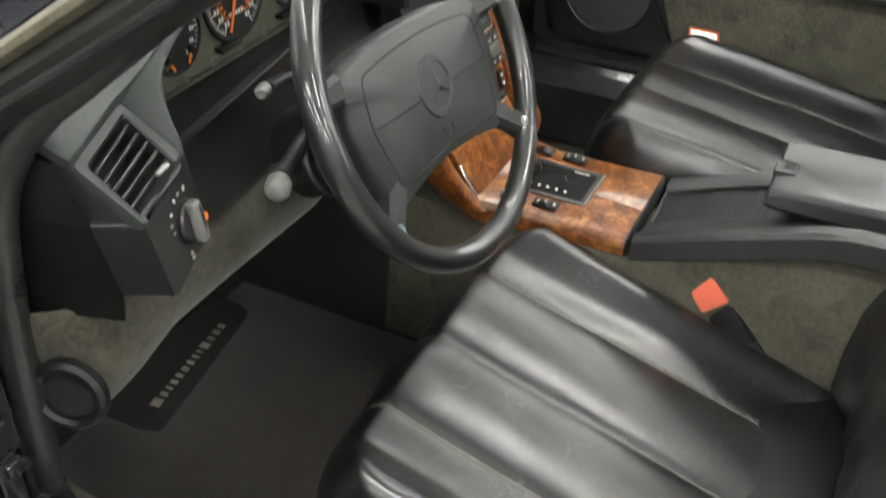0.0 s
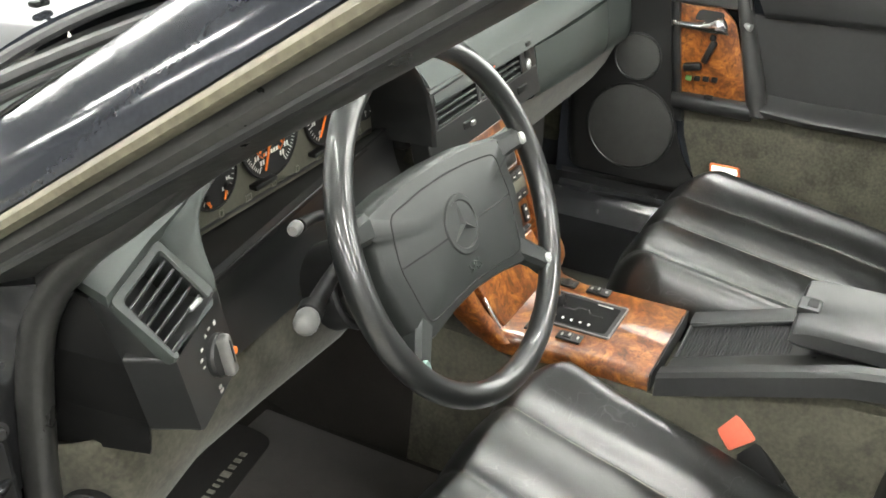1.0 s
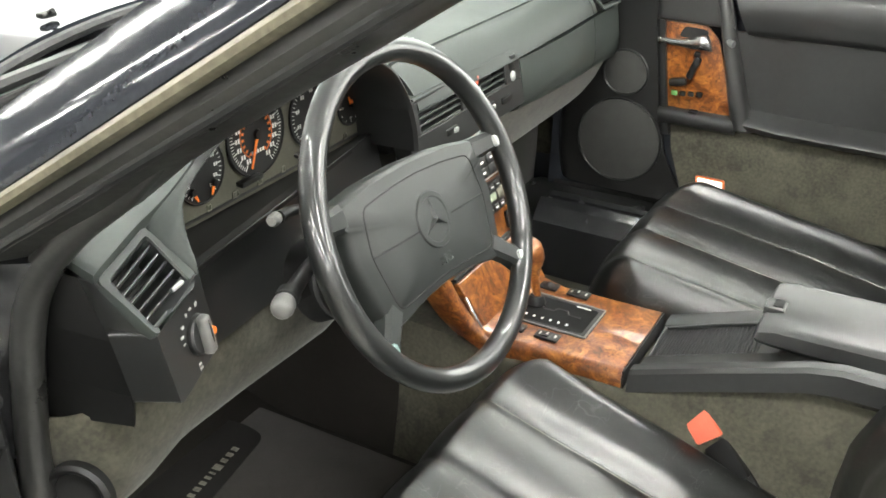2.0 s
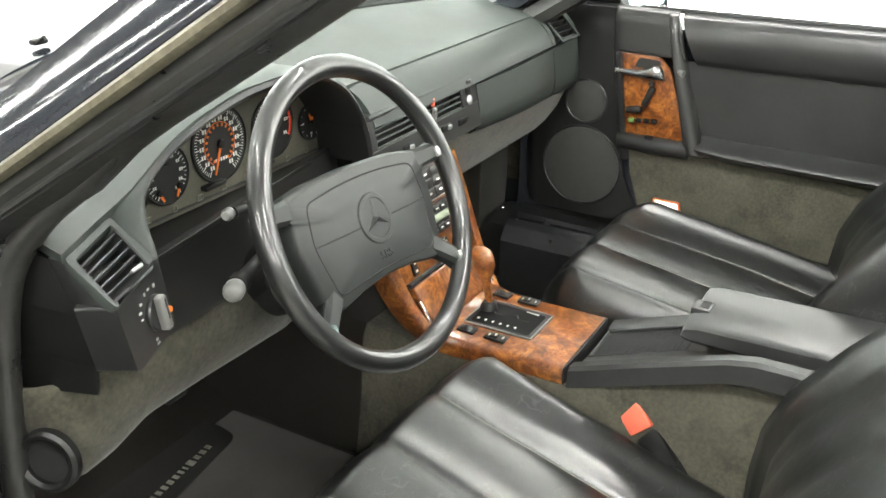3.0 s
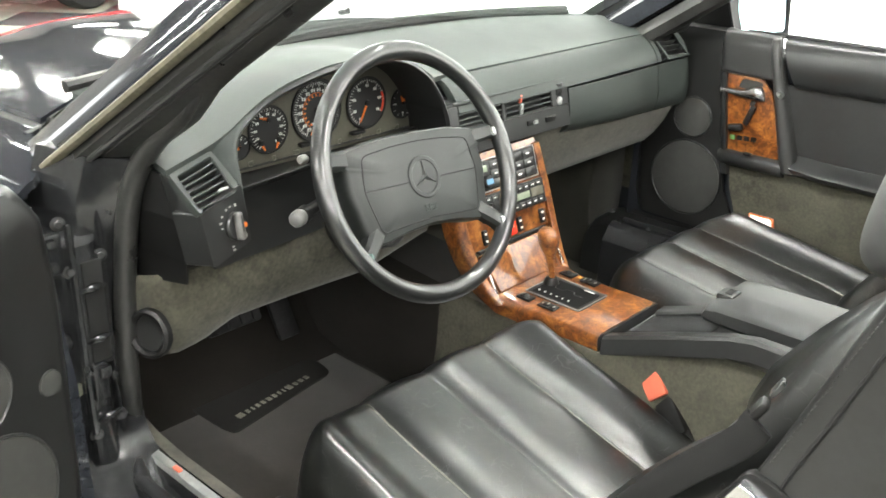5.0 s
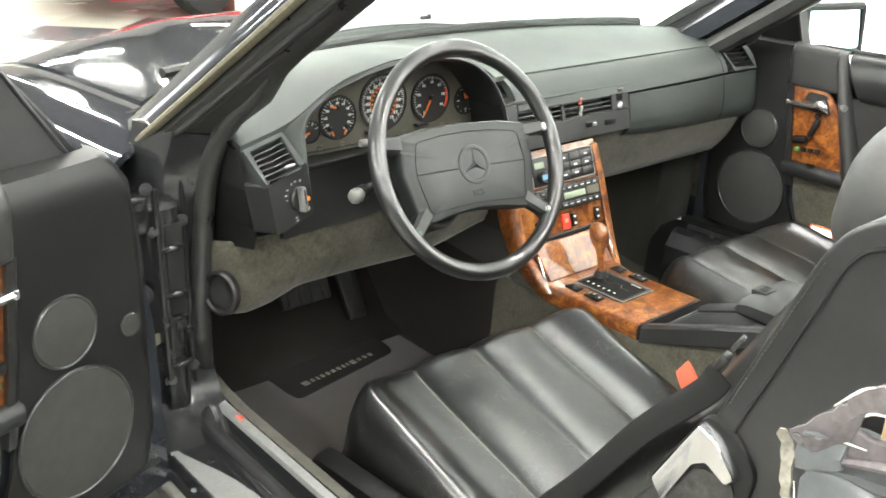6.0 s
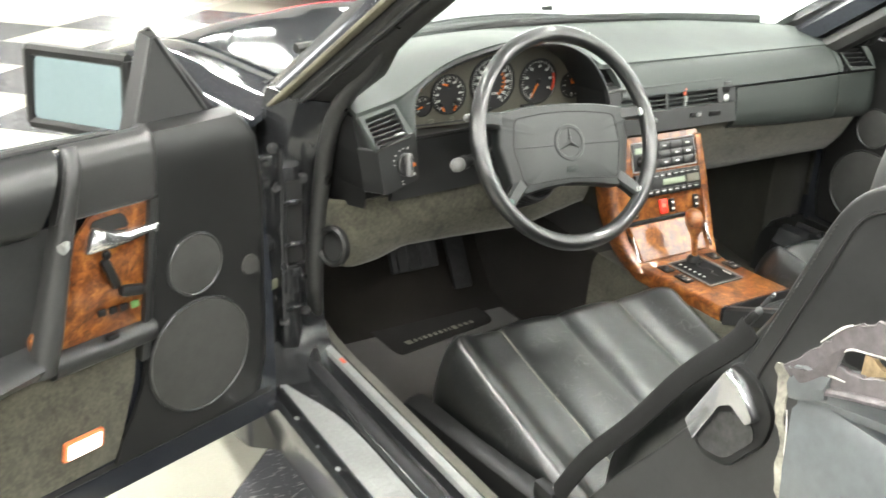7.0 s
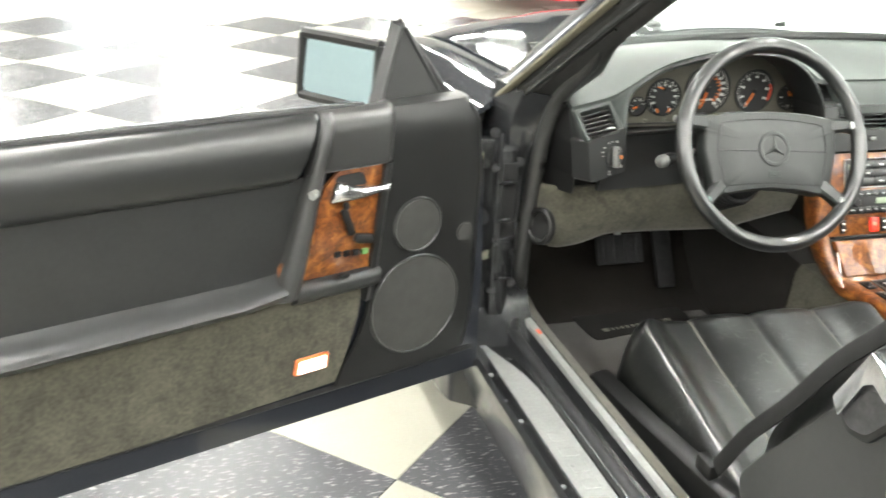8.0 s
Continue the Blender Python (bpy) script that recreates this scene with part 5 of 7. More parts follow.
def scaled(line, k, dy=0.0, z=0.0):
    return [(x * k, (y + 0.008) * k - 0.008 + dy, z) for x, y in line]


pad = part("airbag_pad", loft([scaled(PADLINE, 0.93, 0, -0.050), scaled(PADLINE, 1.0, 0, -0.036), scaled(PADLINE, 1.0, 0, -0.016), scaled(PADLINE, 0.985, 0, -0.009), scaled(PADLINE, 0.95, 0, -0.005), scaled(PADLINE, 0.5, 0, 0.001)]), PAD, sw, "dull grey-black airbag cover", m=WP)
GROOVE = rounded([(-0.110, 0.040), (-0.05, 0.047), (0, 0.049), (0.05, 0.047), (0.110, 0.040), (0.118, -0.012), (0.103, -0.078), (0.045, -0.074), (0.0, -0.072), (-0.045, -0.074), (-0.103, -0.078), (-0.118, -0.012)], 0.012, 4)


def pad_height(x, y):
    """The cover's height: it falls off in proportion to its outline."""
    r = 0.0
    n = len(PADLINE)
    for i in range(n):
        (ax, ay), (bx, by) = PADLINE[i], PADLINE[(i + 1) % n]
        ay, by, py = ay + 0.008, by + 0.008, y + 0.008
        den = ax * by - ay * bx
        if abs(den) > 1e-9:
            ka, kb = (x * by - py * bx) / den, (ax * py - ay * x) / den
            if ka >= -1e-6 and kb >= -1e-6:
                r = max(r, ka + kb)
    return float(np.interp(r, [0, 0.5, 0.95, 0.985, 1.0], [0.001, 0.001, -0.005, -0.009, -0.016]))


part("cover_seam", tube([(x, y, pad_height(x, y) - 0.0002) for x, y in GROOVE + GROOVE[:1]], 0.0011, 6, per=1), MATT, pad, m=WP)
for s in (-1, 1):
    part("cover_seam", tube([(s * k, -0.012, pad_height(s * k, -0.012) - 0.0002) for k in (0.034, 0.05, 0.07, 0.09, 0.117)], 0.0011, 6, per=1), MATT, pad, m=WP)
EM = WP @ pose(0, -0.008, 0.0)
em = part("emblem", ring_band(0.0335, 0.0255, 0.0035, 40, EM @ pose(0, 0, -0.0005), 0.0015), PAD, sw, "round moulded emblem")
part("emblem_disc", lathe([(0.0258, 0.001), (0, 0.0012)], 32, EM @ pose(0, 0, 0.0006)), PAD, em)
for k in range(3):
    a = radians(90 + 120 * k)
    part("emblem_ray", loft([[(0, 0, 0.0055), (0, 0, 0.0055), (0, 0, 0.0055)], [(0.0035, -0.0042, 0), (0.0035, 0, 0.004), (0.0035, 0.0042, 0)], [(0.0245, -0.0005, 0), (0.0245, 0, 0.0008), (0.0245, 0.0005, 0)]]), PAD, em, m=EM @ pose(0, 0, 0.0016) @ Matrix.Rotation(a, 4, "Z"), sharp=15)
lettering("pad_lettering", "SRS", 0.0170, WP @ pose(0, -0.056, 0.0005), DASH, pad, 0.0006)
part("hub_shroud", lathe([(0.060, -0.046), (0.066, -0.052), (0.060, -0.062), (0.040, -0.072)], 36, WM @ pose(0, -0.012, 0)), BLACK, sw)

column = thing("steering_column", (-0.336, 0.52, 0.80), "black steering column shroud with control stalks", "steering column")
part("shroud", bevel(loft([[tuple(WM @ Vector((r * math.cos(2 * math.pi * k / 20), r * 0.9 * math.sin(2 * math.pi * k / 20) - dy, z))) for k in range(20)] for r, z, dy in ((0.040, -0.060, 0.022), (0.042, -0.09, 0.028), (0.046, -0.16, 0.036), (0.050, -0.24, 0.044))]), 0.002), BLACK, column)
part("boot", tube([tuple(WM @ Vector((0, -0.05, -0.08))), tuple(WM @ Vector((0, -0.06, -0.14))), tuple(WM @ Vector((0, -0.07, -0.22)))], [0.03, 0.045, 0.04], 16), RUBBER, column)
for k in range(4):
    part("boot_fold", ring_band(0.048, 0.038, 0.008, 24, WM @ pose(-0.02, -0.055, -0.10 - 0.02 * k), 0.003), RUBBER, column)
s1 = part("wiper_stalk", tube([(-0.395, 0.500, 0.836), (-0.450, 0.494, 0.829), (-0.520, 0.476, 0.822)], [0.007, 0.008, 0.010], 14), BLACK, column)
part("stalk_end", lathe([(0, 0.0095), (0.007, 0.0090), (0.0110, 0.006), (0.0125, 0.001), (0.0125, -0.008), (0.010, -0.014), (0, -0.015)], 24, facing((-0.532, 0.471, 0.822), (-0.92, -0.38, -0.02))), STALK, s1, "rounded light grey stalk end")
part("stalk_collar", ring_band(0.0130, 0.008, 0.016, 24, facing((-0.506, 0.482, 0.822), (-0.92, -0.38, -0.02)), 0.002), BLACK, s1)
s2 = part("cruise_stalk", tube([(-0.395, 0.525, 0.868), (-0.445, 0.518, 0.886), (-0.475, 0.514, 0.891)], [0.006, 0.006, 0.007], 12), BLACK, column)
part("stalk_end", lathe([(0, 0.009), (0.005, 0.0085), (0.0072, 0.004), (0.0072, -0.006), (0.005, -0.010), (0, -0.010)], 20, facing((-0.486, 0.512, 0.893), (-0.9, -0.3, 0.1))), STALK, s2, "small grey stalk knob")

# pedals
brake = thing("brake_pedal", (-0.33, 0.98, 0.30), "black ribbed brake pedal hanging in the footwell", "pedal")
part("pad", box((0, 0, 0), (0.13, 0.016, 0.075), 0.006, m=pose(-0.335, 0.955, 0.425, -25)), RUBBER, brake)
part("arm", tube([(-0.335, 0.965, 0.44), (-0.335, 1.02, 0.56), (-0.335, 1.03, 0.68)], 0.008, 8), STEEL, brake)
for k in range(4):
    part("rib", box((-0.045 + 0.03 * k, -0.010, 0), (0.010, 0.006, 0.065), 0.002, m=pose(-0.335, 0.955, 0.425, -25)), RUBBER, brake)
gas = thing("accelerator_pedal", (-0.16, 1.0, 0.28), "black accelerator pedal in the footwell", "pedal")
part("pad", box((0, 0, 0), (0.055, 0.014, 0.16), 0.006, m=pose(-0.165, 1.02, 0.36, -30)), RUBBER, gas)

# ---- centre console ----
con = thing("centre_console", (0.04, 0.35, 0.25), "burr walnut centre console with switches, radio and black tray", "console")
DECK = 0.532
deck = part("wood_deck", bevel(loft([[(xl + 0.004, y, z - 0.036), (xl - 0.001, y, z - 0.016), (xl + 0.003, y, z - 0.003), (xl + 0.009, y, z), (xr - 0.009, y, z), (xr - 0.003, y, z - 0.003), (xr + 0.001, y, z - 0.016), (xr - 0.004, y, z - 0.036)]
            for xl, xr, y, z in ((-0.045, 0.157, 0.249, DECK), (-0.047, 0.156, 0.34, DECK - 0.001), (-0.051, 0.156, 0.42, DECK - 0.002), (-0.060, 0.166, 0.475, DECK + 0.003), (-0.074, 0.178, 0.520, DECK + 0.035))]), 0.0015, 1, 50), WOOD, con, "glossy burr walnut deck", sharp=60)
part("deck_edge", box((0.0560, 0.2475, 0.513), (0.196, 0.004, 0.034), 0.0015), MATT, con)
# left and right wooden cheeks sweeping up to the fascia
for s, pts in ((-1, [(-0.058, 0.466, 0.520), (-0.074, 0.498, 0.560), (-0.086, 0.528, 0.620), (-0.088, 0.553, 0.690), (-0.082, 0.580, 0.770)]), (1, [(0.163, 0.466, 0.520), (0.176, 0.498, 0.560), (0.184, 0.528, 0.620), (0.184, 0.553, 0.690), (0.178, 0.580, 0.770)])):
    rings = []
    for p in smooth_path(pts, 5):
        v = (p.z - 0.52) / 0.25
        rings.append([(p.x, p.y - 0.008, p.z + 0.002), (p.x + s * 0.007, p.y - 0.002, p.z + 0.001), (p.x + s * 0.010, p.y + 0.015, p.z), (p.x + s * 0.006, p.y + 0.045, p.z), (p.x - s * 0.012, p.y + 0.045, p.z), (p.x - s * 0.014, p.y - 0.004, p.z + 0.002)])
    part("wood_cheek", bevel(loft(rings), 0.0025, 2, 40), WOOD, con, sharp=60)
# fascia of the stack: a plane from the ashtray up to the dashboard
F0, F1 = Vector((0.042, 0.528, 0.612)), Vector((0.042, 0.585, 0.782))
FY = (F1 - F0).normalized()
FZ = Vector((1, 0, 0)).cross(FY)
if FZ.y > 0:
    FZ = -FZ
FM = basis(F0, (1, 0, 0), FY, FZ)
H = (F1 - F0).length
stack = part("stack_fascia", prism(rounded([(-0.128, -0.002), (0.142, -0.002), (0.136, H), (-0.122, H)], 0.006, 3), "z", -0.03, 0, 0.002), WOOD, con, "burr walnut fascia", m=FM)


def unit(name, x0, x1, y0, y1, d, mat, parent, label="", w=0.002):
    return part(name, box(((x0 + x1) / 2, (y0 + y1) / 2, d / 2), (x1 - x0, y1 - y0, d), w), mat, parent, label, m=FM)


clim = unit("climate_panel", -0.064, 0.118, H - 0.074, H - 0.016, 0.006, BLACK, con, "black climate control panel with pale symbols")
unit("display", -0.058, -0.030, H - 0.038, H - 0.024, 0.007, DISPLAY, clim)
part("dial_knob", lathe([(0.013, 0), (0.013, 0.010), (0.011, 0.013), (0, 0.013)], 24, FM @ pose(-0.043, H - 0.056, 0.006)), BLACK, clim)
part("dial_mark", box((-0.043, H - 0.056, 0.0195), (0.018, 0.010, 0.001)), material("blue_dot", (0.10, 0.22, 0.35), 0.4), clim, m=FM)
for r in range(3):
    for c in range(4):
        x = -0.008 + 0.0345 * c
        b = unit("button", x - 0.0155, x + 0.0165, H - 0.0355 - 0.0180 * r, H - 0.0190 - 0.0180 * r, 0.0078, DASH_DARK, clim)
        if (r + c) % 3 != 2:
            unit("symbol", x - 0.005, x + 0.005, H - 0.0290 - 0.0180 * r, H - 0.0258 - 0.0180 * r, 0.0082, MARK, b, w=0)
trim_edge = [(-0.066, H - 0.076), (0.120, H - 0.076), (0.120, H - 0.014), (-0.066, H - 0.014)]
for k in range(4):
    a, b = trim_edge[k], trim_edge[(k + 1) % 4]
    part("panel_edge", tube([(a[0], a[1], 0.004), (b[0], b[1], 0.004)], 0.0011, 6, per=1), STEEL, clim, m=FM)
radio = unit("radio", -0.068, 0.124, 0.046, 0.097, 0.010, BLACK, con, "black car radio with a pale green display")
unit("display", 0.010, 0.076, 0.066, 0.080, 0.0108, DISPLAY, radio)
for c in range(9):
    x = -0.050 + 0.0195 * c
    unit("button", x - 0.008, x + 0.008, 0.0845, 0.0935, 0.0118, DASH_DARK if c % 5 else PAD, radio, w=0.001)
    unit("button", x - 0.008, x + 0.008, 0.049, 0.0605, 0.0118, DASH_DARK if c % 4 else PAD, radio, w=0.001)
    unit("symbol", x - 0.004, x + 0.004, 0.0883, 0.0897, 0.0122, MARK, radio, w=0)
    unit("symbol", x - 0.004, x + 0.004, 0.0540, 0.0555, 0.0122, MARK, radio, w=0)
unit("button", 0.080, 0.118, 0.064, 0.082, 0.012, CLUSTER, radio, "pale pair of radio keys")
part("volume_knob", lathe([(0.010, 0), (0.010, 0.012), (0.008, 0.014), (0, 0.014)], 20, FM @ pose(-0.050, 0.072, 0.010)), BLACK, radio)
haz = unit("hazard_switch", -0.001, 0.021, 0.004, 0.036, 0.006, RED_LENS, con, "red hazard switch")
unit("symbol", 0.005, 0.015, 0.018, 0.026, 0.0066, RED, haz, w=0)
for x in (0.029, 0.101, -0.078):
    s_ = unit("rocker_switch", x, x + 0.014, 0.004, 0.034, 0.006, BLACK, con)
    unit("symbol", x + 0.004, x + 0.010, 0.010, 0.014, 0.0066, MARK, s_, w=0)
    unit("symbol", x + 0.004, x + 0.010, 0.024, 0.028, 0.0066, MARK, s_, w=0)
ash = part("ashtray_lid", slab([(-0.042, 0.474, 0.537), (0.146, 0.474, 0.537), (0.154, 0.520, 0.604), (-0.052, 0.520, 0.604)], 0.014, 0.003, 2, (0, -1, 0.5)), WOOD, con, "glossy walnut ashtray lid", sharp=12)
part("ashtray_gap", box((0.050, 0.527, 0.608), (0.21, 0.012, 0.006), 0.001), MATT, con)
for x in (-0.052, 0.162):
    part("chrome_end", box((0, 0, 0), (0.006, 0.006, 0.055), 0.002, m=pose(x, 0.492, 0.560, -33)), CHROME, con)
# gear selector
gate = part("selector_plate", prism(rounded([(0.008, 0.327), (0.104, 0.327), (0.104, 0.455), (0.008, 0.455)], 0.008, 3), "z", DECK - 0.003, DECK + 0.0010, 0.0006), BLACK, con, "black selector gate")
part("gate_frame", tube([(x, y, DECK + 0.0012) for x, y in ((0.009, 0.329), (0.103, 0.329), (0.103, 0.454), (0.009, 0.454), (0.009, 0.329))], 0.0017, 8, per=1), STALK, gate, "light grey rim of the gate")
part("gate_well", prism(rounded([(0.017, 0.337), (0.095, 0.337), (0.095, 0.446), (0.017, 0.446)], 0.006, 3), "z", DECK + 0.0008, DECK + 0.0014), GATE, gate)
path = [(0.068, 0.440), (0.068, 0.425), (0.060, 0.420), (0.060, 0.402), (0.070, 0.398), (0.070, 0.382), (0.060, 0.376), (0.060, 0.356)]
part("gate_slot", tube([(x, y, DECK - 0.0018) for x, y in path], 0.0042, 6, per=1), BLACK, gate)
for k in range(6):
    part("gate_letter", box((0.030, 0.437 - 0.014 * k, DECK + 0.0016), (0.0050, 0.0034, 0.0008)), MARK, gate)
part("gate_letter", box((0.092, 0.362, DECK + 0.0016), (0.0025, 0.024, 0.0008)), MARK, gate)
gear = thing("gear_lever", (0.066, 0.437, DECK), "polished walnut gear lever with a rounded knob", "gear lever")
part("boot", lathe([(0.016, 0), (0.014, 0.008), (0.010, 0.014)], 16, pose(0.067, 0.436, DECK + 0.004)), BLACK, gear)
part("stem", tube([(0.067, 0.436, DECK + 0.006), (0.067, 0.439, DECK + 0.022)], 0.006, 10, per=1), CHROME, gear)
part("handle", loft([[(0.067 + r * math.cos(2 * math.pi * k / 20) * 0.9, 0.436 + 0.20 * h + r * math.sin(2 * math.pi * k / 20), DECK + 0.018 + h) for k in range(20)] for r, h in ((0.0068, 0), (0.0070, 0.012), (0.0076, 0.030), (0.0100, 0.044), (0.0165, 0.055), (0.0212, 0.067), (0.0210, 0.081), (0.0175, 0.092), (0.0095, 0.098), (0.002, 0.0995))]), WOOD, gear, "glossy walnut grip")
for q, s in (((-0.016, 0.434), 0), ((-0.016, 0.380), 1), ((0.130, 0.440), 0), ((0.130, 0.387), 1)):
    m = pose(q[0], q[1], DECK - 0.001)
    sw_ = part("window_switch", box((0, 0, 0.003), (0.022, 0.038 if s else 0.032, 0.005), 0.002, m=m), BLACK, con)
    part("rocker", box((0, 0.003, 0.0055), (0.015, 0.014, 0.005), 0.002, m=m), BLACK, sw_)
    if s:
        for dy in (-0.013, 0.0, 0.012):
            part("symbol", box((0, dy, 0.0058 if dy else 0.0083), (0.007, 0.0028, 0.0006), m=m), STEEL, sw_)
    else:
        part("dome", lathe([(0, 0.011), (0.005, 0.0102), (0.009, 0.006), (0.009, 0.003)], 16, m), BLACK, sw_)
# black tray and armrest behind the deck, climbing towards the back
def tray_z(y, base):
    return base + 0.365 * (0.240 - y)


part("tray_floor", slab([(-0.045, 0.237, tray_z(0.237, 0.510)), (0.136, 0.237, tray_z(0.237, 0.510)), (0.136, 0.04, tray_z(0.04, 0.510)), (-0.045, 0.04, tray_z(0.04, 0.510))], 0.02, face=(0, 0, 1)), BLACK, con)
for k in range(34):
    y = 0.230 - 0.0045 * k
    part("tray_rib", box((0, 0, 0), (0.092, 0.0020, 0.0024), 0.0006, m=pose(0.084, y, tray_z(y, 0.5115), -20)), RUBBER, con)
part("tray_lip", tube([(0.034, 0.10, tray_z(0.10, 0.513)), (0.034, 0.232, tray_z(0.232, 0.513)), (0.130, 0.234, tray_z(0.234, 0.514)), (0.133, 0.16, tray_z(0.16, 0.515)), (0.133, 0.06, tray_z(0.06, 0.515))], 0.0035, 8, per=1), DASH_DARK, con)
part("tray_rail", bevel(loft([[(x - 0.008, y, z - 0.036), (x - 0.006, y, z - 0.006), (x, y, z), (x + 0.020, y, z - 0.002), (x + 0.026, y, z - 0.010), (x + 0.026, y, z - 0.040)] for x, y, z in ((-0.040, 0.239, 0.535), (-0.046, 0.12, 0.583), (-0.053, 0.0, 0.630), (-0.056, -0.04, 0.640), (-0.060, -0.5, 0.645))]), 0.003), LEATHER_SMOOTH, con, "black leather-grained side rail")
part("tray_slope", bevel(loft([[(-0.032, y, z), (0.006, y, z - 0.012), (0.034, y, z - 0.016), (0.034, y, z - 0.040), (-0.032, y, z - 0.040)] for y, z in ((0.236, 0.532), (0.12, 0.577), (0.0, 0.620), (-0.3, 0.622))]), 0.002), DASH_DARK, con)
part("tray_rail", bevel(loft([[(0.132, y, z - 0.045), (0.134, y, z - 0.004), (0.140, y, z), (0.166, y, z), (0.172, y, z - 0.006), (0.172, y, z - 0.06)] for y, z in ((0.238, 0.522), (0.12, 0.566), (0.0, 0.606), (-0.5, 0.61))]), 0.003), LEATHER_SMOOTH, con)
arm = thing("armrest", (0.10, -0.15, 0.58), "black grained console armrest with a front latch", "armrest")
part("lid", bevel(loft([[(0.010, y, zb), (0.003, y, zb + 0.008), (0.006, y, zt - 0.008), (0.018, y, zt), (0.150, y, zt), (0.163, y, zt - 0.010), (0.163, y, zb)] for y, zb, zt in ((0.084, 0.612, 0.626), (0.080, 0.608, 0.634), (0.06, 0.606, 0.639), (-0.1, 0.606, 0.643), (-0.45, 0.61, 0.648))]), 0.003), DASH_DARK, arm, "grained grey-black lid", sharp=35)
lat = part("latch", box((0.070, 0.070, 0.636), (0.036, 0.030, 0.014), 0.004), DASH_DARK, arm, "recessed latch")
part("latch_slot", box((0.070, 0.066, 0.6432), (0.022, 0.014, 0.002), 0.001), MATT, lat)
part("box", box((0.10, -0.2, 0.54), (0.135, 0.46, 0.10), 0.01), BLACK, arm)

# ---- seats ----


def seat_top(x0, x1, seams, yf, yb, zf, zb):
    """The cushion's upper side: leather pulled into soft flutes between the seams, curling over all round."""
    edges = [x0] + list(seams) + [x1]
    cx, hw, curl = (x0 + x1) / 2, (x1 - x0) / 2, 0.036

    def f(u, v):
        a = 2 * u - 1
        s = abs(a)
        if s < 0.82:
            off, dz = s / 0.82 * (hw - curl), 0.0
        else:
            ang = (s - 0.82) / 0.18 * math.pi * 0.56
            off, dz = hw - curl + curl * math.sin(ang), -0.095 * (1 - math.cos(ang))
        x = cx + math.copysign(off, a)
        i = max(0, min(len(edges) - 2, sum(1 for e in edges[1:-1] if x >= e)))
        p, q = edges[i], edges[i + 1]
        t = min(1.0, max(0.0, (x - p) / (q - p)))
        if i == 0:
            t = 0.5 + 0.5 * t
        elif i == len(edges) - 2:
            t = 0.5 * t
        lobe = math.sin(math.pi * t) ** 0.42
        amp = 0.0125
        side = 0.024 * math.exp(-((s - 0.80) / 0.11) ** 2)
        yfe = yf - 0.100 * max(0.0, (s - 0.50) / 0.50) ** 2.4
        if v < 0.34:                      # front face, curling over
            k = v / 0.34
            ang = k * math.pi / 2
            y = yfe - 0.068 * (1 - math.cos(ang)) - 0.012 * (1 - k)
            z = zf - 0.135 + 0.135 * math.sin(ang)
            y += amp * lobe * (1 - k)
            z += amp * lobe * k
            z += dz * k
        else:
            k = (v - 0.34) / 0.66
            y = (yfe - 0.068) + (yb - yfe + 0.068) * k
            z = zf + (zb - zf) * k ** 0.9 + amp * lobe * (1 - 0.3 * k) + 0.006 * math.sin(k * math.pi) + dz
        wob = 0.0024 * noise.noise(Vector((x * 9, y * 9, 2.0))) + 0.0004 * noise.noise(Vector((x * 30, y * 30, 4.0)))
        if i == len(edges) - 2:            # the lobe on the far side rolls away
            z -= (0.004 if x0 < 0 else 0.010) * min(1.0, max(0.0, (x - p) / (q - p))) ** 1.5 * min(1.0, v / 0.34)
            side *= 0.75 if x0 < 0 else 0.5
        return Vector((x, y, z + side * min(1.0, v / 0.34) + wob))
    f.across = lambda x: 0.5 + 0.5 * math.copysign(min(abs(x - cx) / (hw - curl) * 0.82, 1.0), x - cx)
    return f


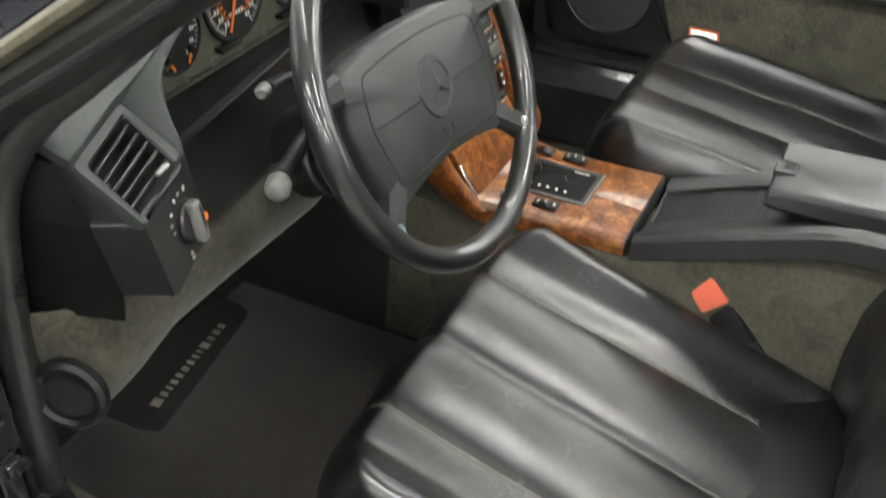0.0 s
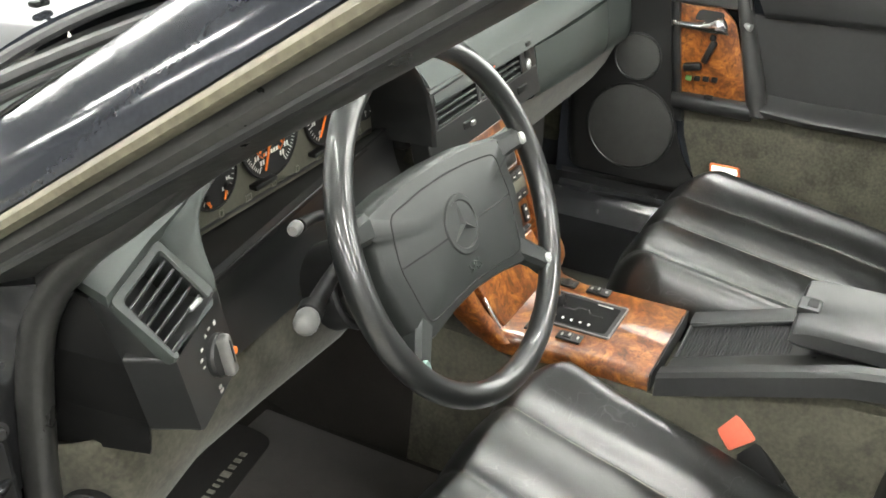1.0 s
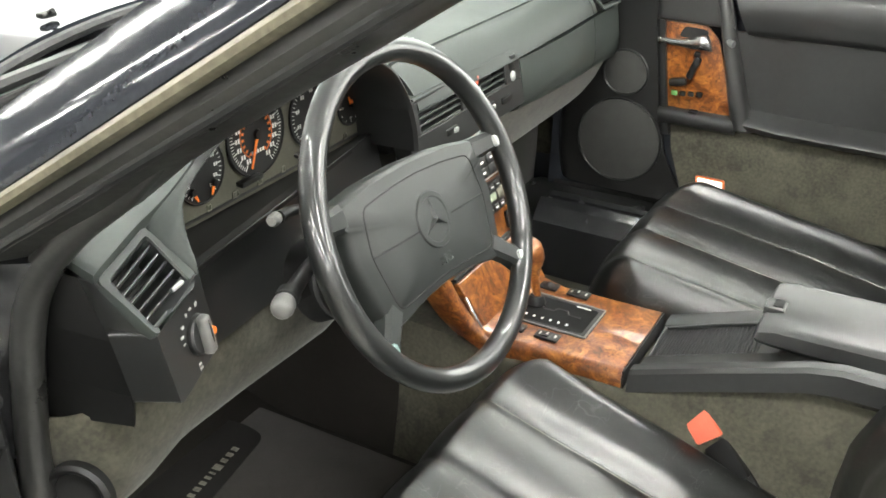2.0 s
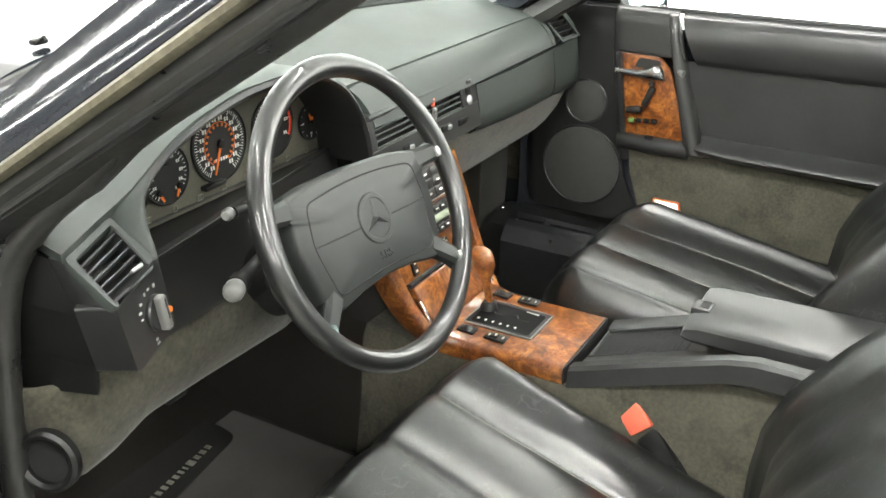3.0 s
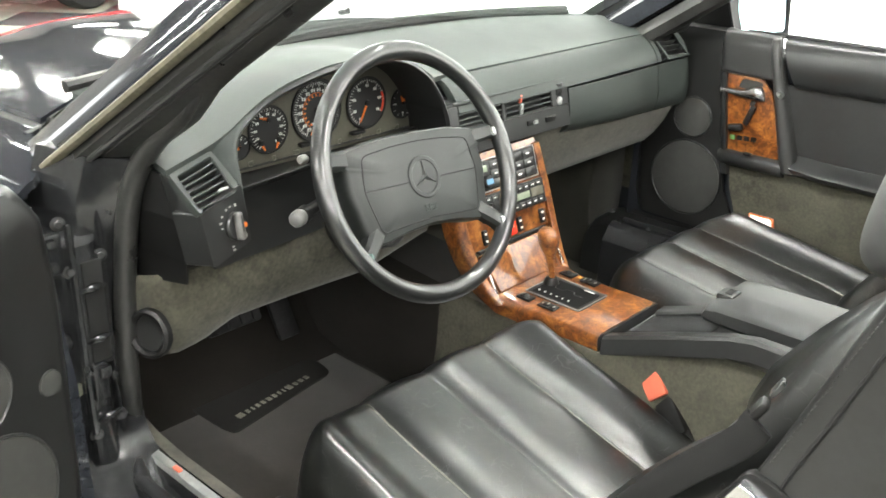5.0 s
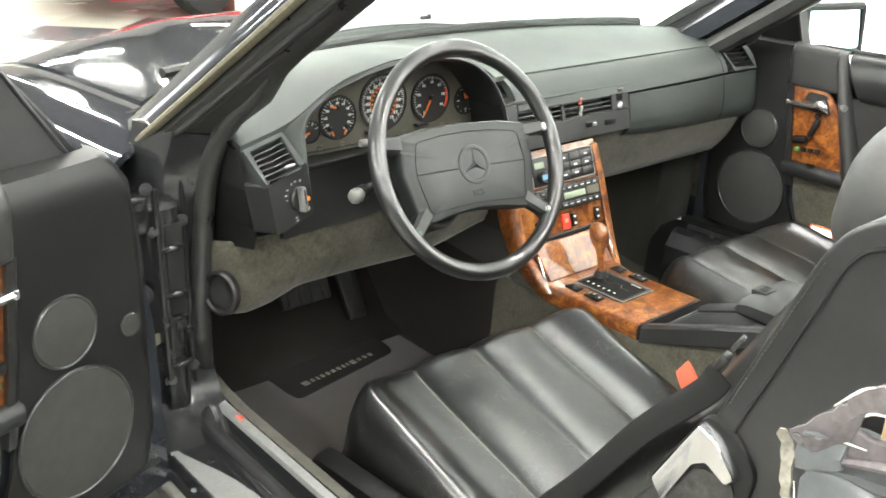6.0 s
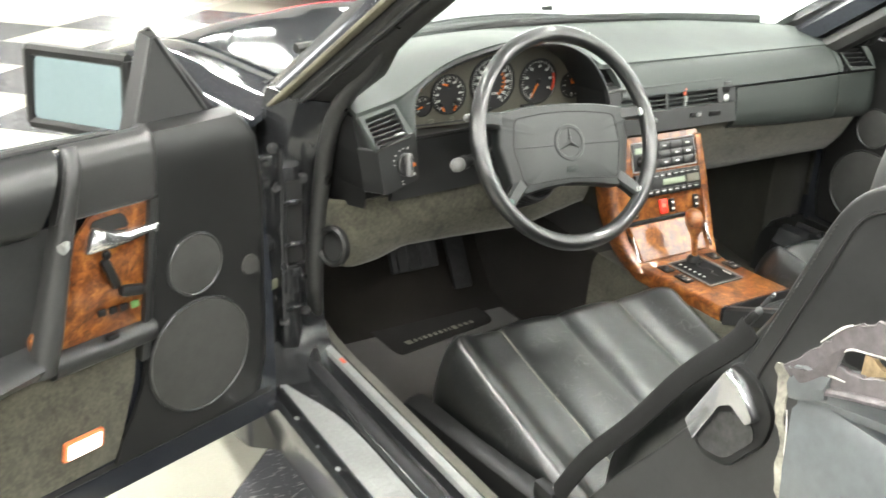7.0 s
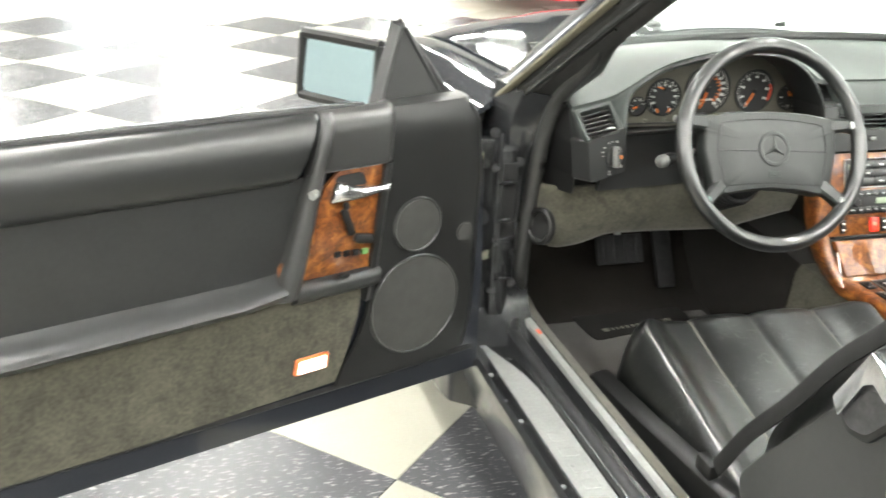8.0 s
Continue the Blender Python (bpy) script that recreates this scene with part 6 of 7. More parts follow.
def seat(name, at, x0, x1, seams, yf, yb, zf, zb, label, outer):
    t = thing(name, at, label, "car seat")
    f = seat_top(x0, x1, seams, yf, yb, zf, zb)
    bm = sheet(f, 110, 60)
    # sides and underside of the cushion
    rows = {}
    for u in (0, 1):
        path_ = [f(u, k / 22) for k in range(23)]
        s = -1 if u == 0 else 1
        top = [bm.verts.new(p) for p in path_]
        mid = [bm.verts.new(p + Vector((-s * 0.004, 0, -0.03))) for p in path_]
        low = [bm.verts.new(Vector((p.x - s * 0.03, p.y - 0.01, min(p.z - 0.06, zf - 0.13)))) for p in path_]
        for a, b in ((top, mid), (mid, low)):
            for k in range(22):
                bm.faces.new((a[k], a[k + 1], b[k + 1], b[k]))
    part("cushion", bm, LEATHER, t, "creased black leather cushion with flutes", sharp=70)
    for s in seams:
        pts = [f(f.across(s), k / 24) + Vector((0, 0, 0.0012)) for k in range(1, 25)]
        # pale colour paints the highlight that runs along each seam
        part("seam", tube(pts, 0.0022, 6, per=1), FAINT, t)
        stitch = [tube([pts[k // 2].lerp(pts[k // 2 + 1], 0.5 * (k % 2) + 0.08) + Vector((0.005, 0, 0.0018)), pts[k // 2].lerp(pts[k // 2 + 1], 0.5 * (k % 2) + 0.38) + Vector((0.005, 0, 0.0018))], 0.0010, 4, per=1) for k in range(40)]
        part("stitching", joined(*stitch), LEATHER_SMOOTH, t)
    for s in ((x0 + x1) / 2,):
        part("base", box((s, (yf + yb) / 2 - 0.03, 0.335), (x1 - x0 - 0.06, yf - yb - 0.10, 0.13), 0.02), BLACK, t)
    # plastic valance and runner on the door side
    xo = (x0 - 0.022) if outer < 0 else (x1 + 0.022)
    part("valance", bevel(loft([[(xo - 0.014, y, zt - 0.055), (xo - 0.016, y, zt - 0.008), (xo - 0.008, y, zt), (xo + 0.014, y, zt + 0.004), (xo + 0.016, y, zt - 0.055)] for y, zt in ((yf - 0.035, 0.398), (yf - 0.05, 0.408), (0.20, 0.428), (0.0, 0.452), (-0.08, 0.462))]), 0.004), BLACK, t, "black plastic seat valance")
    part("runner", box((xo + (-outer) * 0.03, 0.10, 0.275), (0.03, 0.62, 0.04), 0.004), STEEL, t)
    part("runner", box(((x1 if outer < 0 else x0) + outer * 0.05, 0.10, 0.275), (0.03, 0.62, 0.04), 0.004), STEEL, t)
    return t


dseat = seat("driver_seat", (-0.33, 0.1, 0.25), -0.616, -0.038, (-0.462, -0.325, -0.177), 0.462, -0.16, 0.505, 0.348, "creased black leather driver's seat with stitched flutes", -1)
pseat = seat("passenger_seat", (0.41, 0.1, 0.25), 0.165, 0.675, (0.272, 0.392, 0.515), 0.425, -0.10, 0.548, 0.475, "black leather passenger seat with stitched flutes", 1)


def back_front(z):
    return float(np.interp(z, [0.44, 0.50, 0.58, 0.643, 0.736, 0.80, 0.84, 0.94, 1.04, 1.09], [-0.098, -0.098, -0.104, -0.130, -0.195, -0.250, -0.292, -0.345, -0.408, -0.445]))


def backrest(t, x0, x1, shift=0.0, top=1.09, sgn=1):
    """The upright cushion: bolsters at both sides, fluted middle, a stiff side shell."""
    zs = np.linspace(0.44, top, 30)
    bm_rings = []
    cx, hw = (x0 + x1) / 2, (x1 - x0) / 2
    for z in zs:
        k = (z - 0.44) / (top - 0.44)
        h = hw * (1 - 0.10 * max(0, k - 0.55) / 0.45) if k < 0.9 else hw * (0.93 - 0.28 * ((k - 0.9) / 0.1) ** 2)
        y = back_front(z) + shift
        ring = []
        for i in range(25):
            a = -1 + 2 * i / 24
            bol = 0.036 * math.exp(-((abs(a) - 0.83) / 0.13) ** 2)
            edge = -0.055 * max(0, (abs(a) - 0.90) / 0.10) ** 2
            flute = 0.006 * abs(math.sin(a * 2.4 * math.pi)) if abs(a) < 0.62 else 0.0
            thin = 0.035 * max(0, (k - 0.93) / 0.07)
            ring.append(Vector((cx + a * h, y + bol + edge + flute - thin + 0.003 * noise.noise(Vector((a * 3, z * 9, 1))), z)))
        for i in range(9):
            a = 1 - 2 * i / 8
            ring.append(Vector((cx + a * h * 0.97, y - 0.105 - 0.02 * (1 - a * a) + 0.04 * max(0, (k - 0.9) / 0.1), z - 0.03 * (1 if k > 0.02 else 0))))
        bm_rings.append(ring)
    part("backrest", loft(bm_rings), LEATHER, t, "tall black leather backrest", sharp=70)


backrest(dseat, -0.640, -0.065, 0.0, 1.085)
backrest(pseat, 0.150, 0.690, 0.02, 1.02)
def headrest(t, c, s):
    """A plump pillow, squarer than a ball, with a seam round its rim."""
    def q(v, e):
        return math.copysign(abs(v) ** e, v)
    rings = []
    for i in range(1, 18):
        a = -math.pi / 2 + math.pi * i / 18
        rings.append([(c[0] + s[0] * q(math.cos(b), 0.55) * q(math.cos(a), 0.6), c[1] + s[1] * q(math.sin(b), 0.8) * q(math.cos(a), 0.6) - 0.45 * s[2] * math.sin(a) * 0.6, c[2] + s[2] * q(math.sin(a), 0.75)) for b in [2 * math.pi * k / 40 for k in range(40)]])
    part("headrest", loft(rings), GREY_LEATHER, t, "plump grey-black headrest", sharp=80)


headrest(dseat, (-0.345, -0.350, 1.045), (0.182, 0.065, 0.085))
headrest(pseat, (0.420, -0.330, 1.045), (0.182, 0.065, 0.085))
# stiff outer shell of the driver's backrest, with its piping
SHELL = [(-0.085, 0.520), (-0.140, 0.600), (-0.191, 0.662), (-0.244, 0.735), (-0.284, 0.805), (-0.304, 0.849), (-0.328, 0.912), (-0.350, 0.972), (-0.374, 1.036), (-0.392, 1.066), (-0.428, 1.090), (-0.520, 1.098), (-0.670, 1.094), (-0.670, 0.56), (-0.300, 0.42), (-0.130, 0.430)]
part("side_shell", prism(rounded(SHELL, 0.02, 3), "x", -0.662, -0.606, 0.016, 4), LEATHER_SMOOTH, dseat, "flat black leather side of the backrest")
part("piping", tube([(-0.6615, -0.338, 0.812), (-0.6622, -0.326, 0.838), (-0.6622, -0.352, 0.912), (-0.6622, -0.385, 1.001), (-0.6622, -0.402, 1.042), (-0.6622, -0.424, 1.060), (-0.6622, -0.470, 1.068), (-0.6615, -0.660, 1.068)], 0.0022, 6), MATT, dseat)
st2 = []
for k in range(34):
    a, b = Vector((-0.6625, -0.314, 0.862)), Vector((-0.6625, -0.381, 1.035))
    st2.append(tube([a.lerp(b, k / 34), a.lerp(b, (k + 0.55) / 34)], 0.0009, 4, per=1))
part("stitching", joined(*st2), THREAD, dseat)
# chrome release and its black cup
rel = part("release_cup", prism(rounded([(-0.298, 0.850), (-0.332, 0.842), (-0.358, 0.812), (-0.354, 0.778), (-0.312, 0.722), (-0.276, 0.716), (-0.242, 0.748)], 0.012, 4), "x", -0.668, -0.655, 0.004), BLACK, dseat, "black recess of the backrest release")
part("cup_hollow", prism(rounded([(-0.298, 0.792), (-0.338, 0.792), (-0.342, 0.775), (-0.308, 0.732), (-0.278, 0.728), (-0.266, 0.738)], 0.012, 4), "x", -0.6700, -0.6685), CUP, rel)
part("release_handle", bevel(loft([[(x, cy + (y - cy) * k, cz + (z - cz) * k) for y, z in rounded([(-0.250, 0.752), (-0.297, 0.842), (-0.318, 0.834), (-0.345, 0.803), (-0.337, 0.792), (-0.312, 0.806), (-0.296, 0.796), (-0.266, 0.732)], 0.004, 2)] for x, cy, cz, k in ((-0.668, -0.297, 0.80, 1.0), (-0.6745, -0.297, 0.80, 0.99), (-0.678, -0.297, 0.802, 0.93))]), 0.001, 1), WORN_CHROME, rel, "chrome backrest release handle")

belt = thing("seat_belt", (-0.62, -0.15, 0.46), "black webbing seat belt lying across the seat edge", "seat belt")


def strap(pts, w, normal, thick=0.0025):
    ps = smooth_path(pts, 6)
    rings = []
    for i, p in enumerate(ps):
        d = (ps[min(i + 1, len(ps) - 1)] - ps[max(i - 1, 0)]).normalized()
        n_ = Vector(normal)
        n_ = (n_ - d * n_.dot(d)).normalized()
        s = d.cross(n_) * w / 2
        rings.append([p + s, p + s * 0.5 + n_ * 0.004, p - s * 0.5 + n_ * 0.003, p - s, p - s - n_ * thick, p + s - n_ * thick])
    return loft(rings)


part("webbing", strap([(-0.641, -0.290, 0.880), (-0.643, -0.274, 0.852), (-0.642, -0.210, 0.776), (-0.640, -0.136, 0.668), (-0.640, -0.064, 0.572), (-0.644, -0.012, 0.478)], 0.031, (-0.66, -0.20, 0.70)), BELT, belt)
tong = part("tongue", box((0, 0, 0), (0.014, 0.005, 0.018), 0.002, m=pose(-0.628, -0.296, 0.912, 30, 0, 20)), CUP, belt, "steel belt tongue")
part("tongue_grip", box((0, 0, 0), (0.018, 0.010, 0.020), 0.004, m=pose(-0.634, -0.286, 0.890, 30, 0, 20)), BLACK, belt)
part("guide", box((0, 0, 0), (0.012, 0.005, 0.010), 0.002, m=pose(-0.638, -0.276, 0.870, 30, 0, 20)), BLACK, belt)
part("anchor", box((-0.642, 0.012, 0.462), (0.022, 0.045, 0.030), 0.006), BLACK, belt)


BM = basis((-0.050, 0.118, 0.488), Vector((0.0, -0.707, 0.707)), Vector((-0.25, -0.685, -0.685)).normalized(), Vector((-0.97, 0.175, 0.175)).normalized())
bk = thing("belt_buckle", (-0.045, 0.10, 0.38), "red-buttoned seat belt buckle on a black stalk beside the seat", "belt buckle")
part("button", box((0, -0.004, 0.004), (0.044, 0.050, 0.016), 0.004, m=BM), RED, bk, "red release button")
part("body", box((0, 0.034, -0.005), (0.044, 0.110, 0.018), 0.005, m=BM), BLACK, bk)
part("stalk", box((0.004, 0.110, -0.008), (0.036, 0.07, 0.006), 0.002, m=BM), BLACK, bk)

# floor mat
mat = thing("floor_mat", (-0.33, 0.70, 0.25), "grey-brown carpet floor mat with a dark heel pad", "floor mat")
part("mat_carpet", prism(rounded([(-0.60, 0.30), (-0.10, 0.30), (-0.10, 0.93), (-0.16, 0.985), (-0.60, 0.985)], 0.04, 4), "z", 0.2505, 0.258, 0.003), CARPET, mat)
mm_ = pose(-0.312, 0.868, 0.2585, 0, 0, 7)
hp = part("heel_pad", prism(rounded([(-0.150, -0.062), (0.140, -0.050), (0.155, 0.0), (0.150, 0.100), (-0.145, 0.100), (-0.155, -0.03)], 0.02, 4), "z", 0, 0.0035, 0.001), MAT_PATCH, mat, "dark heel pad with a woven pale line", m=mm_)
xs = -0.112
for w_ in (0.020, 0.012, 0.009, 0.012, 0.012, 0.013, 0.012, 0.010, 0.008, 0.017, 0.013, 0.013, 0.013):
    part("woven_bar", box((xs + w_ / 2, -0.024, 0.0042), (w_ - 0.004, 0.016 if w_ > 0.015 else 0.012, 0.0012)), TORN, hp, m=mm_)
    xs += w_ + 0.0035

# ---- doors ----


def car_door(name, M, label, opened):
    """A door in its own axes: u back from the hinges, w in towards the cabin, z up."""
    t = thing(name, tuple(M @ Vector((0.3, -0.05, 0.35))), label, "car door")
    sgn = M.to_3x3().determinant()

    def p(nm, bm, mat, parent=None, lab="", **k):
        return part(nm, bm, mat, parent or t, lab, m=M, **k)
    U1 = 1.16
    # lower panels and outer skin
    p("shell", bevel(loft([[(-0.075, -0.150, z0), (-0.075, -0.010, z0), (U1, -0.010, z0 + 0.02), (U1, -0.150, z0 + 0.02)] for z0 in (0.375, 0.41)] + [[(-0.075, -0.160, 0.65), (-0.075, -0.012, 0.65), (U1, -0.012, 0.66), (U1, -0.160, 0.66)], [(-0.060, -0.100, 0.905), (-0.060, -0.030, 0.905), (U1, -0.030, 0.925), (U1, -0.110, 0.925)]]), 0.006), PAINT, lab="dark grey outer skin")
    p("bottom_seal", tube([(-0.06, -0.020, 0.425), (0.5, -0.020, 0.432), (U1, -0.020, 0.445)], 0.012, 8), RUBBER)
    p("bottom_seal", tube([(-0.06, -0.060, 0.392), (0.5, -0.060, 0.398), (U1, -0.060, 0.410)], 0.010, 8), RUBBER)
    # front speaker panel, curling over at its top and front
    def rear_edge(z):
        return float(np.interp(z, [0.445, 0.475, 0.51, 0.56, 0.61, 0.66, 0.74, 0.86, 0.92, 0.95], [0.268, 0.250, 0.226, 0.203, 0.192, 0.184, 0.172, 0.155, 0.150, 0.150]))

    def speaker_face(a, b):
        z = 0.445 + 0.497 * min(1.0, b / 0.90)
        ub = rear_edge(z)
        uf = float(np.interp(z, [0.445, 0.50, 0.80, 0.90, 0.945], [-0.040, -0.054, -0.060, -0.050, -0.020]))
        u = uf + (ub - uf) * a
        w = 0.005 + 0.003 * math.sin(a * math.pi) - 0.016 * max(0.0, 1 - a / 0.10) ** 2
        w += 0.007 * math.exp(-((z - 0.445) / 0.02) ** 2) * a
        if b > 0.82:
            k = (b - 0.82) / 0.18
            w -= 0.045 * (1 - math.cos(k * math.pi / 2))
            z += 0.006 * math.sin(k * math.pi / 2)
        return (u, w, z)
    p("front_panel", sheet(speaker_face, 28, 40, 0.008, (0, -1, 0)), DOOR_BLACK, lab="black grained speaker panel", sharp=60)
    for cu, cz, r in ((0.097, 0.727, 0.049), (0.097, 0.568, 0.096)):
        m_ = M @ facing((cu, 0.0065, cz), (0, 1, 0))
        s_ = part("speaker_grille", lathe([(r, 0), (r, 0.003), (r * 0.8, 0.0050), (0, 0.006)], 44, m_), MESH, t, "round dark speaker grille", sharp=60)
        part("grille_rim", ring_band(r + 0.0035, r - 0.001, 0.0055, 44, m_, 0.002), DASH_DARK, s_)
    m_ = M @ facing((-0.012, 0.006, 0.692), (0, 1, 0))
    part("small_grille", lathe([(0.018, 0), (0.017, 0.004), (0, 0.005)], 28, m_), MESH, t)
    # raised panel round the inlay, with a soft front edge
    def band(z, u0, u1, steps):
        row = [(u0, -0.004, z), (u0 + 0.001, 0.006, z), (u0 + 0.005, 0.013, z), (u0 + 0.012, 0.0165, z)]
        row += [(u0 + 0.012 + (u1 - u0 - 0.012) * k / steps, 0.0170, z) for k in range(1, steps + 1)]
        return row + [(u1, -0.004, z)]
    p("front_bead", bevel(loft([band(z, rear_edge(z) - 0.004, rear_edge(z) + 0.018, 2) for z in (0.605, 0.64, 0.66, 0.70, 0.74, 0.78, 0.82, 0.855)]), 0.001, 1, 50), DASH_DARK, sharp=60)

    def cap_face(a, b):
        prof = [(0.010, 0.8535), (0.0165, 0.857), (0.0175, 0.875), (0.0175, 0.905), (0.0165, 0.925), (0.0125, 0.939), (0.004, 0.949), (-0.010, 0.954), (-0.030, 0.948)]
        k = b * (len(prof) - 1)
        i = min(int(k), len(prof) - 2)
        w = prof[i][0] + (prof[i + 1][0] - prof[i][0]) * (k - i)
        z = prof[i][1] + (prof[i + 1][1] - prof[i][1]) * (k - i)
        u0, u1 = rear_edge(z) - 0.004, 0.322 - 0.30 * (z - 0.8535)
        edge = (1 - min(1.0, a / 0.12)) ** 2
        return (u0 + (u1 - u0) * a, w - 0.016 * edge, z)
    p("upper_cap", sheet(cap_face, 24, 24, 0.006, (0, -1, 0)), CAP_GREY, sharp=60)
    # slanting grab upright with a rounded crest
    def crest(z, a, b, d):
        c, h = (a + b) / 2, (b - a) / 2
        return [(c + h * math.cos(k * math.pi / 10) * -1, -0.002 + d * math.sin(k * math.pi / 10) ** 0.6, z) for k in range(11)]
    p("upright", loft([crest(*q) for q in ((0.640, 0.345, 0.388, 0.018), (0.648, 0.342, 0.388, 0.034), (0.70, 0.328, 0.370, 0.034), (0.76, 0.313, 0.350, 0.031), (0.83, 0.296, 0.328, 0.029), (0.90, 0.279, 0.306, 0.028), (0.928, 0.272, 0.298, 0.024), (0.943, 0.270, 0.293, 0.016), (0.952, 0.270, 0.290, 0.004))]), CAP_GREY, lab="slanting black upright", sharp=60)
    p("lower_cap", bevel(loft([[(a, -0.002, z0), (a, d, z0), (a + 0.006, d + 0.003, z0), (b, d + 0.003, z0), (b, -0.002, z0)] for z0, d, a, b in ((0.630, 0.010, 0.186, 0.352), (0.640, 0.024, 0.185, 0.352), (0.656, 0.027, 0.184, 0.350), (0.664, 0.022, 0.183, 0.348), (0.668, 0.008, 0.183, 0.346))]), 0.002), LEATHER_SMOOTH, sharp=60)
    wood = p("wood_inlay", prism(rounded([(0.162, 0.8525), (0.262, 0.8525), (0.290, 0.825), (0.318, 0.745), (0.375 if opened else 0.345, 0.702), (0.375 if opened else 0.350, 0.672), (0.330, 0.668), (0.186, 0.666), (0.176, 0.74)], 0.008, 3), "y", 0.0, 0.008, 0.002), WOOD, lab="burr walnut inlay")
    han = p("door_handle", bevel(loft([[(u, d0, z - h), (u, d1, z - h * 0.7), (u, d1 + 0.003, z), (u, d1, z + h * 0.8), (u, d0, z + h)] for u, z, h, d0, d1 in ((0.164, 0.812, 0.005, 0.008, 0.016), (0.190, 0.812, 0.007, 0.010, 0.022), (0.220, 0.812, 0.009, 0.012, 0.026), (0.243, 0.814, 0.013, 0.012, 0.028), (0.255, 0.818, 0.018, 0.012, 0.028), (0.266, 0.818, 0.018, 0.010, 0.026), (0.275, 0.812, 0.013, 0.009, 0.022), (0.281, 0.804, 0.004, 0.008, 0.016))]), 0.002), CHROME, lab="chrome door pull", sharp=60)
    p("handle_hinge", box((0.168, 0.012, 0.812), (0.010, 0.016, 0.014), 0.003), CHROME, han)
    p("handle_cup", prism(rounded([(0.205, 0.822), (0.268, 0.824), (0.266, 0.844), (0.215, 0.846)], 0.009, 3), "y", 0.0078, 0.0092), MATT)
    seat_sw = p("seat_switch", joined(box((0, 0, 0), (0.015, 0.012, 0.052), 0.005, m=pose(0.247, 0.015, 0.762, 0, 20, 0)), box((0, 0, 0), (0.040, 0.016, 0.018), 0.007, m=pose(0.218, 0.019, 0.728, 0, -12, 0)), box((0, 0, 0), (0.014, 0.010, 0.014), 0.005, m=pose(0.251, 0.016, 0.792, 0, 10, 0))), BLACK, lab="seat-shaped black control")
    for k in range(4):
        p("memory_button", box((0.212 + 0.018 * k, 0.013, 0.701 + 0.0015 * k), (0.013, 0.006, 0.011), 0.002), GREEN if k == 0 else BLACK, seat_sw)
    p("lower_grip", box((0.262, 0.026, 0.671), (0.020, 0.012, 0.008), 0.003), BLACK)
    # rear panels: padded roll, inset, ledge, suede
    def roll(u0, u1):
        prof = [(0.0, 0.843), (0.010, 0.846), (0.020, 0.860), (0.026, 0.890), (0.022, 0.922), (0.010, 0.944), (-0.012, 0.952), (-0.03, 0.940)]
        rings = []
        for k in range(9):
            u = u0 + (u1 - u0) * k / 8
            dz = 0.016 * (u - 0.3)
            rings.append([(u - (0.045 * (z - 0.85) / 0.1 if k == 0 else 0), d, z + dz) for d, z in prof])
        return loft(rings)
    p("padded_roll", roll(0.345, U1), DASH_DARK, lab="padded black leather roll", sharp=60)
    p("inset_panel", bevel(loft([[(0.372, -0.005, 0.660), (0.312, -0.005, 0.848), (0.312, 0.0, 0.848), (0.372, 0.0, 0.660)], [(U1, -0.005, 0.662), (U1, -0.005, 0.866), (U1, 0.0, 0.866), (U1, 0.0, 0.662)]]), 0.001), LEATHER_SMOOTH, lab="smooth dark inset panel")
    p("ledge", bevel(loft([[(u, 0.0, z - 0.014), (u, d * 0.8, z - 0.018), (u, d, z - 0.006), (u, d - 0.006, z + 0.004), (u, d * 0.4, z + 0.008), (u, 0.0, z + 0.022)] for u, z, d in ((0.360, 0.668, 0.030), (0.45, 0.664, 0.042), (0.8, 0.666, 0.050), (U1, 0.672, 0.046))]), 0.002), LEATHER_SMOOTH, lab="armrest ledge with a worn bright edge", sharp=60)
    p("suede_panel", bevel(loft([[(u0, -0.008, z), (u0, 0.002, z), (0.6, 0.012, z), (U1, 0.004, z), (U1, -0.008, z)] for z, u0 in ((0.450, 0.262), (0.49, 0.246), (0.57, 0.218), (0.655, 0.205))]), 0.002), SUEDE, lab="olive-grey suede lower panel", sharp=60)
    lens = p("door_light", prism(rounded([(0.288, 0.493), (0.354, 0.493), (0.348, 0.523), (0.284, 0.523)], 0.003, 2), "y", 0.008, 0.016, 0.002), LENS_RIM, lab="orange rim of the door light")
    p("lens", prism(rounded([(0.293, 0.496), (0.348, 0.496), (0.344, 0.520), (0.290, 0.520)], 0.003, 2), "y", 0.0162, 0.0185, 0.001), LAMP_LENS, lens, "lit pale lens")
    lk = p("lock_pin", tube([(0.306, 0.010, 0.832), (0.318, 0.030, 0.829), (0.326, 0.034, 0.828)], [0.005, 0.006, 0.008], 10), STEEL)
    p("window_slot", tube([(0.20, -0.016, 0.952), (0.6, -0.018, 0.958), (U1, -0.020, 0.966)], 0.006, 8), RUBBER)
    p("window_strip", tube([(0.20, -0.034, 0.950), (0.6, -0.036, 0.956), (U1, -0.038, 0.964)], 0.005, 8), CHROME)
    # triangle behind the mirror
    p("mirror_triangle", bevel(loft([[(0.006, -0.046, 0.938), (0.090, -0.060, 1.070), (0.100, -0.060, 1.068), (0.152, -0.046, 0.930), (0.09, -0.036, 0.920)], [(0.000, -0.070, 0.938), (0.086, -0.080, 1.076), (0.106, -0.080, 1.074), (0.160, -0.070, 0.930), (0.09, -0.070, 0.915)]]), 0.004), DOOR_BLACK, lab="black triangular mirror cover")
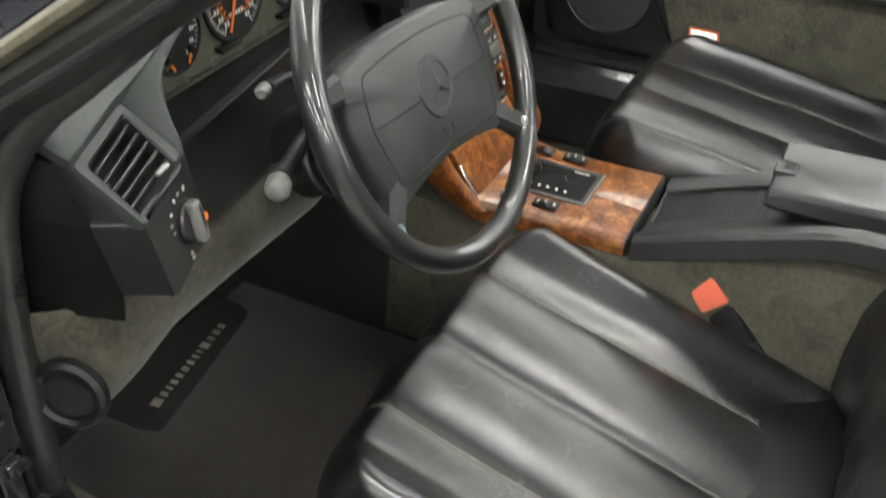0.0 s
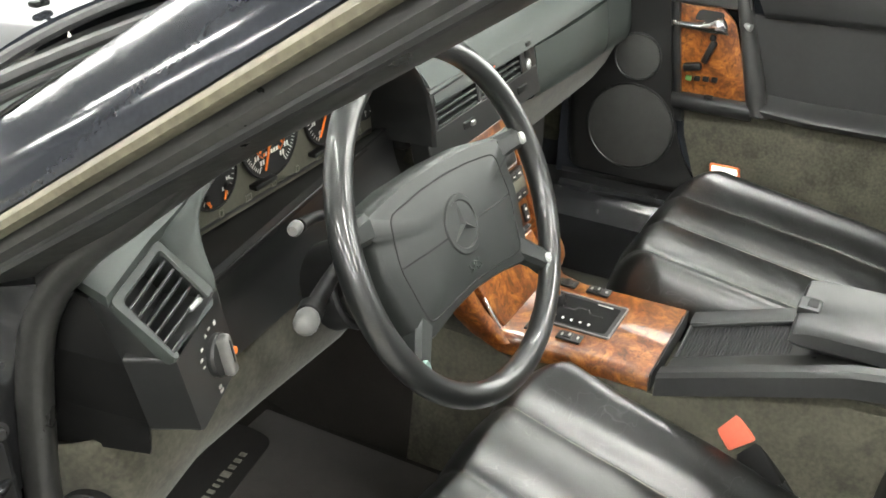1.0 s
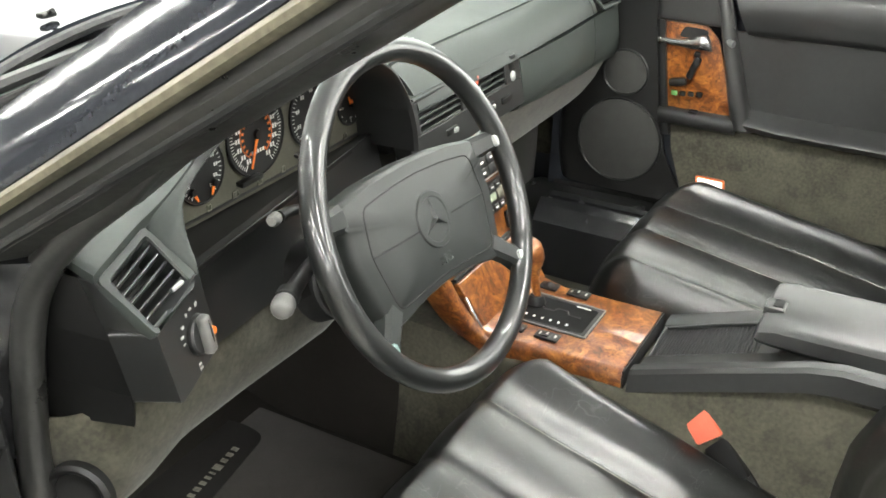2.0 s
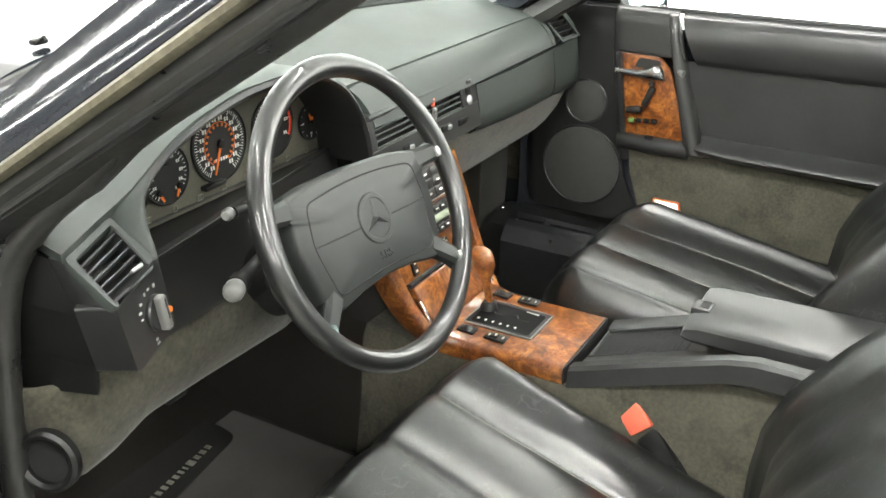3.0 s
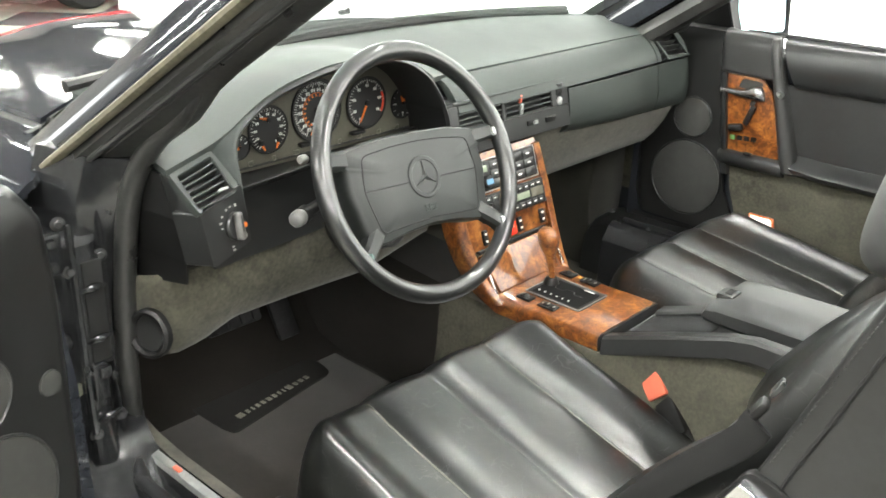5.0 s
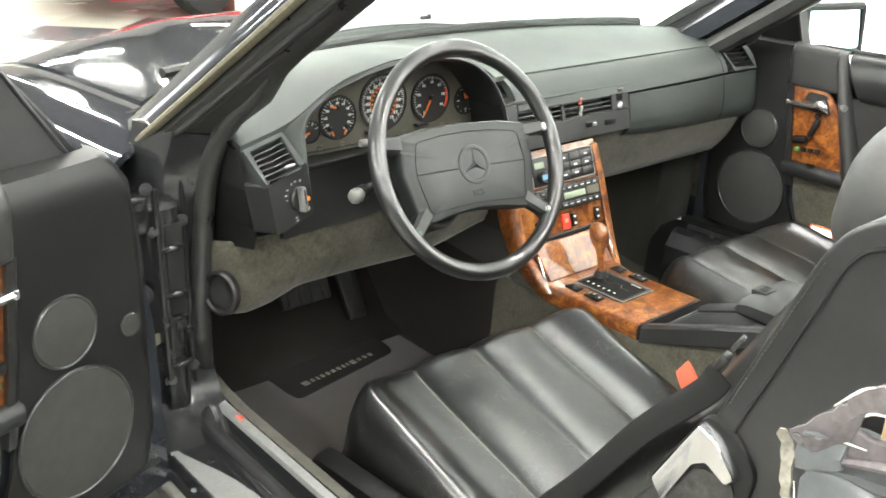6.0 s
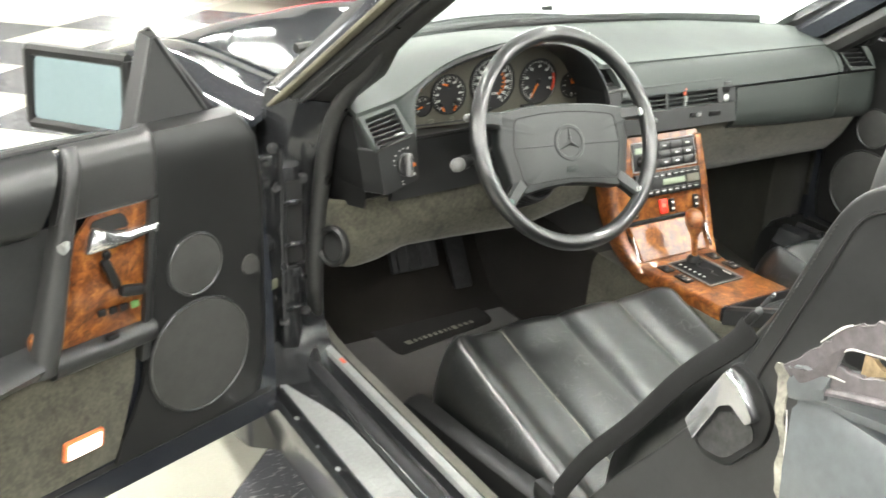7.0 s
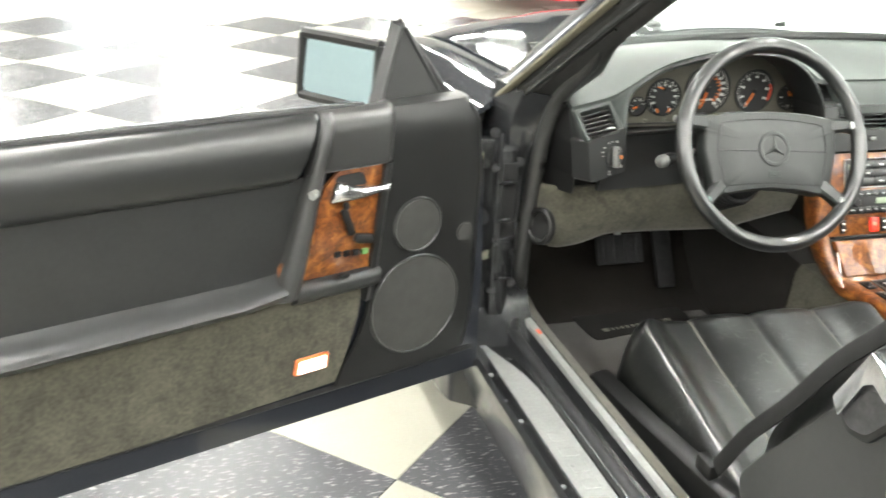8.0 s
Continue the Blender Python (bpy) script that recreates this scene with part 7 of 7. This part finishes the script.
    # the border's lighter material stands in for light caught along the edge
    p("triangle_edge", tube([(0.010, -0.046, 0.936), (0.091, -0.060, 1.067), (0.099, -0.060, 1.065), (0.150, -0.046, 0.932)], 0.0035, 8, per=1), LEATHER_SMOOTH, lab="raised edge of the mirror cover, lighter for its lit look")
    p("triangle_seal", tube([(-0.045, -0.060, 0.880), (-0.012, -0.062, 0.930), (0.040, -0.070, 1.005), (0.092, -0.078, 1.078)], [0.009, 0.008, 0.007, 0.005], 8), RUBBER)
    p("front_edge_seal", tube([(-0.068, -0.030, 0.46), (-0.070, -0.030, 0.66), (-0.066, -0.030, 0.82), (-0.045, -0.052, 0.885)], 0.008, 8), RUBBER)
    MA = radians(18)
    MD = M @ basis((0.118, -0.120, 0.966), (math.sin(MA), -math.cos(MA), 0), (0, 0, 1), (math.cos(MA), math.sin(MA), 0))
    mir = part("side_mirror", bevel(loft([[(x0, -h, n), (x1, -h * 0.9, n), (x1, h, n), (x0, h, n)] for x0, x1, h, n in ((-0.018, 0.182, 0.060, -0.018), (-0.018, 0.182, 0.061, -0.035), (-0.010, 0.168, 0.050, -0.060), (0.020, 0.140, 0.028, -0.085))]), 0.006), PAINT, t, "black door mirror housing", m=MD)
    part("mirror_glass", slab(rounded([(0.0, -0.048, 0.003), (0.168, -0.048, 0.003), (0.168, 0.050, -0.010), (0.0, 0.050, -0.010)], 0.012, 3), 0.003, 0.0006, 1, (0, 0, 1)), BLUE_MIRROR, mir, "pale blue mirror glass", m=MD)
    rimpts = [(-0.008, -0.057, -0.004), (0.177, -0.057, -0.004), (0.177, 0.058, -0.014), (-0.008, 0.058, -0.014)]
    for k in range(4):
        part("mirror_rim", tube([rimpts[k], rimpts[(k + 1) % 4]], 0.011, 8, per=1), BLACK, mir, m=MD)
    p("mirror_foot", box((0.075, -0.090, 0.940), (0.05, 0.07, 0.035), 0.01), PAINT, mir)
    return t


ANG = radians(70)
DV, NV = Vector((-math.sin(ANG), -math.cos(ANG), 0)), Vector((math.cos(ANG), -math.sin(ANG), 0))
P0 = Vector((-1.013, 0.472, 0)) - DV * 0.095
car_door("driver_door", basis(P0, DV, NV, (0, 0, 1)), "open driver's door with walnut inlay, round speakers and suede panel", True)
car_door("passenger_door", basis((0.812, 0.660, -0.012), (0, -1, 0), (-1, 0, 0), (0, 0, 1)), "closed passenger door with walnut inlay, round speakers and suede panel", False)

# ---- red car across the floor ----
far = thing("parked_car", (3.6, 8.2, 0.0), "glossy red car parked at the far side", "car")
FC = pose(3.75, 8.15, 0, 0, 0, 12)


def red_body(u, v):
    a = v * math.pi
    x = -2.25 + 4.5 * u
    hgt = float(np.interp(u, [0, 0.03, 0.10, 0.33, 0.45, 0.78, 0.93, 1.0], [0.45, 0.62, 0.72, 0.82, 0.86, 0.86, 0.80, 0.55]))
    wide = 0.88 * (1 - 0.25 * max(0, abs(2 * u - 1) - 0.85) / 0.15)
    return (x, -wide * math.cos(a), 0.20 + (hgt - 0.20) * math.sin(a) ** 0.3)


part("body", sheet(red_body, 34, 22, 0.02), RED_PAINT, far, m=FC)
part("cabin", sheet(lambda u, v: (-0.75 + 2.2 * u, -0.68 * math.cos(v * math.pi), 0.80 + 0.48 * math.sin(v * math.pi) ** 0.35 * math.sin(0.12 + u * 2.9) ** 0.6), 16, 14, 0.02), RED_PAINT, far, m=FC)
part("side_window", sheet(lambda u, v: (-0.50 + 1.7 * u, -0.685 + 0.05 * v, 0.88 + 0.26 * v), 6, 2, 0.01, (0, 1, 0)), BLACK, far, m=FC)
part("bumper", tube([(-2.1, -0.75, 0.45), (-2.32, -0.4, 0.46), (-2.36, 0, 0.46), (-2.32, 0.4, 0.46), (-2.1, 0.75, 0.45)], 0.06, 10), CHROME, far, m=FC)
for x in (-1.42, 1.30):
    for y, s in ((-0.80, 1), (0.80, -1)):
        mw = FC @ pose(x, y, 0.315, 90 * s, 0, 0)
        w_ = part("wheel", lathe([(0.19, -0.10), (0.29, -0.10), (0.315, -0.07), (0.315, 0.07), (0.29, 0.10), (0.19, 0.10)], 32, mw), TYRE, far)
        part("rim", lathe([(0, 0.09), (0.06, 0.09), (0.10, 0.07), (0.17, 0.07), (0.195, 0.102), (0.195, -0.09), (0, -0.05)], 24, mw), CHROME, w_)

# ---- checkered floor ----
TS = 0.6125
T0 = Vector((-0.975, 0.696, 0))
TU, TV = Vector((1, 1, 0)).normalized(), Vector((-1, 1, 0)).normalized()
floor = part("floor", box((3.0, 9.5, -0.06), (28.6, 35.6, 0.10)), CONCRETE)
tagged(floor, "cream sealed floor with a field of checkered vinyl tiles", "floor", kind="structure")


def tile_bm():
    g = 0.0008
    a, b = g, TS - g
    bm = bmesh.new()
    lo = [bm.verts.new((TU * x + TV * y) + Vector((0, 0, -0.008))) for x, y in ((a, a), (b, a), (b, b), (a, b))]
    c = 0.0015
    hi = [bm.verts.new((TU * x + TV * y)) for x, y in ((a + c, a + c), (b - c, a + c), (b - c, b - c), (a + c, b - c))]
    mid = [bm.verts.new((TU * x + TV * y) + Vector((0, 0, -0.001))) for x, y in ((a, a), (b, a), (b, b), (a, b))]
    bm.faces.new(hi)
    for i in range(4):
        j = (i + 1) % 4
        bm.faces.new((mid[i], mid[j], hi[j], hi[i]))
        bm.faces.new((lo[i], lo[j], mid[j], mid[i]))
    return bm


meshes = []
for mat_ in (TILE_LIGHT, TILE_DARK):
    bm = tile_bm()
    me = bpy.data.meshes.new("tile")
    bm.to_mesh(me)
    bm.free()
    me.materials.append(mat_)
    meshes.append(me)
rest = [bmesh.new(), bmesh.new()]
count = 0
for i in range(-26, 27):
    for j in range(-26, 27):
        o = T0 + TU * (i * TS) + TV * (j * TS)
        c = o + (TU + TV) * TS / 2
        if not (-9.5 < c.x < 6.5 and -6.5 < c.y < 7.5):
            continue
        dark = (i + j) % 2
        near = -5.2 < c.x < 0.9 and -2.3 < c.y < 6.4
        if near and count < 295:
            ob = new("tile", meshes[dark])
            ob.parent = floor
            ob.location = o - ORIGIN[floor]
            count += 1
        else:
            b = rest[dark]
            k = len(b.verts)
            vs = [b.verts.new(o + TU * x + TV * y + Vector((0, 0, z))) for x, y, z in ((0.001, 0.001, 0), (TS - 0.001, 0.001, 0), (TS - 0.001, TS - 0.001, 0), (0.001, TS - 0.001, 0))]
            b.faces.new(vs)
for b, mat_ in zip(rest, (TILE_LIGHT, TILE_DARK)):
    ob = part("tile_field", b, mat_, floor)
    tagged(ob, kind="stuff")
